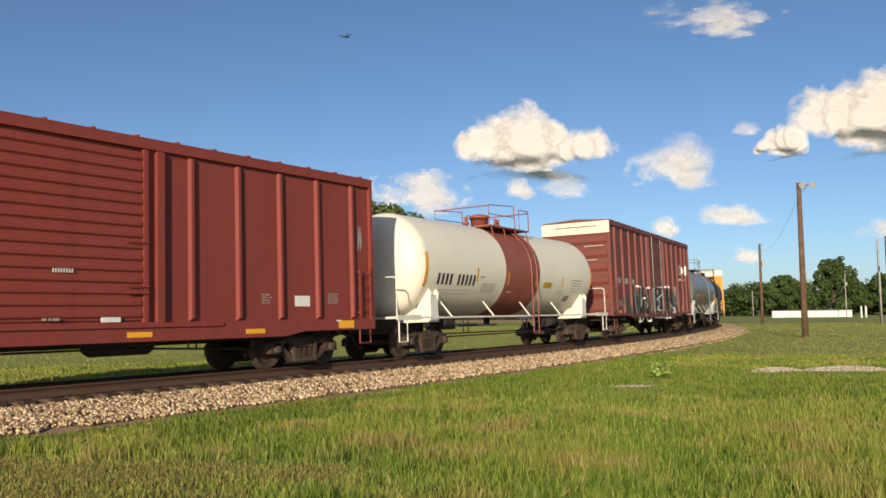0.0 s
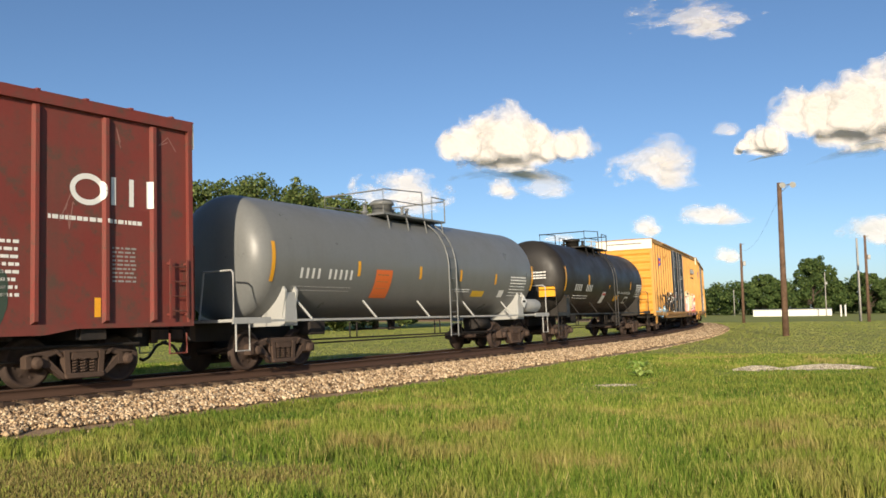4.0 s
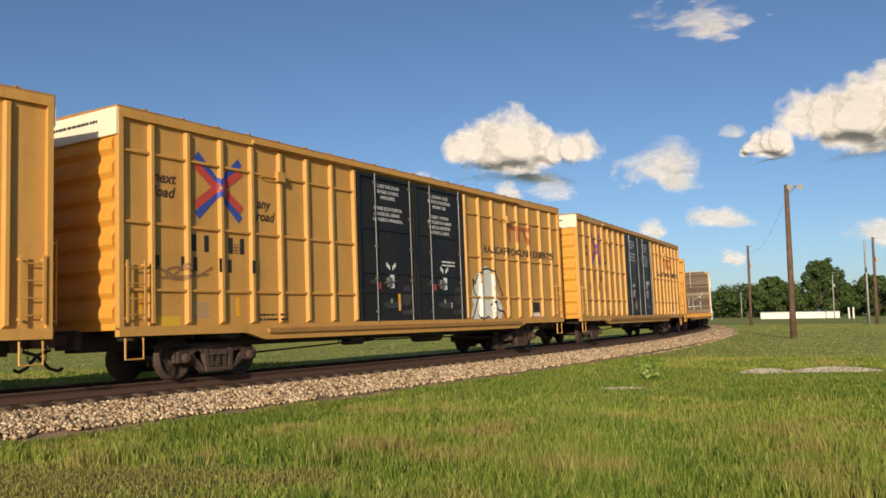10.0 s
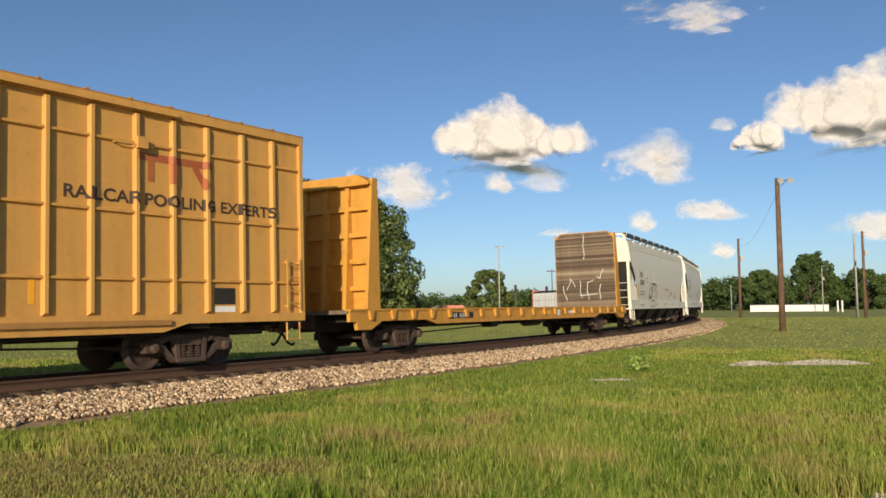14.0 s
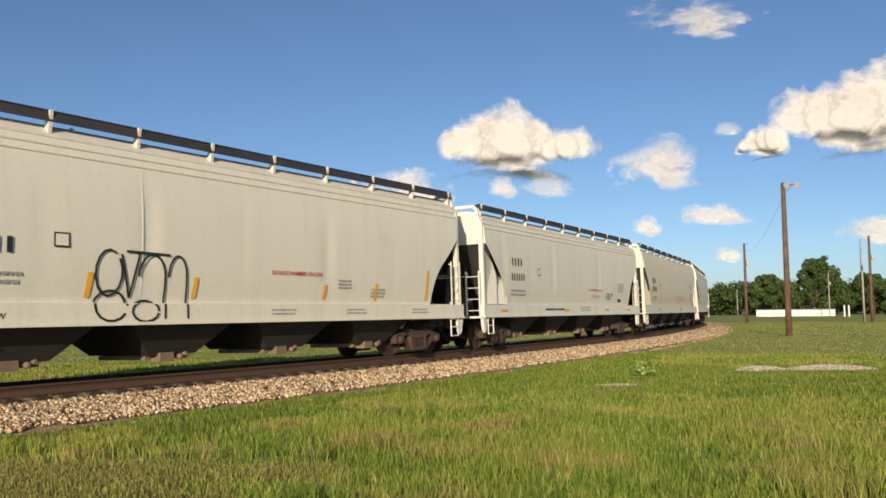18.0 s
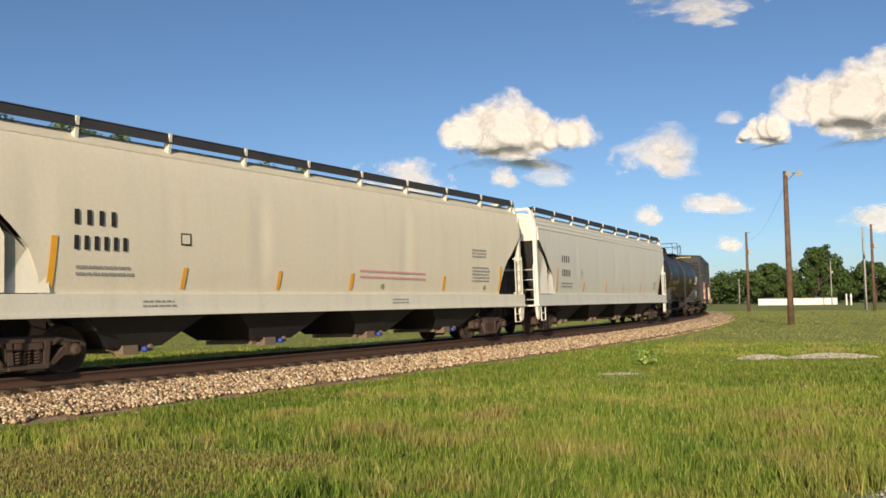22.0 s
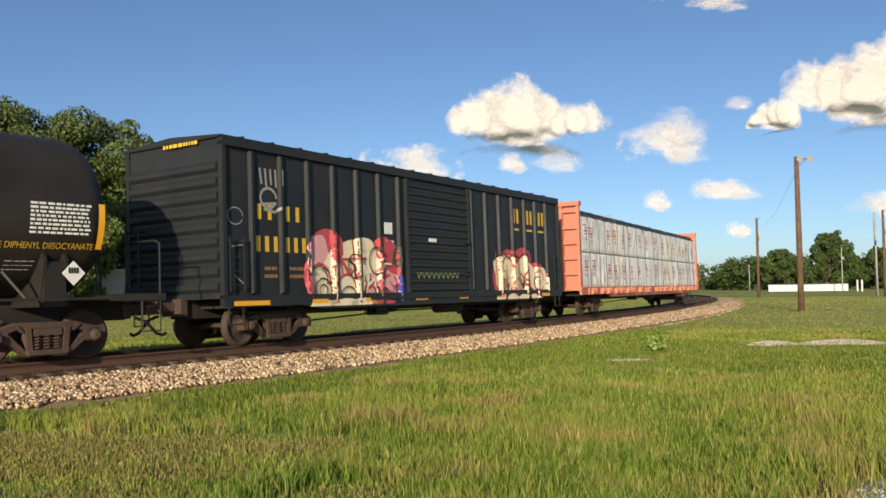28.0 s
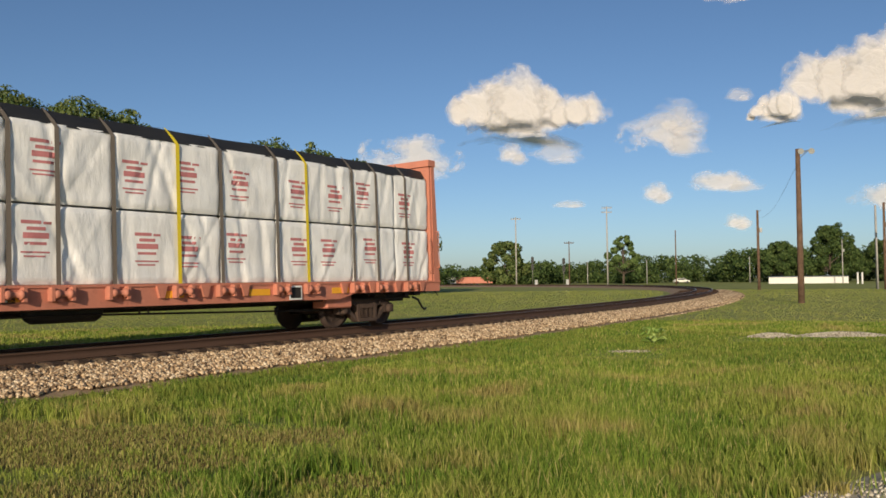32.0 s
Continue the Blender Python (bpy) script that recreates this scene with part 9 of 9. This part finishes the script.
def cloud(azimuth, elevation, tops, base, label, seed, kind="cumulus", drift=20.0, deep=0.0):
    """tops: (x, height) of the upper outline, metres either side of the anchor; base: its lower edge."""
    t = new("cloud")
    tagged(t, label, "cloud")
    d = CLOUD_D * math.cos(radians(elevation))
    x, y = polar(azimuth, d)
    m = pose(x, y, CLOUD_D * math.sin(radians(elevation)) + 1.7, 0, 0, -azimuth)
    rng = random.Random(seed)
    xs, hs = [p[0] for p in tops], [p[1] for p in tops]
    width, high = xs[-1] - xs[0], max(hs)
    CLOUDS.append((t, m, drift))
    if kind != "cumulus":
        veil("veil", xs[0], xs[-1], base, high, 0, seed, {"soft": SOFT, "thin": THIN, "wispy": CIRRUS}[kind], t)
        # a smaller shred that trails off it
        a = xs[0] + width * rng.uniform(0.35, 0.55)
        veil("shred", a, a + width * 0.55, base - 0.12 * (high - base), base + 0.5 * (high - base), -15, seed + 50, THIN if kind == "soft" else CIRRUS, t)
        return
    # one broad mass, and billows that stand up along the outline
    low = float(np.percentile(hs, 48))
    veil("billow", xs[0] - 0.04 * width, xs[-1] + 0.04 * width, base - 0.10 * (low - base), base + (low - base) * 1.12, 12, seed, PUFF, t)
    u = xs[0] + 0.07 * width
    k = 0
    while u < xs[-1] - 0.05 * width:
        top = float(np.interp(u, xs, hs))
        h = top - base
        w = min(max(h * 1.15, 0.16 * width), 0.42 * width) * rng.uniform(0.8, 1.05)
        z0 = base + h * rng.uniform(-0.02, 0.16)
        veil("billow", u - w / 2, u + w / 2, z0, z0 + (top - z0) * 1.10, rng.uniform(-30, 8), seed + k, PUFF, t)
        u += w * rng.uniform(0.34, 0.46)
        k += 1
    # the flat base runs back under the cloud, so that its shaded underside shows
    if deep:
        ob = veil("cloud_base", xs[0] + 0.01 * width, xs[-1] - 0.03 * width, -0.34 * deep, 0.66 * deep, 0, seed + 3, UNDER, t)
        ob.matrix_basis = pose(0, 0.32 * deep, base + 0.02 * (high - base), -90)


U = 1.974   # metres for one unit of a cloud outline
def scaled(pairs):
    return [(a * U, b * U) for a, b in pairs]


def sky_full():
    cloud(5.45, 9.91, scaled([(-138, 20), (-128, 40), (-108, 82), (-72, 92), (-52, 98), (-30, 112), (-8, 100), (8, 84), (38, 82), (52, 62), (70, 52), (98, 60), (138, 66)]), -4 * U, "large bright white cumulus cloud with a billowing top", 1, "cumulus", 20.0, 620.0)
    cloud(4.0, 8.05, scaled([(-36, 24), (0, 30), (34, 24)]), -12 * U, "small bright scrap under a large cumulus", 2, "soft")
    cloud(6.6, 8.5, scaled([(-80, 20), (0, 30), (80, 24)]), -24 * U, "grey veil hanging under a large cumulus", 17, "thin")
    cloud(14.29, 8.42, scaled([(-96, 60), (0, 84), (94, 70)]), 20 * U, "soft grey-white upper cloud bank", 3, "thin")
    cloud(14.35, 8.42, scaled([(-90, 50), (-5, 68), (92, 50)]), -16 * U, "soft white cumulus with a grey base", 4, "soft")
    cloud(21.35, 9.75, scaled([(-52, 8), (-40, 24), (-14, 46), (10, 48), (24, 38), (34, 14)]), -4 * U, "small white cumulus cloud", 5, "cumulus", 20.0, 120.0)
    cloud(26.6, 9.85, scaled([(-108, 84), (-98, 100), (-70, 110), (-38, 104), (-8, 112), (18, 130), (40, 136), (70, 118), (110, 96), (150, 60)]), -2 * U, "towering white cumulus cloud with a flat grey base", 6, "cumulus", 20.0, 420.0)
    cloud(17.74, 5.8, scaled([(-72, 20), (10, 30), (78, 20)]), -10 * U, "flat small white cloud", 7, "soft")
    cloud(13.4, 5.18, scaled([(-36, 20), (4, 30), (36, 20)]), -10 * U, "small white puff of cloud", 8, "soft")
    cloud(-2.66, 8.01, scaled([(-112, 30), (-10, 50), (106, 32)]), -34 * U, "long pale white cloud low over the trees", 9, "soft")
    cloud(26.9, 3.93, scaled([(-72, 20), (10, 46), (100, 20)]), -8 * U, "pale pinkish-white low cloud", 10, "soft")
    cloud(18.33, 3.27, scaled([(-33, 10), (0, 22), (33, 10)]), -8 * U, "small low white cloud", 11, "soft")
    cloud(18.64, 11.41, scaled([(-30, 14), (0, 18), (32, 12)]), -12 * U, "faint scrap of cloud", 12, "thin")
    cloud(7.8, 4.9, scaled([(-45, 6), (0, 10), (45, 6)]), -6 * U, "faint streak of cloud", 13, "thin")
    cloud(16.2, 18.75, scaled([(-160, 30), (0, 44), (160, 30)]), -34 * U, "wispy white cloud high in the sky", 14, "wispy")
    cloud(17.0, 17.9, scaled([(-90, 20), (-20, 26), (90, 20)]), -26 * U, "wispy white cloud high in the sky", 15, "wispy")
    cloud(19.4, 18.1, scaled([(-34, 12), (0, 16), (34, 12)]), -14 * U, "small wisp of cloud high in the sky", 16, "wispy")


sky_full()


def motions():
    centres = {}
    for ob, centre, spread in TRAIN:
        centres[ob.name] = centre
        walk(ob, [(i * 0.5, car_pose(centre, spread, i * 0.5)) for i in range(65)])
    # the dragonfly darts past in the first second and is gone
    f = 784 / math.tan(radians(54.56 / 2))
    path = []
    for t, x, y, d in ((0.0, 611, 65, 6.0), (0.2, 725, 141, 7.0), (0.4, 807, 177, 7.5), (0.6, 758, 184, 12.0), (0.8, 601, 222, 12.0), (1.0, 412, 256, 11.0), (1.3, 130, 290, 11.0), (1.6, -260, 300, 11.0)):
        m = aim(*((0.847, 4.375, -0.773) if t < 0.3 else (0.896, 4.481, -0.565) if t < 0.8 else (0.782, 4.657, -0.710)))
        path.append((t, m @ Vector(((x - 784) / f * d, (441 - y) / f * d, -d))))
    path += [(2.5, Vector((-16.0, 6.0, 3.0))), (32.0, Vector((-30.0, -8.0, 3.0)))]
    walk(DRAGONFLY, [(t, pose(*p, 0, 0, 150 if 0.5 < t else 30)) for t, p in path])
    # the clouds drift slowly
    for ob, m, drift in CLOUDS:
        walk(ob, [(0, m), (32, m @ pose(-drift, 0, 0))])
    # the wheels roll while their car is near; far off and past the camera they rest
    for wheel, car, x in WHEELSETS:
        base = wheel.matrix_basis.translation.copy()
        near = [k for k in range(481) if -20 < centres[car.name] + x - distance(k / 15) < 75]
        if not near:
            near = [0]
        ks = sorted({0, 480, *near})
        rows = []
        for k in ks:
            k_in = min(max(k, near[0]), near[-1])
            turn = -math.degrees((distance(k_in / 15) - distance(near[0] / 15)) / WHEEL_R)
            rows.append((k / 15, pose(*base) @ pose(0, 0, 0, 0, turn, 0)))
        walk(wheel, rows)


motions()
